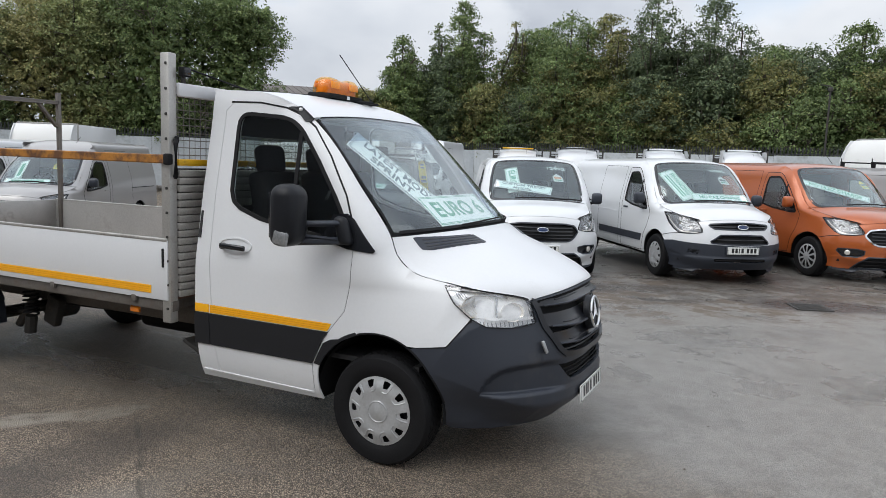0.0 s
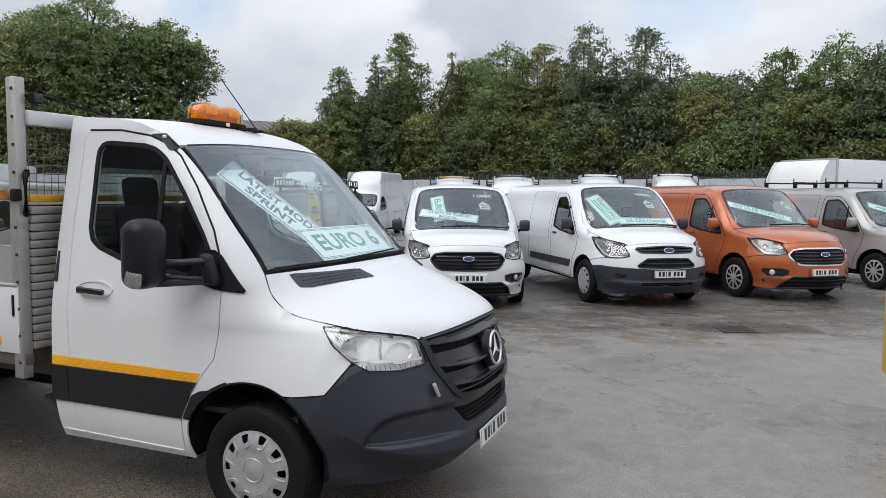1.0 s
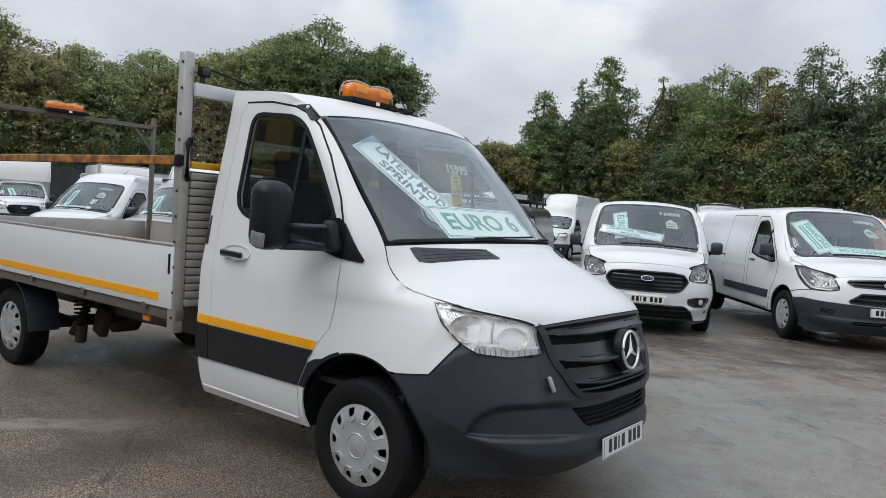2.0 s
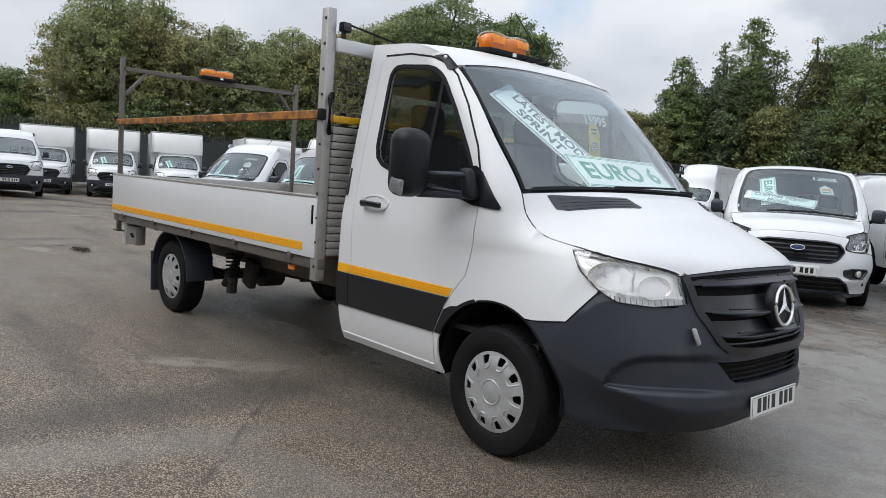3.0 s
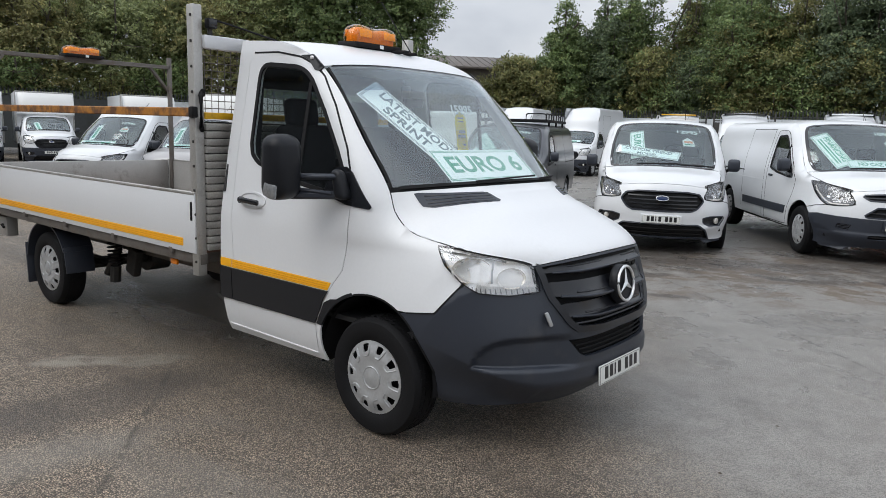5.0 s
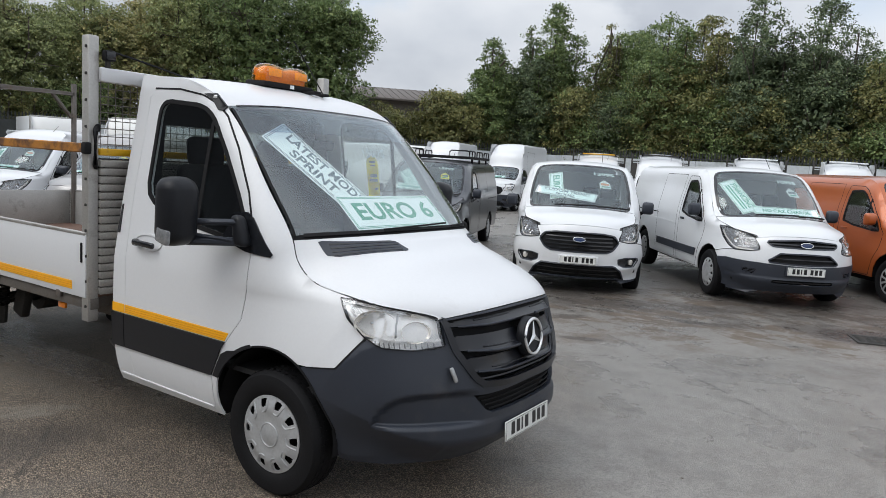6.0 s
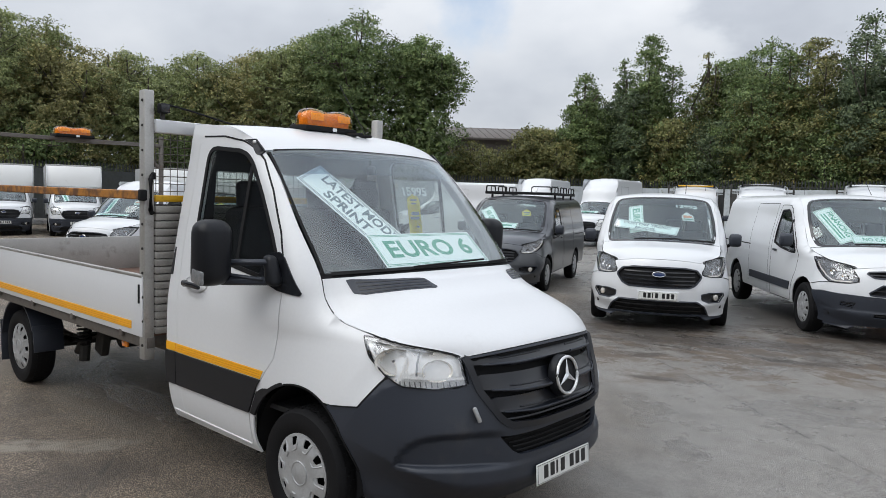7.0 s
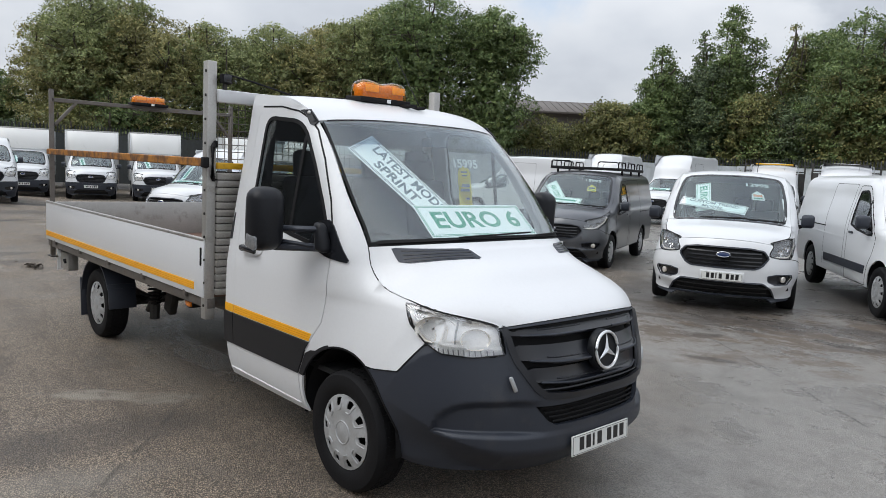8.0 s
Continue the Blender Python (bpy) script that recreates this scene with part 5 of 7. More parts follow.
    # rear mudguards, flaps, lamp
    for s in (-1, 1):
        guard = lambda a, y: np.stack([-4.33 + 0.43 * np.cos(a), y, 0.36 + 0.42 * np.sin(a)], axis=-1)
        lo, hi = (-1.0, -0.73) if s < 0 else (0.73, 1.0)
        panel("mudguard", [[(0.45, lo), (3.0, lo), (3.0, hi), (0.45, hi)]], guard, PLASTIC, tk, "black rear mudguard", step=(0.15, 0.3), th=0.015, proud=0.01, out=(-4.33, s * 0.86, 0.3))
        part("mud_flap", box((0.02, 0.27, 0.40), (-4.78, s * 0.865, 0.34), 0.006, pose(0, 0, 0, 0, -4, 0)), PLASTIC, tk, "black rubber mud flap")
        part("front_flap", box((0.015, 0.26, 0.24), (-3.93, s * 0.865, 0.47), 0.006, pose(0, 0, 0, 0, -10, 0)), PLASTIC, tk)
        part("side_marker", box((0.09, 0.02, 0.045), (-2.0, s * 1.03, 0.748), 0.01), AMBER, tk)
        lampbox = part("tail_lamp", box((0.28, 0.11, 0.20), (-5.42, s * 0.93, 0.635), 0.010), ALU, tk, "grey tail lamp box")
        part("lamp_plate", box((0.022, 0.17, 0.235), (-5.565, s * 0.93, 0.635), 0.006), CARD, lampbox)
        part("tail_lens", box((0.05, 0.13, 0.17), (-5.595, s * 0.93, 0.635), 0.03, None, 3), AMBER, lampbox)
        part("cable_gland", tube(bmesh.new(), [(-5.36, s * 0.985, 0.65), (-5.36, s * 1.0, 0.65), (-5.30, s * 1.005, 0.63)], 0.014, 6), MATT_BLACK, lampbox)
    # ---- load bed ----
    bed = new("load_bed")
    bed.parent = tk
    tagged(bed, "white dropside load bed with aluminium headboard")
    bm = bmesh.new()
    for s in (-1, 1):
        rbox(bm, (4.12, 0.06, 0.075), (-3.66, s * 1.035, 0.815), 0.006)
    for k in range(9):
        rbox(bm, (0.05, 2.05, 0.08), (-1.75 - k * 0.48, 0, 0.80), 0.004)
    part("bed_frame", bm, STEEL, bed)
    part("bed_floor", box((4.08, 2.10, 0.025), (-3.66, 0, 0.868), 0), PLY, bed)
    for s in (-1, 1):
        sd = part("dropside", box((4.085, 0.028, 0.415), (-3.665, s * 1.075, 1.063), 0.006), WHITE if s < 0 else ALU, bed, "white dropside board with amber tape" if s < 0 else "grey aluminium dropside board")
        part("top_rail", box((4.08, 0.034, 0.022), (-3.665, s * 1.075, 1.272), 0.006), ALU, sd)
        part("inner_face", box((4.04, 0.006, 0.39), (-3.665, s * 1.058, 1.063), 0), INNER, sd)
        if s < 0:
            part("reflective_tape", box((3.92, 0.004, 0.055), (-3.735, s * 1.091, 0.925), 0), TAPE, sd, "amber reflective tape")
            for zz in (0.910, 0.925, 0.940):
                part("tape_line", box((3.91, 0.002, 0.0035), (-3.735, s * 1.0935, zz), 0), TAPE_DARK, sd, smooth=False)
        part("latch", box((0.016, 0.012, 0.13), (-1.66, s * 1.092, 1.15), 0.004), MATT_BLACK, sd)
        for k in range(5):
            part("hinge", box((0.05, 0.03, 0.05), (-1.95 - k * 0.86, s * 1.078, 0.845), 0.01), STEEL, sd)
    tb = part("tailboard", box((0.03, 2.10, 0.415), (-5.70, 0, 1.063), 0.006), ALU, bed, "aluminium tailboard")
    # headboard
    hb = new("headboard")
    hb.parent = bed
    tagged(hb, "aluminium headboard with slats and wire mesh")
    for s in (-1, 1):
        part("post", box((0.078, 0.07, 1.82), (-1.642, s * 1.045, 1.61), 0.008), ALU, hb)
        for k in range(11):
            part("bolt", box((0.018, 0.012, 0.018), (-1.628, s * 1.082, 0.80 + k * 0.165), 0.004), DARK_STEEL, hb)
    for k in range(17):
        part("slat", box((0.035, 2.02, 0.045), (-1.60, 0, 0.898 + k * 0.0518), 0.007, pose(0, 0, 0, 0, 9, 0)), SLAT, hb)
    part("backing_sheet", box((0.012, 2.02, 0.90), (-1.635, 0, 1.31), 0), DARK_STEEL, hb)
    part("top_beam", box((0.06, 2.02, 0.09), (-1.61, 0, 2.285), 0.012), WHITE, hb, "white top beam")
    part("mid_beam", box((0.05, 2.02, 0.045), (-1.61, 0, 1.80), 0.006), YELLOW, hb, "yellow cross bar")
    bm = bmesh.new()
    for k in range(40):
        tube(bm, [(-1.605, -1.0 + k * 0.0513, 1.78), (-1.605, -1.0 + k * 0.0513, 2.32)], 0.003, 4)
    for k in range(11):
        tube(bm, [(-1.605, -1.01, 1.80 + k * 0.05), (-1.605, 1.01, 1.80 + k * 0.05)], 0.003, 4)
    part("wire_mesh", bm, STEEL, hb)
    bm = bmesh.new()
    rbox(bm, (0.05, 0.03, 0.05), (-1.61, -1.02, 1.95), 0.01)
    tube(bm, [(-1.60, -1.03, 1.95), (-1.575, -1.05, 1.93), (-1.575, -1.05, 1.72), (-1.60, -1.03, 1.70)], 0.016, 6)
    part("grab_handle", bm, MATT_BLACK, hb)
    lamp = part("work_lamp", box((0.05, 0.075, 0.065), (-1.585, -0.955, 2.405), 0.010), MATT_BLACK, hb, "small black work lamp")
    part("lamp_lens", box((0.004, 0.060, 0.050), (-1.559, -0.955, 2.405), 0.001), GLOSS_BLACK, lamp)
    part("lamp_bracket", box((0.02, 0.03, 0.07), (-1.60, -0.955, 2.345), 0.004), DARK_STEEL, lamp)
    # rear goal post and side rail
    rk = new("rear_rack")
    rk.parent = bed
    tagged(rk, "weathered steel goal post with amber light bar")
    for s in (-1, 1):
        part("post", box((0.045, 0.045, 1.84), (-5.60, s * 1.05, 1.59), 0.005), STEEL, rk)
        part("foot_plate", box((0.16, 0.07, 0.014), (-5.60, s * 1.05, 0.672), 0.003), DARK_STEEL, rk)
        part("brace", beam(bmesh.new(), (-5.60, s * 1.02, 2.12), (-5.60, s * 0.80, 2.38), 0.045, 0.03), STEEL, rk)
    part("cross_beam", beam(beam(bmesh.new(), (-5.60, -1.05, 2.395), (-5.60, 1.05, 2.395), 0.045, 0.042), (-5.57, -0.2, 2.36), (-5.57, 1.0, 2.38), 0.012, 0.012), STEEL, rk)
    lb = new("light_bar")
    lb.parent = rk
    lb.matrix_basis = pose(-5.60, 0.0, 2.412)
    beacon(lb, 0.42, 0.09)
    part("side_rail", beam(bmesh.new(), (-5.60, -1.085, 1.83), (-1.60, -1.085, 1.82), 0.035, 0.06, 0.006), RUST_RAIL, bed, "rust-worn orange side rail")
    part("rail_end", box((0.05, 0.05, 0.075), (-1.60, -1.095, 1.82), 0.012), MATT_BLACK, bed)
    return tk



build_truck()


def mid_van_rows(rear, rise=0.0, nose=0.0):
    """Rows of a mid-size van; rise lifts the roof, nose lifts the bonnet."""
    h, n = rise, nose
    return [(0.74, 0.56, 0.22, 0.12, 0), (0.84, 0.58, 0.40, 0.145, 0), (0.85, 0.58, 0.58, 0.15, 0), (0.80, 0.57, 0.84 + n, 0.16, 0), (0.72, 0.57, 0.96 + n, 0.16, 0.045),
            (0.36, 0.82, 1.055 + n, 0.25, 0.08), (-0.15, 0.85, 1.165 + n, 0.34, 0.055), (-0.52, 0.82, 1.52 + n * 0.5, 0.24, 0.05), (-0.88, 0.755, 1.83 + n * 0.2, 0.16, 0.05),
            (-1.04, 0.74, 1.865 + 0.5 * h, 0.10, 0.06 + 0.02 * h), (-1.45 - h * 0.6, 0.73, 1.885 + h, 0.03, 0.065), (rear, 0.73, 1.88 + h, 0, 0.06)]


MID_VAN_W = [(0.22, 0.91), (0.42, 0.97), (0.75, 0.985), (1.08, 0.98), (1.25, 0.96), (1.55, 0.895), (1.80, 0.83), (1.86, 0.775), (1.885, 0.73)]
MID_VAN_R = [(0.22, 0.5), (0.42, 0.6), (0.84, 0.6), (0.96, 0.5), (1.055, 0.3), (1.165, 0.16), (1.885, 0.12)]


def van(name, m, label, paint, rear=-3.95, wb=2.93, rise=0.0, nose=0.0, bumper=None, style="new", alloy=False, strip=False, boards=(), roof="", price="", tag=None, group="", box_body=None, win=True, mirror_mat=None, trim=None, cab_end=None, bar_mat=None):
    """A parked van: skin, door, glass, lamps, grille, bumper, wheels, mirrors, seats and the boards in its screen."""
    v = thing(name, m, label, "van", group)
    B = Body(mid_van_rows(rear if not box_body else cab_end, rise, nose), [(z + (rise if z > 1.85 else nose * 0.3 if z > 1 else 0), w) for z, w in MID_VAN_W], [(z + (rise if z > 1.85 else 0), r) for z, r in MID_VAN_R])
    near, st, n = (-1, 0, 1.0), (0.06, 0.06) if group == "front row vans" else (0.13, 0.12), nose
    rr = 0.343
    end = rear if not box_body else cab_end
    top = 1.88 + rise
    bump_m = bumper or paint
    low_edge = {"new": [(0.735, 0.775), (0.62, 0.772), (0.50, 0.815), (0.38, 0.895), (0.28, 0.975)],
                "old": [(0.745, 0.765), (0.60, 0.765), (0.46, 0.82), (0.34, 0.90), (0.22, 0.99)],
                "slim": [(0.745, 0.80), (0.60, 0.82), (0.46, 0.875), (0.30, 0.95), (0.16, 1.03)],
                "tall": [(0.755, 0.72), (0.60, 0.73), (0.50, 0.80), (0.44, 0.90)]}[style]
    tip = {"new": (0.21, 1.045), "old": (0.12, 1.075), "slim": (0.04, 1.085), "tall": (0.36, 1.03)}[style]
    inner = {"new": 0.80, "old": 0.79, "slim": 0.82, "tall": 0.75}[style]
    z_tip = min(tip[1], 1.05 if tip[0] > 0.2 else tip[1]) - 0.015
    lamp = [(tip[0], z_tip + n)] + [(float(B.ex(z + n)) - 0.004, z + n) for z in np.linspace(z_tip, 0.985, 5)]
    lamp += [(float(B.ex(z + n)) - dx, z + n) for z, dx in ((0.945, 0.030), (0.89, 0.016), (inner + 0.05, 0.006), (inner, 0.004))] + [(x, z + n) for x, z in low_edge]
    k0 = 11
    pane = [(-1.30, 1.18), (-1.31, 1.56), (-1.28, 1.67), (-1.0, 1.685), (-0.90, 1.63), (-0.66, 1.42), (-0.42, 1.18), (-0.36, 1.08), (-0.50, 1.075), (-1.0, 1.12)]
    pane = [(x, z + n * 0.6) for x, z in pane]
    door = [(-1.40, 0.36), (-0.52, 0.36), (-0.44, 0.62), (-0.33, 0.80), (-0.28, 1.05), (-0.31, 1.10 + n * 0.6), (-0.40, 1.23 + n * 0.6), (-0.64, 1.48 + n * 0.6), (-0.88, 1.70 + n * 0.6), (-1.0, 1.76 + n * 0.6), (-1.36, 1.76 + n * 0.6), (-1.40, 1.6)]
    for s in (-1, 1):
        G = B.side(s)
        arch_f = arc(0, 0.35, 0.42, 183, 30, 9)
        low = [(end, 0.36)]
        if not box_body:
            low += arc(-wb, 0.35, 0.41, 178, 2, 9)
        low += [(-0.425, 0.34)] + arc(0, 0.35, 0.42, 176, 60, 8) + [(0.25, 0.70), (0.42, 0.74)]
        lf = lamp[k0:] + lamp[:1]
        outer = low + lf + B.edge(max(lamp[0][1] + 0.01, float(B.zc(5)) - 0.01), top, 18, 0.001) + [(end, top)]
        panel("side_panel", [outer, pane], G, paint, v, step=st, out=near)
        g = panel("side_window", [pane], G, TINT, v, step=(0.4, 0.3), th=0.004, proud=-0.004, out=near)
        g.visible_shadow = False
        ribbon("window_seal", pane, G, 0.03, SEAL, v, 0.003, near, closed=True, n=60)
        ribbon("door_shut_line", door, G, 0.010, SEAL, v, 0.0008, near, closed=True, n=80)
        ribbon("window_divider", [(-0.72, 1.16 + n * 0.6), (-0.72, 1.56 + n * 0.6)], G, 0.03, SEAL, v, 0.004, near)
        panel("mirror_triangle", [[(-0.62, 1.08 + n * 0.6), (-0.58, 1.30 + n * 0.6), (-0.37, 1.08 + n * 0.6)]], G, GLOSS_BLACK, v, th=0.008, proud=0.005, out=near, step=(0.3, 0.3))
        if not box_body:
            ribbon("sliding_door_line", [(-1.52, 0.40), (-1.52, 1.78 + rise * 0.8), (-2.55, 1.78 + rise * 0.8), (-2.55, 0.45)], G, 0.008, SEAL, v, 0.0008, near)
            ribbon("slide_rail", [(-2.50, 1.08), (end + 0.15, 1.08)], G, 0.018, SEAL, v, 0.001, near)
            ribbon("swage_line", [(-1.56, 0.95), (end + 0.1, 0.97)], G, 0.03, paint, v, 0.006, near)
        if strip:
            panel("side_moulding", [[(-2.45, 0.52), (-0.55, 0.52), (-0.50, 0.64), (-2.45, 0.64)]], G, PLASTIC, v, "black side moulding", th=0.012, proud=0.012, out=near, step=(0.3, 0.2))
        ribbon("bumper_seam", [(0.25, 0.70), (0.42, 0.74)] + [lamp[k0]], G, 0.008, SEAL, v, 0.003, near, n=16)
        hl = new("headlamp")
        hl.parent = v
        L = panel("lens", [lamp], G, LENS_FAR, hl, step=(0.1, 0.1), th=0.004, proud=0.006, out=near)
        L.visible_shadow = False
        panel("lamp_housing", [lamp], G, LAMP_SMOKE if style != "tall" else LAMP_INNER, hl, step=(0.1, 0.1), th=0.004, proud=-0.03, out=near)
        ribbon("lamp_seal", lamp, G, 0.012, SEAL, hl, 0.004, near, closed=True, n=40)
        for cx, cz, q in ((0.70, 0.85 + n, 0.045), (0.55, 0.90 + n, 0.045)):
            c = G(np.array([cx]), np.array([cz]))[0]
            nn = Vector((0.8, s * 0.55, 0.1)).normalized()
            mm = Matrix.Translation(Vector(c) - nn * 0.02) @ nn.to_track_quat("Y", "Z").to_matrix().to_4x4()
            mesh_part("reflector_bowl", *lathe([(q, 0.012), (q * 0.8, -0.005), (q * 0.4, -0.012), (0.0, -0.004)], 16, lambda p, mm=mm: mm @ p), CHROME, hl)
        if style != "tall":
            ribbon("light_strip", [(x + 0.03, z + 0.022) for x, z in lamp[:9:-1]], G, 0.016, LAMP_BOWL, hl, -0.012, near, n=14)
        mirror(v, (-0.46, s * 1.085, 1.25 + n), s, (0.175, 0.11, 0.195), mirror_mat or PLASTIC, (-0.48, s * 0.95, 1.14 + n), True)
        wheel(v, 0.0, s, 0.97, rr, "alloy" if alloy else "cover")
        wheel(v, -wb, s, 0.97, rr, "alloy" if alloy else "cover")
        hdl = part("door_handle", box((0.17, 0.02, 0.035), (-1.22, s * 0.99, 1.06), 0.01), PLASTIC if paint is WHITE_FAR else paint, v)
        for cx in (0.0, -wb):
            well = bmesh.new()
            vs = []
            for a in np.linspace(0, 180, 12):
                x, z = cx + 0.425 * math.cos(radians(a)), 0.35 + 0.425 * math.sin(radians(a))
                vs.append((well.verts.new((x, s * 0.945, z)), well.verts.new((x, s * 0.60, z))))
            for (a, b), (c2, e) in zip(vs, vs[1:]):
                well.faces.new((a, b, e, c2))
            well.faces.new([q[1] for q in vs])
            part("wheel_liner", well, MATT_BLACK, v)
    zf = 0.955 + n

    def relief(a, z):
        lip = 0.018 / (1 + np.exp((z - (0.41 if bumper else 0.43)) / 0.008))
        return lip * np.clip((1.7 - a) / 0.15, 0, 1)

    FB = B.wrap(relief)
    mir = lambda h: h + [(-q, z) for q, z in h[::-1]]
    pocket = []
    if style == "old":
        upper = mir([(0.10, 0.925), (0.84, 0.912), (0.86, 0.895), (0.74, 0.855), (0.10, 0.85)])
        lower = mir([(0.10, 0.775), (0.60, 0.768), (0.84, 0.66), (0.80, 0.635), (0.10, 0.625)])
        low = mir([(0.10, 0.415), (0.72, 0.41), (0.76, 0.36), (0.70, 0.34), (0.10, 0.34)])
        bz, pz = 0.885, 0.535
        pocket = [(1.02, 0.53), (1.20, 0.54), (1.22, 0.47), (1.05, 0.45)]
    else:
        upper = mir([(0.10, 0.885 + n), (0.60, 0.885 + n), (0.88, 0.865 + n), (1.0, 0.78 + n * 0.8), (0.84, 0.66 + n * 0.6), (0.70, 0.625 + n * 0.6), (0.10, 0.62 + n * 0.6)])
        lower = []
        low = mir([(0.10, 0.435), (0.90, 0.435), (1.04, 0.36), (1.13, 0.235), (0.10, 0.232)])
        bz, pz = 0.80 + n, 0.505 + n * 0.3
        pocket = [(0.99, 0.535), (1.10, 0.56), (1.42, 0.555), (1.46, 0.52), (1.32, 0.43), (1.08, 0.425), (1.0, 0.465)]
    holes = [h for h in (upper, lower) if h]
    side_low = [(1.0, 0.225), (B.along(0.55, 0.225), 0.225), (B.along(0.40, 0.24), 0.24)]
    side_arch = [(B.along(x, z), z) for x, z in arc(0, 0.35, 0.42, -8, 40, 6)]
    side_top = [(B.along(x, z), z) for x, z in arc(0, 0.35, 0.42, 47, 56, 2) + [(0.25, 0.70), (0.42, 0.74)] + lamp[k0:9:-1]]
    front_top = [(1.0, inner + n), (1.0, inner + 0.05 + n), (B.along(*lamp[7]), lamp[7][1]), (B.along(*lamp[6]), lamp[6][1]), (1.0, zf)]
    split = [(1.85, 0.625), (1.55, 0.645), (1.2, 0.628), (0.9, 0.618), (0.1, 0.605)] if style == "old" else [(1.85, 0.625), (1.5, 0.62), (1.1, 0.60), (0.1, 0.60)]
    mats = bumper or paint
    if bumper:
        split = [(q, z + n * 0.6) for q, z in split]
        panel("front_face", [mir(split[::-1] + side_top + front_top)] + ([h for h in holes if min(z for _, z in h) > 0.61 + n * 0.6]), FB, paint, v, step=(0.12, 0.05), th=0.02, out=near, angle=55)
        panel("front_bumper", [mir([(0.1, 0.225)] + side_low + side_arch + split), low] + [[(s * q, z) for q, z in pocket][::s] for s in (-1, 1)], FB, bumper, v, "black plastic bumper", step=(0.12, 0.03), th=0.02, proud=0.006, out=near, angle=55)
        ribbon("bumper_ledge", mir([(0.1, 0.60), (0.8, 0.60), (1.2, 0.60), (1.5, 0.61)])[:], FB, 0.02, bumper, v, 0.015, near, n=30) if style == "tall" else None
    else:
        panel("front_bumper", [mir([(0.1, 0.437), (0.905, 0.437), (1.045, 0.362), (1.135, 0.225)] + side_low[1:] + side_arch + side_top + front_top), upper] + [[(s * q, z) for q, z in pocket][::s] for s in (-1, 1)], FB, paint, v, step=(0.1, 0.035), th=0.02, out=near, angle=55)
    for s in (-1, 1):
        loop = [(s * q, z) for q, z in pocket]
        panel("fog_lamp_surround", [loop], FB, GLOSS_BLACK, v, step=(0.08, 0.05), th=0.01, proud=-0.025, out=near)
        ribbon("surround_rim", loop, FB, 0.014, PLASTIC, v, 0.004, near, closed=True, n=40)
        if style == "old":
            for z in (0.475, 0.495, 0.515):
                ribbon("vent_bar", [(s * 1.04, z), (s * 1.2, z + 0.006)], FB, 0.008, PLASTIC, v, -0.008, near, n=5)
        else:
            c = FB(np.array([s * 1.24]), np.array([0.495]))[0]
            nn = Vector((0.72, s * 0.69, 0)).normalized()
            mm = Matrix.Translation(Vector(c) - nn * 0.014) @ nn.to_track_quat("Y", "Z").to_matrix().to_4x4()
            mesh_part("fog_lamp", *lathe([(0.042, -0.01), (0.042, 0.008), (0.034, 0.012), (0.0, 0.014)], 16, lambda p, mm=mm: mm @ p), LAMP_BOWL, v)
    panel("lower_valance", [mir([(0.1, 0.17), (1.0, 0.175), (1.45, 0.20), (1.45, 0.235), (1.0, 0.235), (0.1, 0.235)])], FB, PLASTIC, v, step=(0.15, 0.05), th=0.02, proud=-0.004, out=near)
    gr = new("grille")
    gr.parent = v
    for hole in holes + [low]:
        panel("grille_back", [hole], FB, MATT_BLACK, gr, step=(0.2, 0.1), th=0.008, proud=-0.03, out=near)
        ribbon("grille_rim", hole, FB, 0.026 if trim and hole is upper else 0.02, trim if trim and hole is upper else PLASTIC, gr, 0.006, near, closed=True, n=80)
        z0, z1 = min(z for _, z in hole), max(z for _, z in hole)
        w = 0.96 * sorted(abs(q) for q, _ in hole)[-3]
        rows = max(2, int((z1 - z0) / 0.052))
        for k in range(1, rows):
            z = z0 + (z1 - z0) * k / rows
            ribbon("grille_bar", [(-w, z), (w, z)], FB, 0.018, GLOSS_BLACK, gr, -0.006, near, n=20)
    P = B.front(np.array([0.0]), np.array([bz]))[0]
    bd = new("badge")
    bd.parent = gr
    bd.matrix_basis = Matrix.Translation(P + np.array([0.016, 0, 0])) @ pose(0, 0, 0, 0, -12, 0)
    mesh_part("oval", *lathe([(1.0, -0.02), (1.0, 0.004), (0.9, 0.010), (0.0, 0.012)], 24, lambda p: Vector((p.y, p.x * 0.085, p.z * 0.034))), BLUE_BADGE, bd)
    part("oval_rim", tube(bmesh.new(), [(0.008, 0.085 * math.cos(a), 0.034 * math.sin(a)) for a in np.linspace(0, 2 * math.pi, 25)[:-1]], 0.006, 5, True), CHROME, bd)
    px = float(B.front(np.array([0.0]), np.array([pz]))[0][0])
    part("plate_plinth", box((0.03, 0.56, 0.13), (px + 0.002, 0, pz), 0.006), mats, v)
    number_plate(v, pose(px + 0.024, 0, pz, 90, 0, 90))
    panel("bonnet", [[(4.0, -1), (4.0, 1), (5.98, 1), (5.98, -1)]], B.top, paint, v, step=(0.2, 0.16), th=0.02, out=near)
    panel("scuttle", [[(5.98, -1), (5.98, 1), (6.10, 1), (6.10, -1)]], B.top, MATT_BLACK, v, step=(0.2, 0.16), th=0.02, proud=-0.005, out=near)
    half = [(6.05, 0.5), (6.06, 0.82), (6.14, 0.89), (6.5, 0.925), (7.0, 0.925), (7.6, 0.905), (7.80, 0.87), (7.88, 0.80), (7.91, 0.5)]
    pane_loop = half + [(t, -q) for t, q in half[::-1]]
    panel("screen_surround", [[(6.02, -1), (6.02, 1), (8.0, 1), (8.0, -1)], pane_loop], B.top, paint, v, step=(0.25, 0.16), th=0.02, out=near)
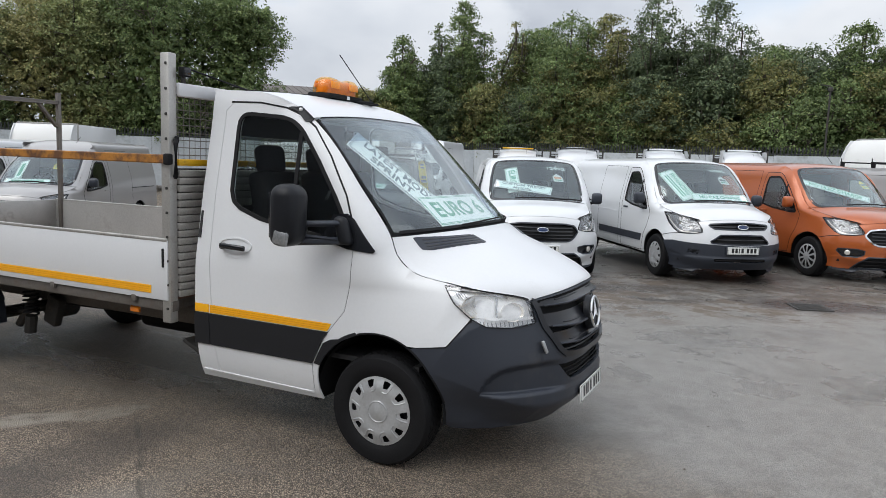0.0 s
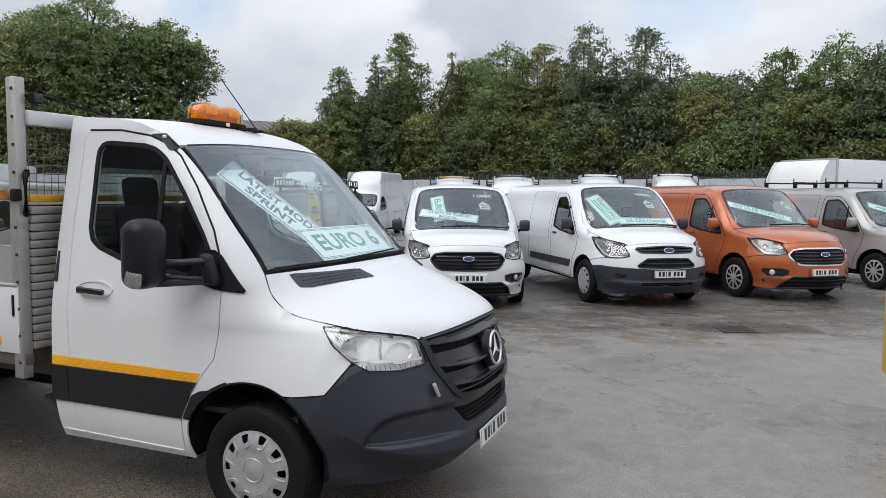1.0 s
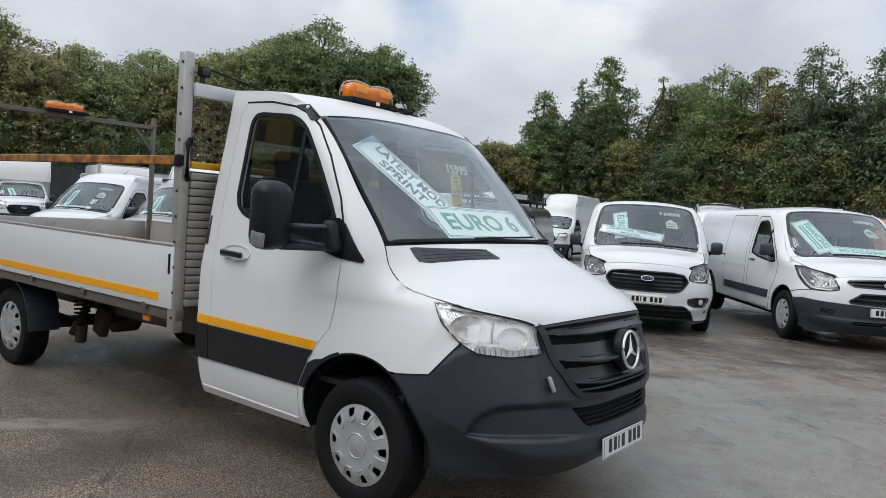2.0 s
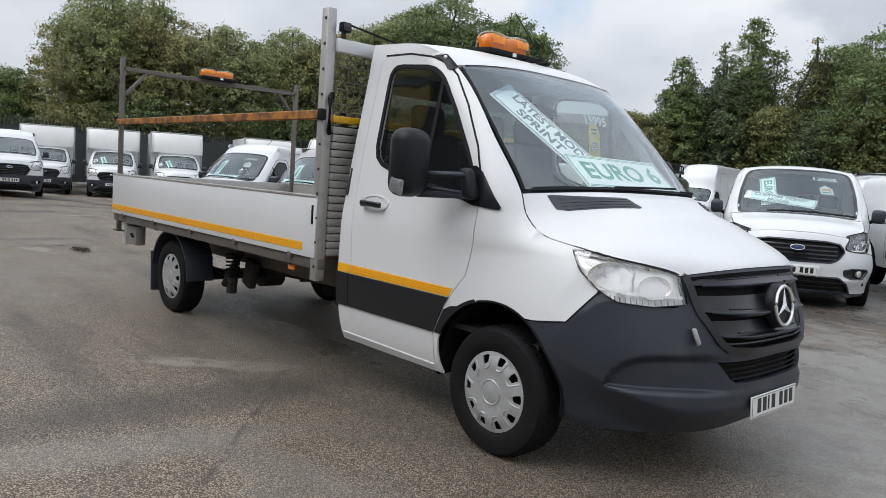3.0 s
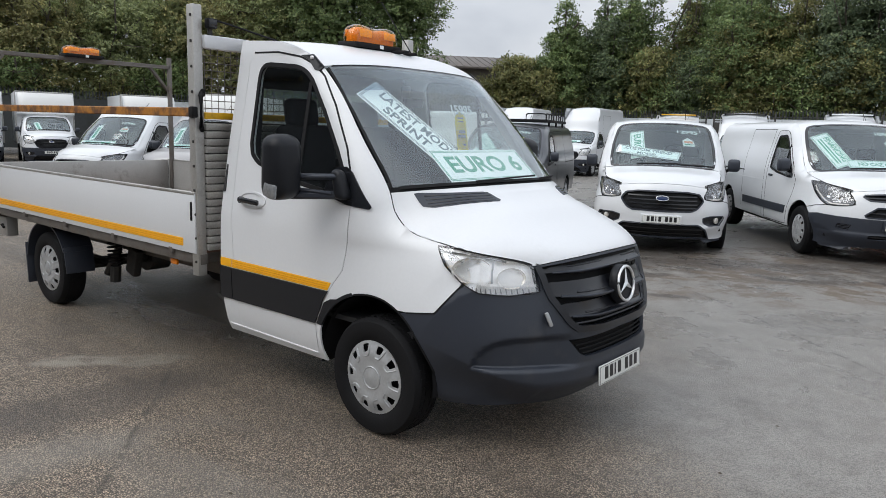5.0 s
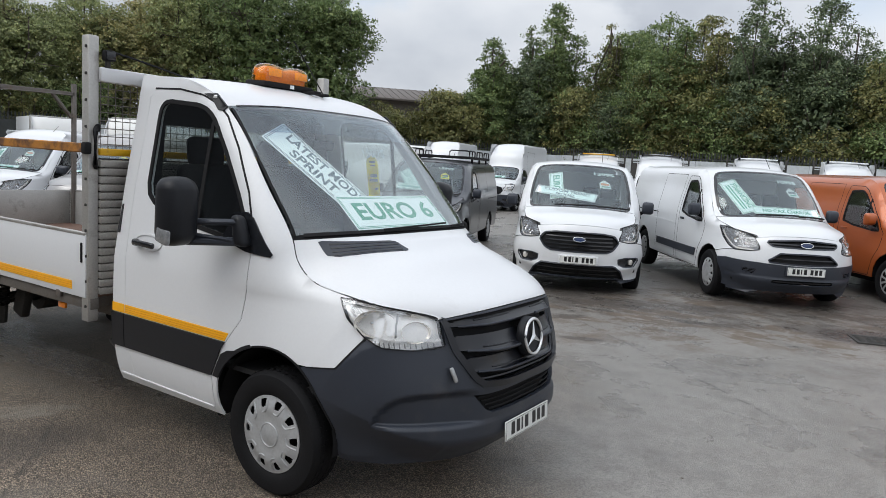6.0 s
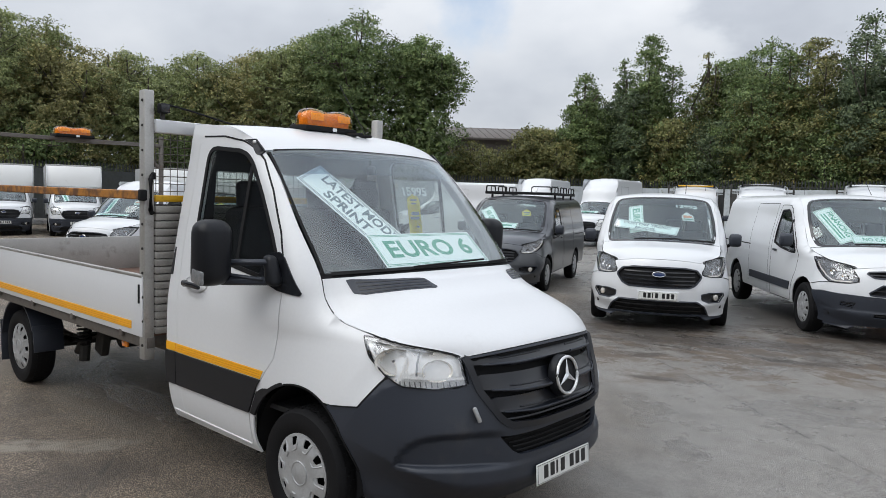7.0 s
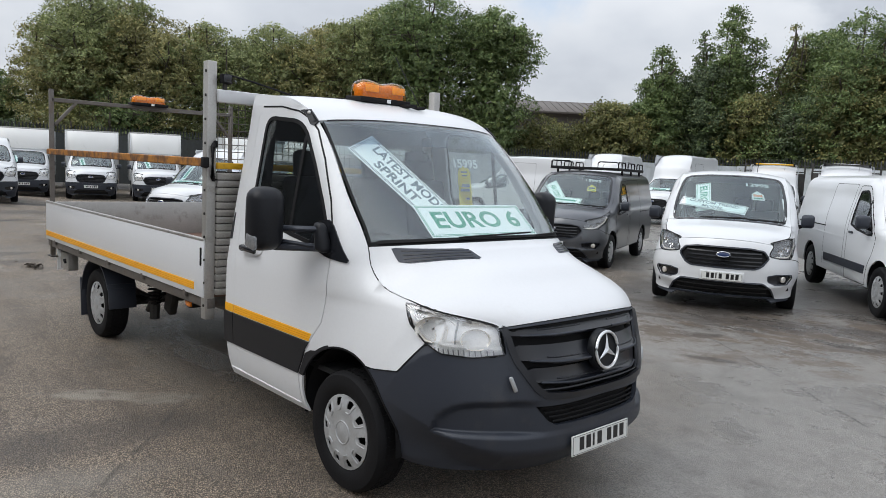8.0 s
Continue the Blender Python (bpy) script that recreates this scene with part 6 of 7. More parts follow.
    gl = panel("windscreen", [pane_loop], B.top, VAN_GLASS, v, step=(0.25, 0.16), th=0.005, out=near)
    gl.visible_shadow = False
    ribbon("screen_seal", pane_loop, B.top, 0.045, GLOSS_BLACK, v, 0.001, near, closed=True, n=90)
    for s in (-1, 1):
        ribbon("bonnet_shut_line", [(4.1, s * 0.997), (5, s), (6, s)], B.top, 0.010, SEAL, v, 0.001, near, n=24)
    panel("roof", [[(7.98, -1), (7.98, 1), (11, 1), (11, -1)]], B.top, paint, v, step=(0.2, 0.16), th=0.02, out=near)
    wp = bmesh.new()
    for v0, v1 in ((-0.45, 0.3), (0.3, 0.9)):
        P = B.top(np.linspace(6.05, 6.10, 8), np.linspace(v0, v1, 8))
        tube(wp, [Vector(p) + Vector((0.02, 0, 0.025)) for p in P], 0.012, 4)
    part("wiper", wp, MATT_BLACK, v)
    part("dashboard", box((0.6, 1.5, 0.25), (-0.32, 0, 1.04 + n), 0.08), DASH, v)
    part("bulkhead", box((0.03, 1.45, 1.2 + rise * 0.5), (-1.62 if not box_body else cab_end + 0.05, 0, 1.15 + rise * 0.3), 0), LINER, v)
    part("floor_pan", box((abs(end) + 0.6, 1.7, 0.05), ((end + 0.6) / 2, 0, 0.36), 0.01), MATT_BLACK, v)
    part("underbody", box((abs(end) - 0.2, 1.05, 0.16), ((end + 0.1) / 2, 0, 0.27), 0.03), MATT_BLACK, v)
    part("rear_valance", box((0.10, 1.6, 0.22), ((end if not box_body else rear) + 0.08, 0, 0.33), 0.03), MATT_BLACK, v)
    seats(v, -1.15, (-0.45, 0.2, 0.5), 0.75 + n, 1.5 + n * 0.8)
    if not box_body:
        panel("rear_door", [[(-0.93, 0.36), (0.93, 0.36), (0.95, 1.1), (0.80, 1.8), (0.68, 1.92 + rise), (-0.68, 1.92 + rise), (-0.80, 1.8), (-0.95, 1.1)]], lambda u, w: np.stack([np.full_like(u, rear), u, w], axis=-1), paint, v, step=(0.5, 0.5), th=0.03, out=(0, 0, 1))
    for k, (t, vv, roll, w, h, lines, mat) in enumerate(boards):
        board(v, screen_pose(B, t, vv, roll, 0.10 - 0.035 * k), w, h, lines, mat)
    if price:
        lettering("price", price, 0.075, PALE, v, screen_pose(B, 7.5, 0.45, 0, 0.02), 0.32)
    if tag:
        bm = bmesh.new()
        bm.faces.new([bm.verts.new((x, y, 0)) for x, y in ((-0.09, -0.10), (0.09, -0.10), (0.09, 0.03), (0.0, 0.11), (-0.09, 0.03))])
        bmesh.ops.solidify(bm, geom=list(bm.faces), thickness=0.003)
        tg = part("price_tag", bm, CARD if tag is ORANGE_TAG else tag, v, "house-shaped card tag", smooth=False)
        tg.matrix_basis = screen_pose(B, 7.12, 0.47, 0, 0.025)
        part("tag_print", box((0.13, 0.05, 0.001), (0, 0.0, 0.003), 0), tag if tag is ORANGE_TAG else NAVY, tg)
        part("tag_bar", box((0.13, 0.02, 0.001), (0, -0.06, 0.003), 0), GREEN, tg)
    if roof == "rack":
        z = 2.0
        rk = new("roof_rack")
        rk.parent = v
        tagged(rk, "black tubular roof rack")
        for s in (-1, 1):
            part("side_rail", box((2.6, 0.05, 0.06), (-2.35, s * 0.74, z), 0.01), MATT_BLACK, rk)
            for x0, x1 in ((-1.08, -1.75), (-2.0, -2.7), (-2.95, -3.6)):
                bm = tube(bmesh.new(), [(x0, s * 0.74, z), (x0, s * 0.74, z + 0.11), (x0 - 0.04, s * 0.74, z + 0.15), (x1 + 0.04, s * 0.74, z + 0.15), (x1, s * 0.74, z + 0.11), (x1, s * 0.74, z)], 0.015, 6)
                tube(bm, [((x0 + x1) / 2, s * 0.74, z), ((x0 + x1) / 2, s * 0.74, z + 0.15)], 0.012, 5)
                part("hoop", bm, MATT_BLACK, rk)
            part("hoop", tube(bmesh.new(), [(-1.06, s * 0.74, z), (-1.06, s * 0.74, z + 0.13), (-1.06, s * 0.70, z + 0.15), (-1.06, s * 0.34, z + 0.15), (-1.06, s * 0.30, z + 0.12), (-1.06, s * 0.30, z)], 0.015, 6), MATT_BLACK, rk)
            for x in (-1.5, -2.4, -3.3):
                part("foot", box((0.06, 0.04, 0.14), (x, s * 0.73, z - 0.06), 0.01), MATT_BLACK, rk)
        part("front_rail", box((0.05, 1.48, 0.06), (-1.06, 0, z), 0.01), MATT_BLACK, rk)
        for x in np.linspace(-1.15, -3.6, 22):
            part("slat", box((0.06, 1.46, 0.02), (x, 0, z), 0.004), MATT_BLACK, rk)
    if roof == "bars":
        for x in (-1.5, -2.4, -3.3):
            bm = bmesh.new()
            rbox(bm, (0.05, 1.5, 0.03), (x, 0, 2.05), 0.01)
            for s in (-1, 1):
                rbox(bm, (0.09, 0.06, 0.12), (x, s * 0.70, 1.99), 0.015)
                tube(bm, [(x, s * 0.74, 2.06), (x, s * 0.74, 2.14)], 0.012, 5)
            part("roof_bar", bm, MATT_BLACK, v)
    part("aerial", tube(bmesh.new(), [(-1.15, 0.35, 1.95 + rise * 0.6), (-1.35, 0.36, 2.11 + rise * 0.6)], 0.005, 4), MATT_BLACK, v)
    if box_body == "luton":
        luton_box(v, cab_end, rear)
    if box_body == "tipper":
        tipper_body(v, cab_end, rear, top, bar_mat or CARD)
    return v


def luton_box(v, x0, rear, w=1.06, low=0.80, high=2.90):
    L = abs(rear - x0)
    bx = new("box_body")
    bx.parent = v
    tagged(bx, "white box body with rounded overcab fairing")
    part("box_panel", box((L, 2 * w, high - low), ((x0 + rear) / 2, 0, (low + high) / 2), 0.03), WHITE_FAR, bx)

    def nose(u, z):
        a = np.abs(u) / w
        k = np.clip((z - 1.9) / (high - 1.9), 0, 1)
        x = x0 + 0.98 * np.sqrt(np.clip(1 - (0.55 * k ** 2.2) - 0.35 * a ** 4, 0.02, 1)) - 0.25
        return np.stack([x, u, z], axis=-1)

    panel("overcab_fairing", [[(-w * 0.97, 2.02), (w * 0.97, 2.02), (w * 0.97, high - 0.04), (-w * 0.97, high - 0.04)]], nose, CREAM, bx, step=(0.16, 0.12), th=0.02, out=(x0 - 1, 0, 2.5))
    for s in (-1, 1):
        panel("fairing_cheek", [[(x0, 1.95), (x0 + 0.60, 2.0), (x0 + 0.68, 2.15), (x0 + 0.60, 2.4), (x0 + 0.44, 2.7), (x0 + 0.3, high - 0.03), (x0, high - 0.03)]], lambda x, z, s=s: np.stack([x, np.full_like(x, s * (w - 0.02)), z], axis=-1), WHITE_FAR, bx, step=(0.3, 0.3), th=0.02, out=(x0, 0, 2.5))
        part("edge_trim", box((0.06, 0.05, high - low), (x0 + 0.01, s * w, (low + high) / 2), 0.01), ALU, bx)
    part("edge_trim", box((0.06, 2 * w, 0.06), (x0 + 0.01, 0, high), 0.01), ALU, bx)
    part("chassis_rails", box((L, 0.9, 0.2), ((x0 + rear) / 2, 0, 0.75), 0.02), MATT_BLACK, v)


def tipper_body(v, x0, rear, top, bar_mat):
    bd = new("tipper_body")
    bd.parent = v
    L = abs(rear - x0) - 0.1
    bm = bmesh.new()
    for s in (-1, 1):
        rbox(bm, (L, 0.04, 0.42), ((x0 - 0.1 + rear) / 2, s * 1.02, 1.10), 0.008)
    rbox(bm, (L, 2.04, 0.06), ((x0 - 0.1 + rear) / 2, 0, 0.90), 0)
    part("tipper_sides", bm, STEEL, bd)
    part("headboard", box((0.05, 2.05, 1.45), (x0 - 0.10, 0, 1.55), 0.01), DARK_STEEL, bd)
    part("light_bar", box((0.16, 1.25, 0.045), (-1.25, 0, top + 0.03), 0.015), bar_mat, bd)
    for s in (-1, 1):
        part("bar_end", box((0.14, 0.06, 0.10), (-1.25, s * 0.65, top + 0.02), 0.01), MATT_BLACK, bd)
        part("headboard_post", box((0.06, 0.06, 0.5), (x0 - 0.10, s * 1.0, 2.35), 0.01), DARK_STEEL, bd)
    part("cross_bar", box((0.04, 2.0, 0.04), (x0 - 0.08, 0, 2.33), 0.01), DARK_STEEL, bd)
    part("chassis_rails", box((L, 0.9, 0.2), ((x0 + rear) / 2, 0, 0.72), 0.02), MATT_BLACK, v)


def at(x, y, heading):
    return pose(x, y, float(gz(x, y)), 0, 0, heading)


def build_vans():
    new_front = dict(style="new")
    van("panel_van", at(-1.71, 6.95, -65), "white panel van with black grille and boards in its windscreen", WHITE_FAR, price="12995", tag=ORANGE_TAG, group="front row vans",
        boards=[(7.12, -0.50, -76, 0.66, 0.22, [("EURO 6", 0.11, 0, 0.52)], GREEN), (6.72, -0.28, -11, 0.98, 0.18, [("CUSTOM TREND", 0.050, 0.036, 0.74), ("MODEL", 0.050, -0.038, 0.32)], NAVY)])
    van("panel_van", at(0.94, 8.12, -55), "long white panel van with black bumper and side moulding", WHITE_FAR, rear=-4.30, wb=3.30, bumper=PLASTIC, style="old", strip=True, price="10995", tag=CARD, group="front row vans",
        boards=[(7.02, -0.56, -66, 0.80, 0.26, [("FINANCING", 0.080, 0.05, 0.60), ("", 0.022, -0.02, 0.6), ("", 0.022, -0.06, 0.6)], GREEN), (6.45, 0.20, 0, 1.05, 0.17, [("NO CAZ CHARGE", 0.065, 0, 0.75)], GREEN)])
    van("panel_van", at(3.19, 9.85, -52), "copper orange panel van with chrome-rimmed grille and alloy wheels", ORANGE_PAINT, alloy=True, mirror_mat=ORANGE_PAINT, trim=CHROME, group="front row vans",
        boards=[(6.95, -0.30, -26, 1.15, 0.15, [("NO ULEZ CHARGE", 0.07, 0, 0.9)], GREEN)], tag=YELLOW_TAG)
    van("panel_van", at(5.67, 12.2, -52), "silver panel van with roof bars and alloy wheels", SILVER_PAINT, alloy=True, mirror_mat=SILVER_PAINT, roof="bars", group="front row vans", boards=[(6.95, -0.30, -30, 0.9, 0.18, [("AIR CON", 0.08, 0, 0.6)], GREEN)])
    van("panel_van", at(-6.0, 8.7, -69), "dark grey panel van with black tubular roof rack", GREY_PAINT, style="slim", roof="rack", price="15995", tag=YELLOW_TAG, group="front row vans",
        boards=[(7.0, -0.52, -48, 0.78, 0.25, [("AIR CON", 0.105, 0, 0.55)], GREEN), (6.50, -0.22, -4, 0.90, 0.17, [("", 0.05, 0, 0.7)], GREEN)])
    van("panel_van", at(-14.25, 4.25, -65), "white high-roof panel van with boards in its windscreen", WHITE_FAR, rise=0.20, price="12995", tag=ORANGE_TAG, group="front row vans",
        boards=[(7.0, -0.55, -70, 0.62, 0.19, [("", 0.09, 0, 0.45)], GREEN), (6.35, -0.1, 0, 0.95, 0.13, [("", 0.05, 0, 0.7)], GREEN)])
    van("panel_van", at(-12.1, 5.15, -65), "silver-white high-roof panel van with boards in its windscreen", SILVER_PAINT, rise=0.20, group="front row vans", tag=YELLOW_TAG,
        boards=[(7.0, -0.55, -70, 0.62, 0.19, [("", 0.09, 0, 0.45)], GREEN), (6.35, -0.1, 0, 0.95, 0.13, [("", 0.05, 0, 0.7)], GREEN)])
    # large vans behind
    big = dict(rise=0.62, nose=0.16, rear=-4.6, wb=3.55, bumper=PLASTIC, style="tall", boards=[(6.6, -0.2, 0, 0.9, 0.2, [("", 0.08, 0, 0.6)], GREEN)])
    big["rise"] = 1.0
    van("tall_van", at(-12.9, 23.9, -80), "tall white van with black bumper, parked by the fence", WHITE_FAR, group="tall vans", **big)
    van("tall_van", at(-19.6, 20.2, 205), "tall white van parked side-on", WHITE_FAR, group="tall vans", **{**big, "rise": 0.68})
    van("tall_van", at(-16.0, 23.6, -72), "tall white van parked side-on", WHITE_FAR, group="tall vans", **big)
    # box vans to the west
    lut = dict(box_body="luton", cab_end=-1.55, rear=-5.2, wb=3.7, nose=0.16, rise=0.10, bumper=PLASTIC, style="tall", group="box vans", boards=[(6.9, -0.45, -70, 0.6, 0.2, [("", 0.08, 0, 0.45)], GREEN)])
    for x, y, h in ((-28.0, 8.7, -18), (-29.8, 6.6, -18), (-31.8, 4.5, -16)):
        van("box_van", at(x, y, h), "white box van with overcab fairing and black bumper", WHITE_FAR, **lut)
    van("tall_van", at(-24.6, 1.7, -10), "white van with black bumper", WHITE_FAR, group="tall vans", rise=0.25, nose=0.16, rear=-4.4, wb=3.5, bumper=PLASTIC, style="tall")
    van("box_van", at(-21.5, 11.5, -60), "white box van with overcab fairing", WHITE_FAR, **lut)
    van("box_van", at(-25.8, 12.0, -18), "white box van with overcab fairing, last of the row", WHITE_FAR, **lut)
    van("box_van", at(3.4, 20.2, 223), "white box van with rounded overcab fairing, side-on", WHITE_FAR, **lut)
    # tippers along the fence
    tip = dict(box_body="tipper", cab_end=-1.55, rear=-4.9, wb=3.5, nose=0.16, rise=0.66, bumper=PLASTIC, style="tall", group="tippers")
    for x, y, mat, word in ((-7.7, 22.2, YELLOW, "yellow"), (-5.0, 21.4, DARK_STEEL, "dark"), (-2.0, 23.0, CARD, "white"), (0.7, 24.2, CARD, "white")):
        van("tipper_truck", at(x, y, -70), f"white tipper truck with {word} cab light bar, by the fence", WHITE_FAR, bar_mat=mat, **tip)


build_vans()


# ---- boundary, trees, distance ----
def fence(points, height=3.05, dark=False):
    """Corrugated sheet wall with a palisade behind, run by run."""
    wall_mat = material("pale_sheet_wall", (0.47, 0.50, 0.52), 0.6, randomise=0.10, vary=0.12, scale=0.8, fine=8, dirt=((0.14, 0.15, 0.11), 1.2, 0.52, 0.6))
    if dark:
        wall_mat = material("dark_sheet_wall", (0.045, 0.05, 0.05), 0.7, randomise=0.15, vary=0.2, scale=0.8, fine=8, dirt=((0.03, 0.035, 0.02), 1.2, 0.5, 0.6))
    pal_mat = material("palisade_steel", (0.075, 0.08, 0.078), 0.6, metal=0.3, vary=0.2, scale=3)
    for (xa, ya), (xb, yb) in zip(points, points[1:]):
        d = Vector((xb - xa, yb - ya, 0))
        L = d.length
        w = thing("boundary_fence", frame_at((xa, ya, 0.12), d, (0, 0, 1)) @ pose(0, 0, 0, 0, 0, 0), "dark sheet fence with palisade above" if dark else "pale corrugated sheet fence with palisade above", "fence", kind="structure")
        count = max(1, round(L / 2.6))
        wide = L / count
        n = 12
        verts, faces = [], []
        for i in range(n + 1):
            off = (0.0, 0.035)[(i // 2) % 2]
            x = 0.006 + i * (wide - 0.012) / n
            for o in (off, off - 0.01):
                verts += [(x, 0.0, o), (x, 2.6, o)]
        for i in range(n):
            a, b = i * 4, i * 4 + 4
            faces += [(a, b, b + 1, a + 1), (a + 2, a + 3, b + 3, b + 2), (a + 1, b + 1, b + 3, a + 3)]
        first = mesh_part("sheet_panel", verts, faces, wall_mat, w, smooth=False)
        rng = random.Random(int(abs(xa) * 10))
        for i in range(1, count):
            o = new("sheet_panel", first.data)
            o.parent = w
            o.matrix_basis = pose(i * wide, rng.uniform(-0.03, 0.03), rng.uniform(-0.008, 0.008))
        bm = bmesh.new()
        x = 0.0
        while x < L:
            vs = [bm.verts.new(p) for p in ((x, 0.3, -0.25), (x + 0.07, 0.3, -0.25), (x + 0.07, height - 0.08, -0.25), (x + 0.035, height, -0.25), (x, height - 0.08, -0.25))]
            bm.faces.new(vs)
            x += 0.16
        bmesh.ops.solidify(bm, geom=list(bm.faces), thickness=0.015)
        pl = part("palisade_pale", bm, pal_mat, w, smooth=False)
        tagged(pl, kind="stuff")
        bm = bmesh.new()
        for y in (0.5, 2.7):
            rbox(bm, (L, 0.05, 0.05), (L / 2, y, -0.28), 0)
        part("palisade_rail", bm, pal_mat, w)


def leaf_material(name, base, warm):
    m = bpy.data.materials.new(name)
    m.use_nodes = True
    nt = m.node_tree
    b = nt.nodes["Principled BSDF"]
    b.inputs["Roughness"].default_value, b.inputs["Specular IOR Level"].default_value = 0.5, 0.35
    geo = nt.nodes.new("ShaderNodeNewGeometry")
    ramp = nt.nodes.new("ShaderNodeValToRGB")
    e = ramp.color_ramp.elements
    e[0].position, e[0].color = 0.0, (*[c * 0.55 for c in base], 1)
    e[1].position, e[1].color = 1.0, (*warm, 1)
    k = ramp.color_ramp.elements.new(0.62)
    k.color = (*base, 1)
    nt.links.new(geo.outputs["Random Per Island"], ramp.inputs[0])
    co = nt.nodes.new("ShaderNodeTexCoord")
    no = nt.nodes.new("ShaderNodeTexNoise")
    no.inputs["Scale"].default_value, no.inputs["Detail"].default_value = 0.55, 3
    nt.links.new(co.outputs["Object"], no.inputs["Vector"])
    rg = nt.nodes.new("ShaderNodeMapRange")
    rg.inputs["From Min"].default_value, rg.inputs["From Max"].default_value = 0.3, 0.7
    rg.inputs["To Min"].default_value, rg.inputs["To Max"].default_value = 0.65, 1.35
    nt.links.new(no.outputs["Fac"], rg.inputs["Value"])
    sc = nt.nodes.new("ShaderNodeVectorMath")
    sc.operation = "SCALE"
    nt.links.new(ramp.outputs[0], sc.inputs[0])
    nt.links.new(rg.outputs[0], sc.inputs["Scale"])
    nt.links.new(sc.outputs[0], b.inputs["Base Color"])
    tl = nt.nodes.new("ShaderNodeBsdfTranslucent")
    nt.links.new(sc.outputs[0], tl.inputs[0])
    mx = nt.nodes.new("ShaderNodeMixShader")
    mx.inputs[0].default_value = 0.22
    nt.links.new(b.outputs[0], mx.inputs[1])
    nt.links.new(tl.outputs[0], mx.inputs[2])
    nt.links.new(mx.outputs[0], nt.nodes["Material Output"].inputs[0])
    return m


LEAVES = [leaf_material("leaf_green", (0.150, 0.215, 0.078), (0.260, 0.310, 0.120)), leaf_material("leaf_dark", (0.112, 0.156, 0.080), (0.205, 0.245, 0.120)),
          leaf_material("leaf_olive", (0.190, 0.205, 0.074), (0.310, 0.265, 0.100)), leaf_material("leaf_pale", (0.245, 0.292, 0.118), (0.400, 0.410, 0.180)),
          leaf_material("leaf_straw", (0.295, 0.290, 0.118), (0.450, 0.390, 0.165))]
BARK = material("bark", (0.09, 0.075, 0.06), 0.9, vary=0.3, scale=5, bump=0.5)
TREE_WORDS = ("dense green broadleaf tree behind the fence", "dark green tree behind the fence", "yellowing olive-green tree behind the fence",
              "dense pale green broadleaf tree behind the fence", "pale yellow-green broadleaf tree behind the fence")


def lobe_width(u, pointed):
    """The half-width of a lobe, as a share of its widest, at the share u of its height."""
    if pointed:
        return (0.45 + 0.55 * min(1, u / 0.25)) * max(0.0, 1 - max(0, u - 0.25) / 0.75) ** 0.62 + 0.03
    return (0.66 + 0.34 * min(1, u / 0.4)) * math.sqrt(max(0.01, 1 - max(0, (u - 0.40) / 0.60) ** 2.2))


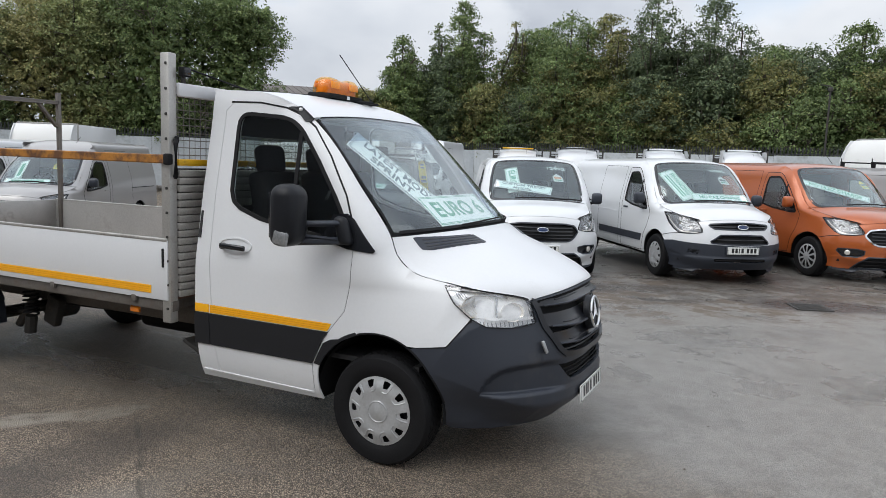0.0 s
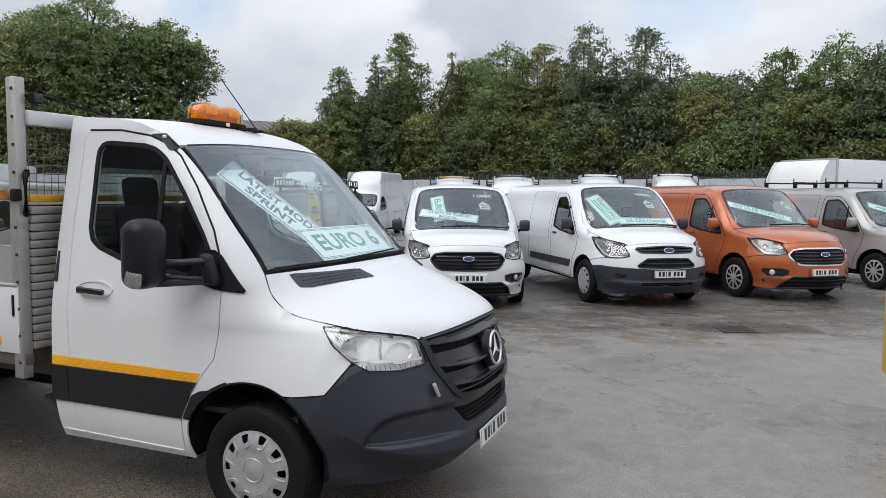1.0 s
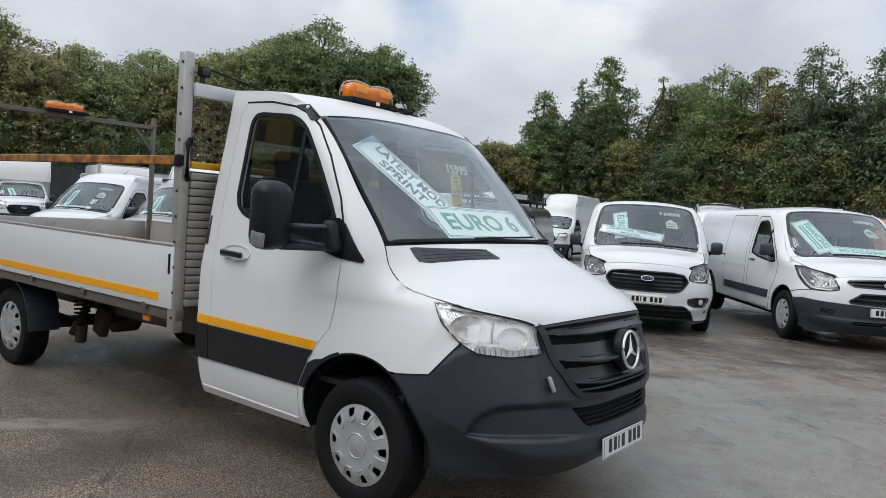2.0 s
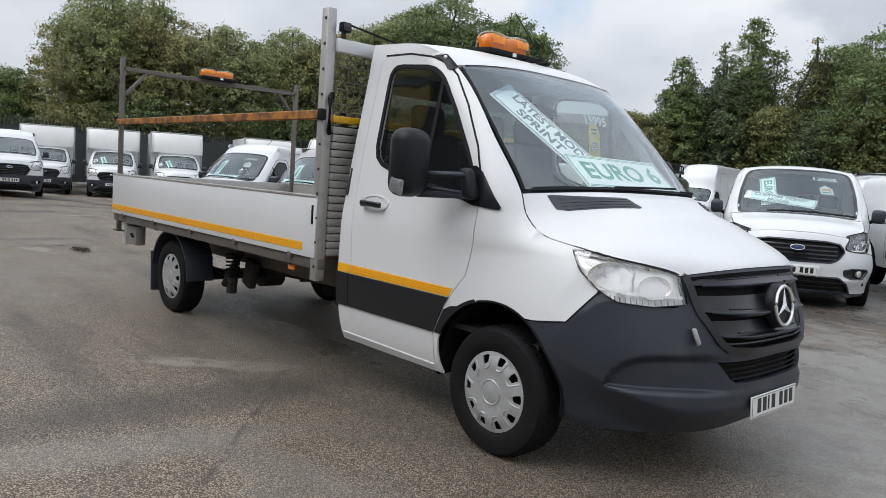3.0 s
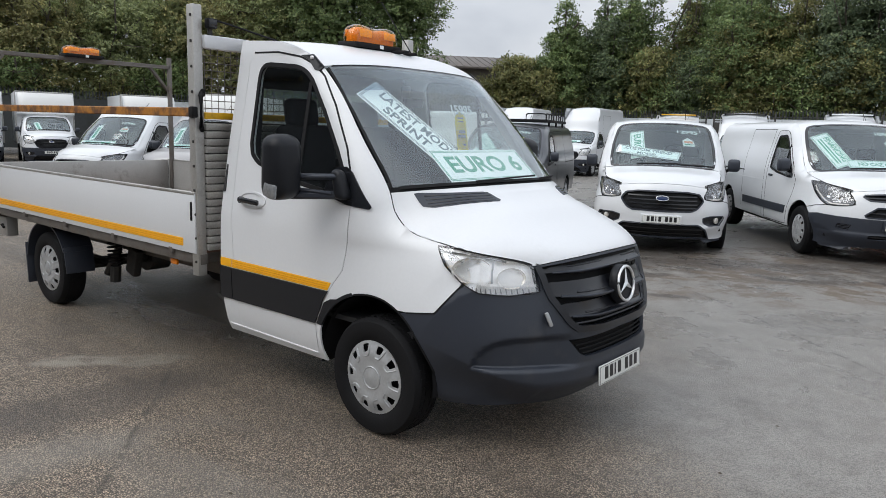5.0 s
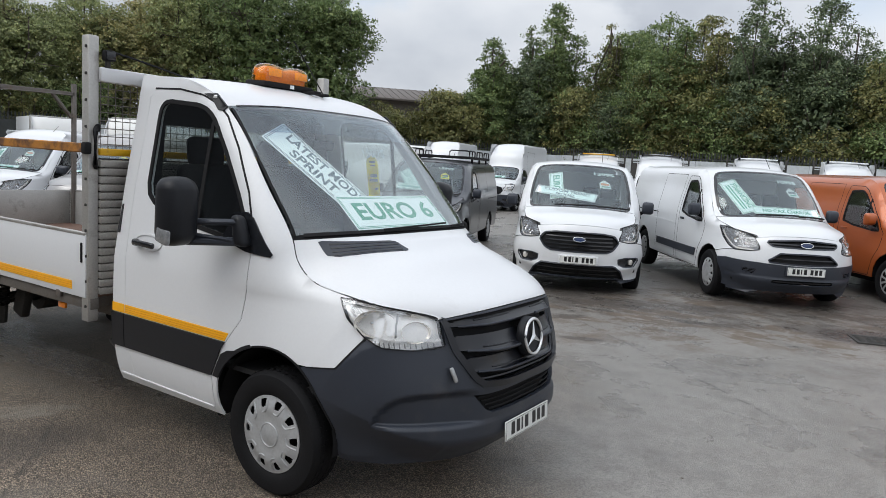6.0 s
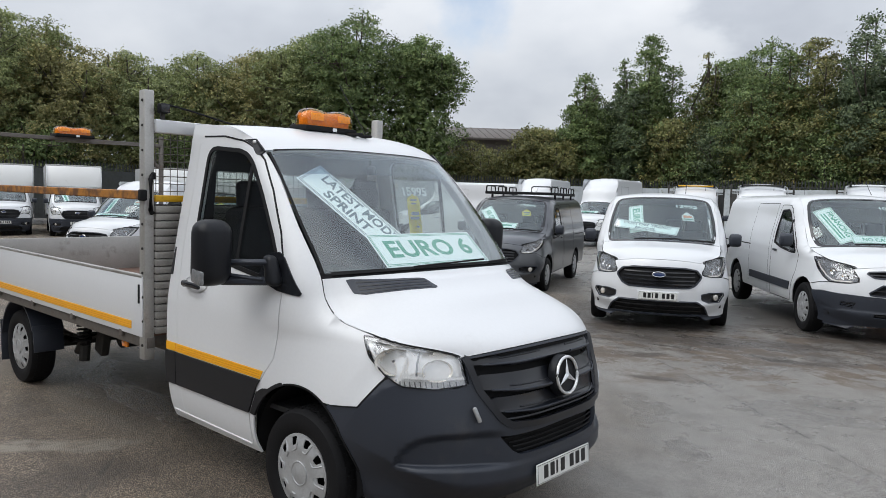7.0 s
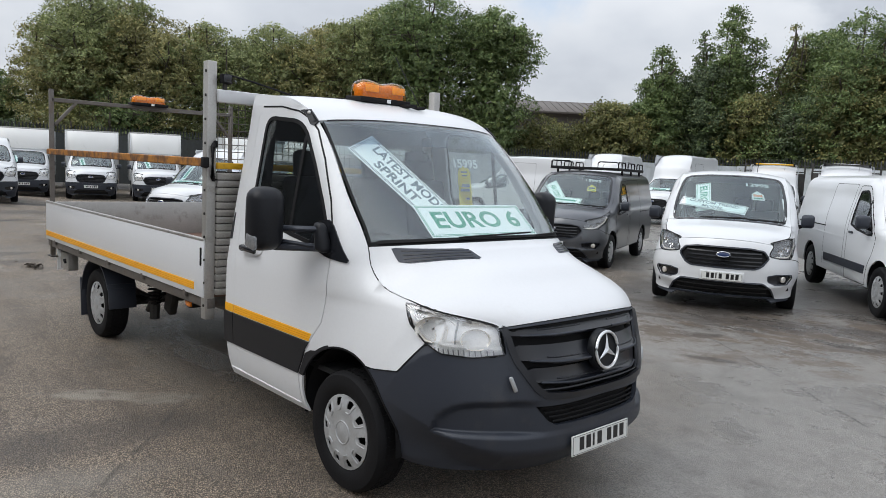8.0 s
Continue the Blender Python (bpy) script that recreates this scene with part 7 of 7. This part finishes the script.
def tree(x, y, height, radius, kind, seed, leaves=9000, name="tree", size=0.072, shoots=8, low=0.12, shape="dome"):
    """A tapered trunk with limbs; lobes of sprayed leaves make an uneven crown, with larger leaves in the shade within."""
    rng = np.random.default_rng(seed)
    height *= 1.05 if name == "tree" else 1.0
    t = thing(name, pose(x, y, 0.1), TREE_WORDS[kind] if name == "tree" else TREE_WORDS[kind].replace("broadleaf tree", "shrub").replace("tree", "shrub"), "tree" if name == "tree" else "shrub")
    z0 = low * height
    # lobes: centre, foot, top, width, pointed
    if shape == "cone":
        lobes = [(0, 0, z0, height * 0.76, radius, False), (0, 0, height * 0.45, height, radius * 0.50, False)]
        for k in range(5):
            a, q = k * 1.26 + rng.random(), radius * (0.35 + 0.45 * rng.random())
            lobes.append((q * math.cos(a), q * math.sin(a), height * 0.38, height * (0.74 + 0.22 * rng.random()), radius * (0.26 + 0.20 * rng.random()), k == 2))
    elif shape == "wisp":
        lobes = [(rng.normal(0, 0.3), rng.normal(0, 0.3), z0, height * (0.8 + 0.2 * rng.random()), radius * 0.6, True) for _ in range(5)]
    else:
        lobes = [(0, 0, z0, height * 0.95, radius * 0.92, False)]
        for k in range(11):
            a, q, h = k * 2.4 + rng.random(), radius * (0.35 + 0.45 * rng.random()), 0.45 + 0.5 * rng.random()
            r = radius * (0.26 + 0.18 * rng.random())
            top = height * (1.06 - 0.30 * (q / radius) ** 2) * (0.72 + 0.28 * h)
            lobes.append((q * math.cos(a), q * math.sin(a), max(z0, top - 2.4 * r), top, r, False))
    bm = bmesh.new()
    spine = [Vector((rng.normal(0, 0.12) * k, rng.normal(0, 0.12) * k, height * 0.86 * k / 5)) for k in range(6)]
    for k in range(5):
        tube(bm, [spine[k], spine[k + 1]], 0.17 * (1 - k / 5.6), 6)
    sprays = []
    for cx, cy, za, zb, r, pointed in lobes:
        mid = Vector((cx, cy, za + 0.6 * (zb - za)))
        foot = Vector((0, 0, max(0.2, mid.z - 0.7 * math.hypot(cx, cy) - 0.5)))
        tube(bm, [foot, foot.lerp(mid, 0.5) + Vector((0, 0, 0.15)), mid, Vector((cx, cy, zb - 0.15))], 0.045, 5)
        for k in range(3):
            a, u = rng.random() * 6.3, 0.3 + 0.5 * rng.random()
            tip = Vector((cx + r * 0.85 * math.cos(a), cy + r * 0.85 * math.sin(a), za + u * (zb - za)))
            tube(bm, [mid.lerp(Vector((cx, cy, za)), 0.3), tip], 0.022, 4)
        for _ in range(int(26 + 13 * r * (zb - za)) if shape != "wisp" else 14):
            u = rng.random() ** 0.8
            a, q = rng.random() * 2 * math.pi, 0.55 + 0.55 * rng.random() ** 0.6
            R = r * lobe_width(u, pointed) * q * (1 + 0.13 * math.sin(3 * a + 5 * u + seed))
            sprays.append((cx + R * math.cos(a), cy + R * math.sin(a), za + u * (zb - za), (0.16 + 0.34 * rng.random() ** 1.6) * (0.75 if pointed else 1.0)))
        for k in range(max(1, round(shoots / len(lobes)))):
            a, q = rng.random() * 2 * math.pi, rng.random() ** 0.6
            for u in np.linspace(1.0, 0.0, 40):
                if lobe_width(u, pointed) > q * 0.9:
                    break
            top = za + u * (zb - za) + 0.10 + 0.60 * rng.random() ** 1.5
            for j in range(6):
                sprays.append((cx + q * 0.9 * r * math.cos(a) + rng.normal(0, 0.04), cy + q * 0.9 * r * math.sin(a) + rng.normal(0, 0.04), top - j * 0.20, 0.04 + 0.045 * j))
    part("trunk", bm, BARK, t)
    sp = np.array(sprays)
    w = sp[:, 3] ** 1.8
    core = leaves // 9 if shape != "wisp" else 0
    n = leaves - core
    pick = rng.choice(len(sp), n, p=w / w.sum())
    d = rng.normal(size=(n, 3))
    d /= np.linalg.norm(d, axis=1)[:, None]
    P = sp[pick, :3] + d * (sp[pick, 3] * (0.15 + 0.95 * rng.random(n) + 0.5 * rng.random(n) ** 7))[:, None] * np.array([1.15, 1.15, 0.62])
    s = size * (0.55 + 0.8 * rng.random(n))
    out = sp[pick, :3] * np.array([1, 1, 0.0])
    out /= np.maximum(np.linalg.norm(out, axis=1), 0.1)[:, None]
    if core:
        us = rng.random(core) * 0.9
        wide, tall = (radius * 0.62, height * 0.92) if shape != "cone" else (radius * 0.62, height * 0.78)
        hs = (z0 + us * (tall - z0)) / height
        ws = np.array([lobe_width(u, False) for u in us]) * wide * np.sqrt(rng.random(core))
        az = rng.random(core) * 2 * math.pi
        P = np.concatenate([P, np.stack([ws * np.cos(az), ws * np.sin(az), hs * height], axis=1)])
        s = np.concatenate([s, size * (2.0 + 1.4 * rng.random(core))])
        out = np.concatenate([out, np.stack([np.cos(az), np.sin(az), np.zeros(core)], axis=1)])
    P[:, 2] = np.maximum(P[:, 2], 0.2)
    m = len(P)
    face = out * 0.55 + np.array([0, 0, 0.65]) + rng.normal(size=(m, 3)) * 0.62
    face /= np.linalg.norm(face, axis=1)[:, None]
    u = np.cross(face, rng.normal(size=(m, 3)))
    u /= np.linalg.norm(u, axis=1)[:, None]
    v = np.cross(face, u)
    s = s[:, None]
    bend = face * s * 0.22
    verts = np.stack([P - u * s, P + v * s * 0.55 + bend, P + u * s, P - v * s * 0.55 + bend], axis=1).reshape(-1, 3)
    me = bpy.data.meshes.new("crown")
    me.vertices.add(len(verts))
    me.vertices.foreach_set("co", verts.ravel())
    me.loops.add(m * 4)
    me.loops.foreach_set("vertex_index", np.arange(m * 4))
    me.polygons.add(m)
    me.polygons.foreach_set("loop_start", np.arange(m) * 4)
    me.polygons.foreach_set("loop_total", np.full(m, 4))
    me.materials.append(LEAVES[kind])
    me.update(calc_edges=True)
    c = new("crown", me)
    c.parent = t
    return t


def build_trees():
    # rounded broadleaf trees to the west, close together
    west = [(-50.6, 6.2, 6.6, 3.6, 1), (-45.6, 9.9, 9.0, 3.4, 2), (-44.2, 11.0, 11.6, 4.2, 0), (-42.4, 14.0, 10.0, 4.2, 2), (-41.6, 17.6, 9.8, 4.2, 0), (-39.6, 21.0, 10.0, 4.0, 0),
            (-36.8, 23.4, 10.5, 3.9, 2), (-33.4, 24.6, 11.2, 3.9, 0), (-30.0, 25.4, 11.9, 3.9, 1), (-27.2, 28.0, 10.8, 3.0, 1)]
    for i, (x, y, h, r, k) in enumerate(west):
        tree(x, y, h, r, {2: 4, 0: 3, 1: 0}[k], 11 + i, leaves=38000, shoots=34)
    # taller pointed trees to the north, rising from a mixed hedge
    north = [(-22.0, 33.6, 5.8, 2.6, 2), (-20.4, 35.4, 8.9, 1.9, 0), (-18.6, 37.2, 9.0, 2.0, 1), (-17.5, 38.2, 11.2, 2.4, 0), (-15.2, 41.4, 9.2, 2.8, 2),
             (-13.2, 41.6, 10.6, 3.0, 0), (-10.6, 38.4, 10.4, 2.9, 0), (-8.4, 39.0, 10.2, 2.9, 2), (-5.6, 38.2, 10.9, 2.7, 1), (-2.6, 39.4, 10.7, 2.7, 1), (0.2, 40.0, 8.7, 2.9, 0),
             (2.4, 39.0, 8.4, 2.9, 1), (4.6, 38.2, 8.9, 3.0, 0), (7.0, 37.0, 9.3, 3.0, 0), (10.0, 36.0, 9.0, 3.2, 1), (13.4, 34.0, 9.2, 3.2, 0)]
    for i, (x, y, h, r, k) in enumerate(north):
        tree(x, y, h, r, k, 21 + i, leaves=27000, shoots=22, shape="cone" if i not in (0, 5, 10, 11, 14) else "dome")
    tree(-14.6, 39.6, 10.6, 1.0, 2, 90, leaves=1700, shoots=6, low=0.55, shape="wisp")
    for i in range(13):
        x = -21.5 + 2.75 * i
        y = 38.2 - 0.12 * max(0, x + 8) + 0.5 * math.sin(i * 2.7)
        tree(x, y, 7.0 + 0.7 * math.sin(i * 1.9), 2.3, (2, 0, 2, 1)[i % 4], 140 + i, leaves=12500, shoots=12, low=0.05)
    for i, (x, y, h) in enumerate(((-27.0, 32.4, 4.6), (-24.4, 34.2, 5.0), (-21.6, 35.4, 5.2))):
        tree(x, y, h, 2.4, 2, 160 + i, leaves=11000, name="shrub", low=0.05)
    # lower scrub along the fence
    pts = [(-42.5, 0), (-40, 17), (-28.5, 29.5), (-18, 39), (-4, 37.3), (14, 33.5)]
    for i in range(30):
        q = 5 * i / 29
        k = min(4, int(q))
        a, b = pts[k], pts[k + 1]
        x, y = a[0] + (b[0] - a[0]) * (q - k), a[1] + (b[1] - a[1]) * (q - k)
        tree(x, y, 4.4 + 1.2 * math.sin(i * 2.1), 2.4, (2, 0, 1)[i % 3] if k != 2 else 2, 60 + i, leaves=8000, name="shrub", low=0.05)


def build_office():
    """The sales office behind the camera, which the truck's glass reflects."""
    o = thing("sales_office", pose(1.0, -17.0, 0), "dark-clad two-storey sales office with white lettering", "building")
    clad = material("dark_cladding", (0.035, 0.035, 0.04), 0.55, vary=0.15, scale=0.8, fine=9)
    part("wall", box((62, 6, 7.4), (-14, -3, 3.7), 0.05), clad, o)
    part("fascia", box((62.4, 0.25, 0.25), (-14, 0.05, 7.3), 0.03), YELLOW, o)
    part("roof", box((62.8, 6.6, 0.2), (-14, -3, 7.6), 0.05), clad, o)
    part("sign_band", box((40, 0.10, 1.5), (-22, 0.03, 6.2), 0.03), MIRROR_BLACK, o)
    for x in (-38, -32, -26, -20, -13, -8, -3, 2, 7):
        w = part("window", box((3.0, 0.08, 1.5), (x, 0.02, 1.7), 0.03), GLOSS_BLACK, o)
        part("frame", box((3.2, 0.05, 1.7), (x, 0.0, 1.7), 0.02), PALE, w)
    for x0, n in ((-29, 10), (-16, 8)):
        for k in range(n):
            part("sign_bar", box((0.62 if k % 3 else 0.40, 0.03, 0.62), (x0 + k * 0.95, 0.10, 6.2), 0.02), PALE, o, smooth=False)
    # a nearer unit with a tall painted sign, further west
    u = thing("sales_unit", pose(-19.0, -9.8, 0), "tall dark workshop unit with a blue-grey and ochre sign", "building")
    ochre = material("ochre_sign_panel", (0.38, 0.27, 0.06), 0.5, vary=0.08, scale=1.0)
    slate = material("slate_sign_panel", (0.20, 0.23, 0.26), 0.5, vary=0.08, scale=1.0)
    part("wall", box((14.0, 7.0, 9.6), (0, -3.5, 4.8), 0.05), clad, u)
    part("roof", box((14.4, 7.4, 0.2), (0, -3.5, 9.7), 0.04), clad, u)
    part("upper_sign", box((13.0, 0.10, 2.2), (0, 0.06, 8.35), 0.02), slate, u)
    part("lower_sign", box((13.0, 0.10, 1.15), (0, 0.06, 6.65), 0.02), ochre, u)
    for k in range(12):
        part("sign_bar", box((0.52 if k % 3 else 0.30, 0.03, 0.62), (-5.6 + k * 0.98, 0.13, 8.80), 0.06), CARD, u, smooth=False)
        part("sign_bar", box((0.50 if k % 4 else 0.26, 0.03, 0.66), (-5.4 + k * 0.98, 0.13, 7.85), 0.06), CARD, u, smooth=False)
    for k in range(18):
        part("sign_bar", box((0.34 if k % 4 else 0.18, 0.03, 0.22), (-5.7 + k * 0.64, 0.13, 6.62), 0.03), INK, u, smooth=False)
    door = part("shutter", box((4.2, 0.08, 4.4), (1.5, 0.03, 2.2), 0.02), DARK_STEEL, u)
    for k in range(20):
        part("shutter_slat", box((4.1, 0.03, 0.19), (1.5, 0.08, 0.14 + k * 0.215), 0.01), DARK_STEEL, door)


DRAIN = (2.46, 6.0)


def build_distance():
    b = thing("warehouse", pose(-41, 56, 0, 0, 0, 45), "brown low-pitched warehouse roof behind trees", "building")
    wall = material("brown_cladding", (0.115, 0.10, 0.09), 0.7, vary=0.12, scale=0.6, fine=6)
    part("wall", box((40, 18, 7.0), (0, 0, 3.5), 0.05), wall, b)
    bm = bmesh.new()
    for s in (-1, 1):
        rbox(bm, (41, 10.2, 0.18), (0, s * 4.9, 7.9), 0.02, pose(0, 0, 0, -s * 10, 0, 0))
    part("roof", bm, wall, b)
    bm = bmesh.new()
    for k in range(60):
        for s in (-1, 1):
            rbox(bm, (0.08, 10.0, 0.06), (-20 + k * 0.68, s * 4.9, 8.02), 0, pose(0, 0, 0, -s * 10, 0, 0))
    part("roof_rib", bm, wall, b)
    lp = thing("camera_post", pose(3.2, 32.6, 0.14), "slim grey steel post with a small camera", "post")
    part("pole", tube(bmesh.new(), [(0, 0, 0), (0, 0, 5.5)], 0.045, 8), DARK_STEEL, lp)
    part("camera_head", box((0.22, 0.14, 0.22), (0, 0, 5.6), 0.05), DARK_STEEL, lp)
    part("side_arm", beam(bmesh.new(), (0, 0, 5.75), (-0.4, 0, 5.8), 0.04, 0.04), DARK_STEEL, lp)
    rng = np.random.default_rng(5)
    lit = thing("leaf_litter", pose(-9.3, -0.39, 0.0), "small heap of dark wet leaves on tarmac", "leaves")
    vs, fs = [], []
    for k in range(70):
        c = np.array([rng.normal(0, 0.16), rng.normal(0, 0.06), 0.01 + 0.03 * rng.random()])
        u = rng.normal(size=3) * np.array([1, 1, 0.3])
        u /= np.linalg.norm(u)
        w = np.cross(u, (0, 0, 1)) + rng.normal(size=3) * 0.2
        i0 = len(vs)
        vs += [c - u * 0.04, c + w * 0.022 + np.array([0, 0, 0.012]), c + u * 0.04, c - w * 0.022 + np.array([0, 0, 0.012])]
        fs.append((i0, i0 + 1, i0 + 2, i0 + 3))
    tagged(mesh_part("leaf", vs, fs, BARK, lit, smooth=False), kind="stuff")
    grit = thing("grit", pose(0, 0, 0), "dark stones and leaf scraps scattered over wet tarmac", "grit", kind="stuff")
    vs, fs = [], []
    for k in range(300):
        x, y = rng.uniform(-6, 7), rng.uniform(-3.2, 6.5)
        r = 0.004 + 0.009 * rng.random() ** 3
        z, ang, flat = float(gz(x, y)), rng.random() * 3.1, 0.35 + 0.5 * rng.random()
        i0 = len(vs)
        for q in range(5):
            a = ang + q * 2 * math.pi / 5
            vs.append((x + r * math.cos(a) * (0.8 + 0.5 * rng.random()), y + r * math.sin(a) * 0.7, z + 0.001))
        vs.append((x, y, z + r * flat))
        fs += [(i0 + q, i0 + (q + 1) % 5, i0 + 5) for q in range(5)]
    tagged(mesh_part("stone", vs, fs, BARK, grit, smooth=False), kind="stuff")
    dx, dy = DRAIN
    dr = thing("drain_cover", pose(dx, dy, float(gz(dx, dy)), 0, 0, 20), "dark iron drain grating set in muddy tarmac", "drain")
    bm = bmesh.new()
    for a, b, w, h in ((0, 0.21, 0.46, 0.04), (0, -0.21, 0.46, 0.04), (0.21, 0, 0.04, 0.38), (-0.21, 0, 0.04, 0.38)):
        rbox(bm, (w, h, 0.03), (a, b, -0.004), 0.004)
    part("frame", bm, DARK_STEEL, dr)
    part("gully", box((0.40, 0.40, 0.004), (0, 0, 0.003), 0), MATT_BLACK, dr)
    for k in range(7):
        part("bar", box((0.38, 0.022, 0.012), (0, -0.165 + k * 0.055, 0.008), 0.003), DARK_STEEL, dr)
    fp = thing("forklift_mast", pose(3.70, 1.9, 0), "yellow painted machine frame post", "machine")
    part("mast_plate", box((0.5, 0.35, 0.78), (0, 0, 0.95), 0.015), YELLOW, fp)
    part("mast_upright", box((0.2, 0.3, 1.4), (0.08, 0, 1.6), 0.015), YELLOW, fp)
    part("mast_foot", box((0.42, 0.3, 0.56), (0.04, 0, 0.29), 0.015), YELLOW, fp)


fence([(-39.5, -14), (-38.5, 8), (-36.0, 15)], dark=True)
fence([(-36.0, 15), (-25, 27.5), (-15.4, 35.6), (-2, 33.6), (4.2, 32.3), (30, 27)])
build_trees()
build_distance()
build_office()
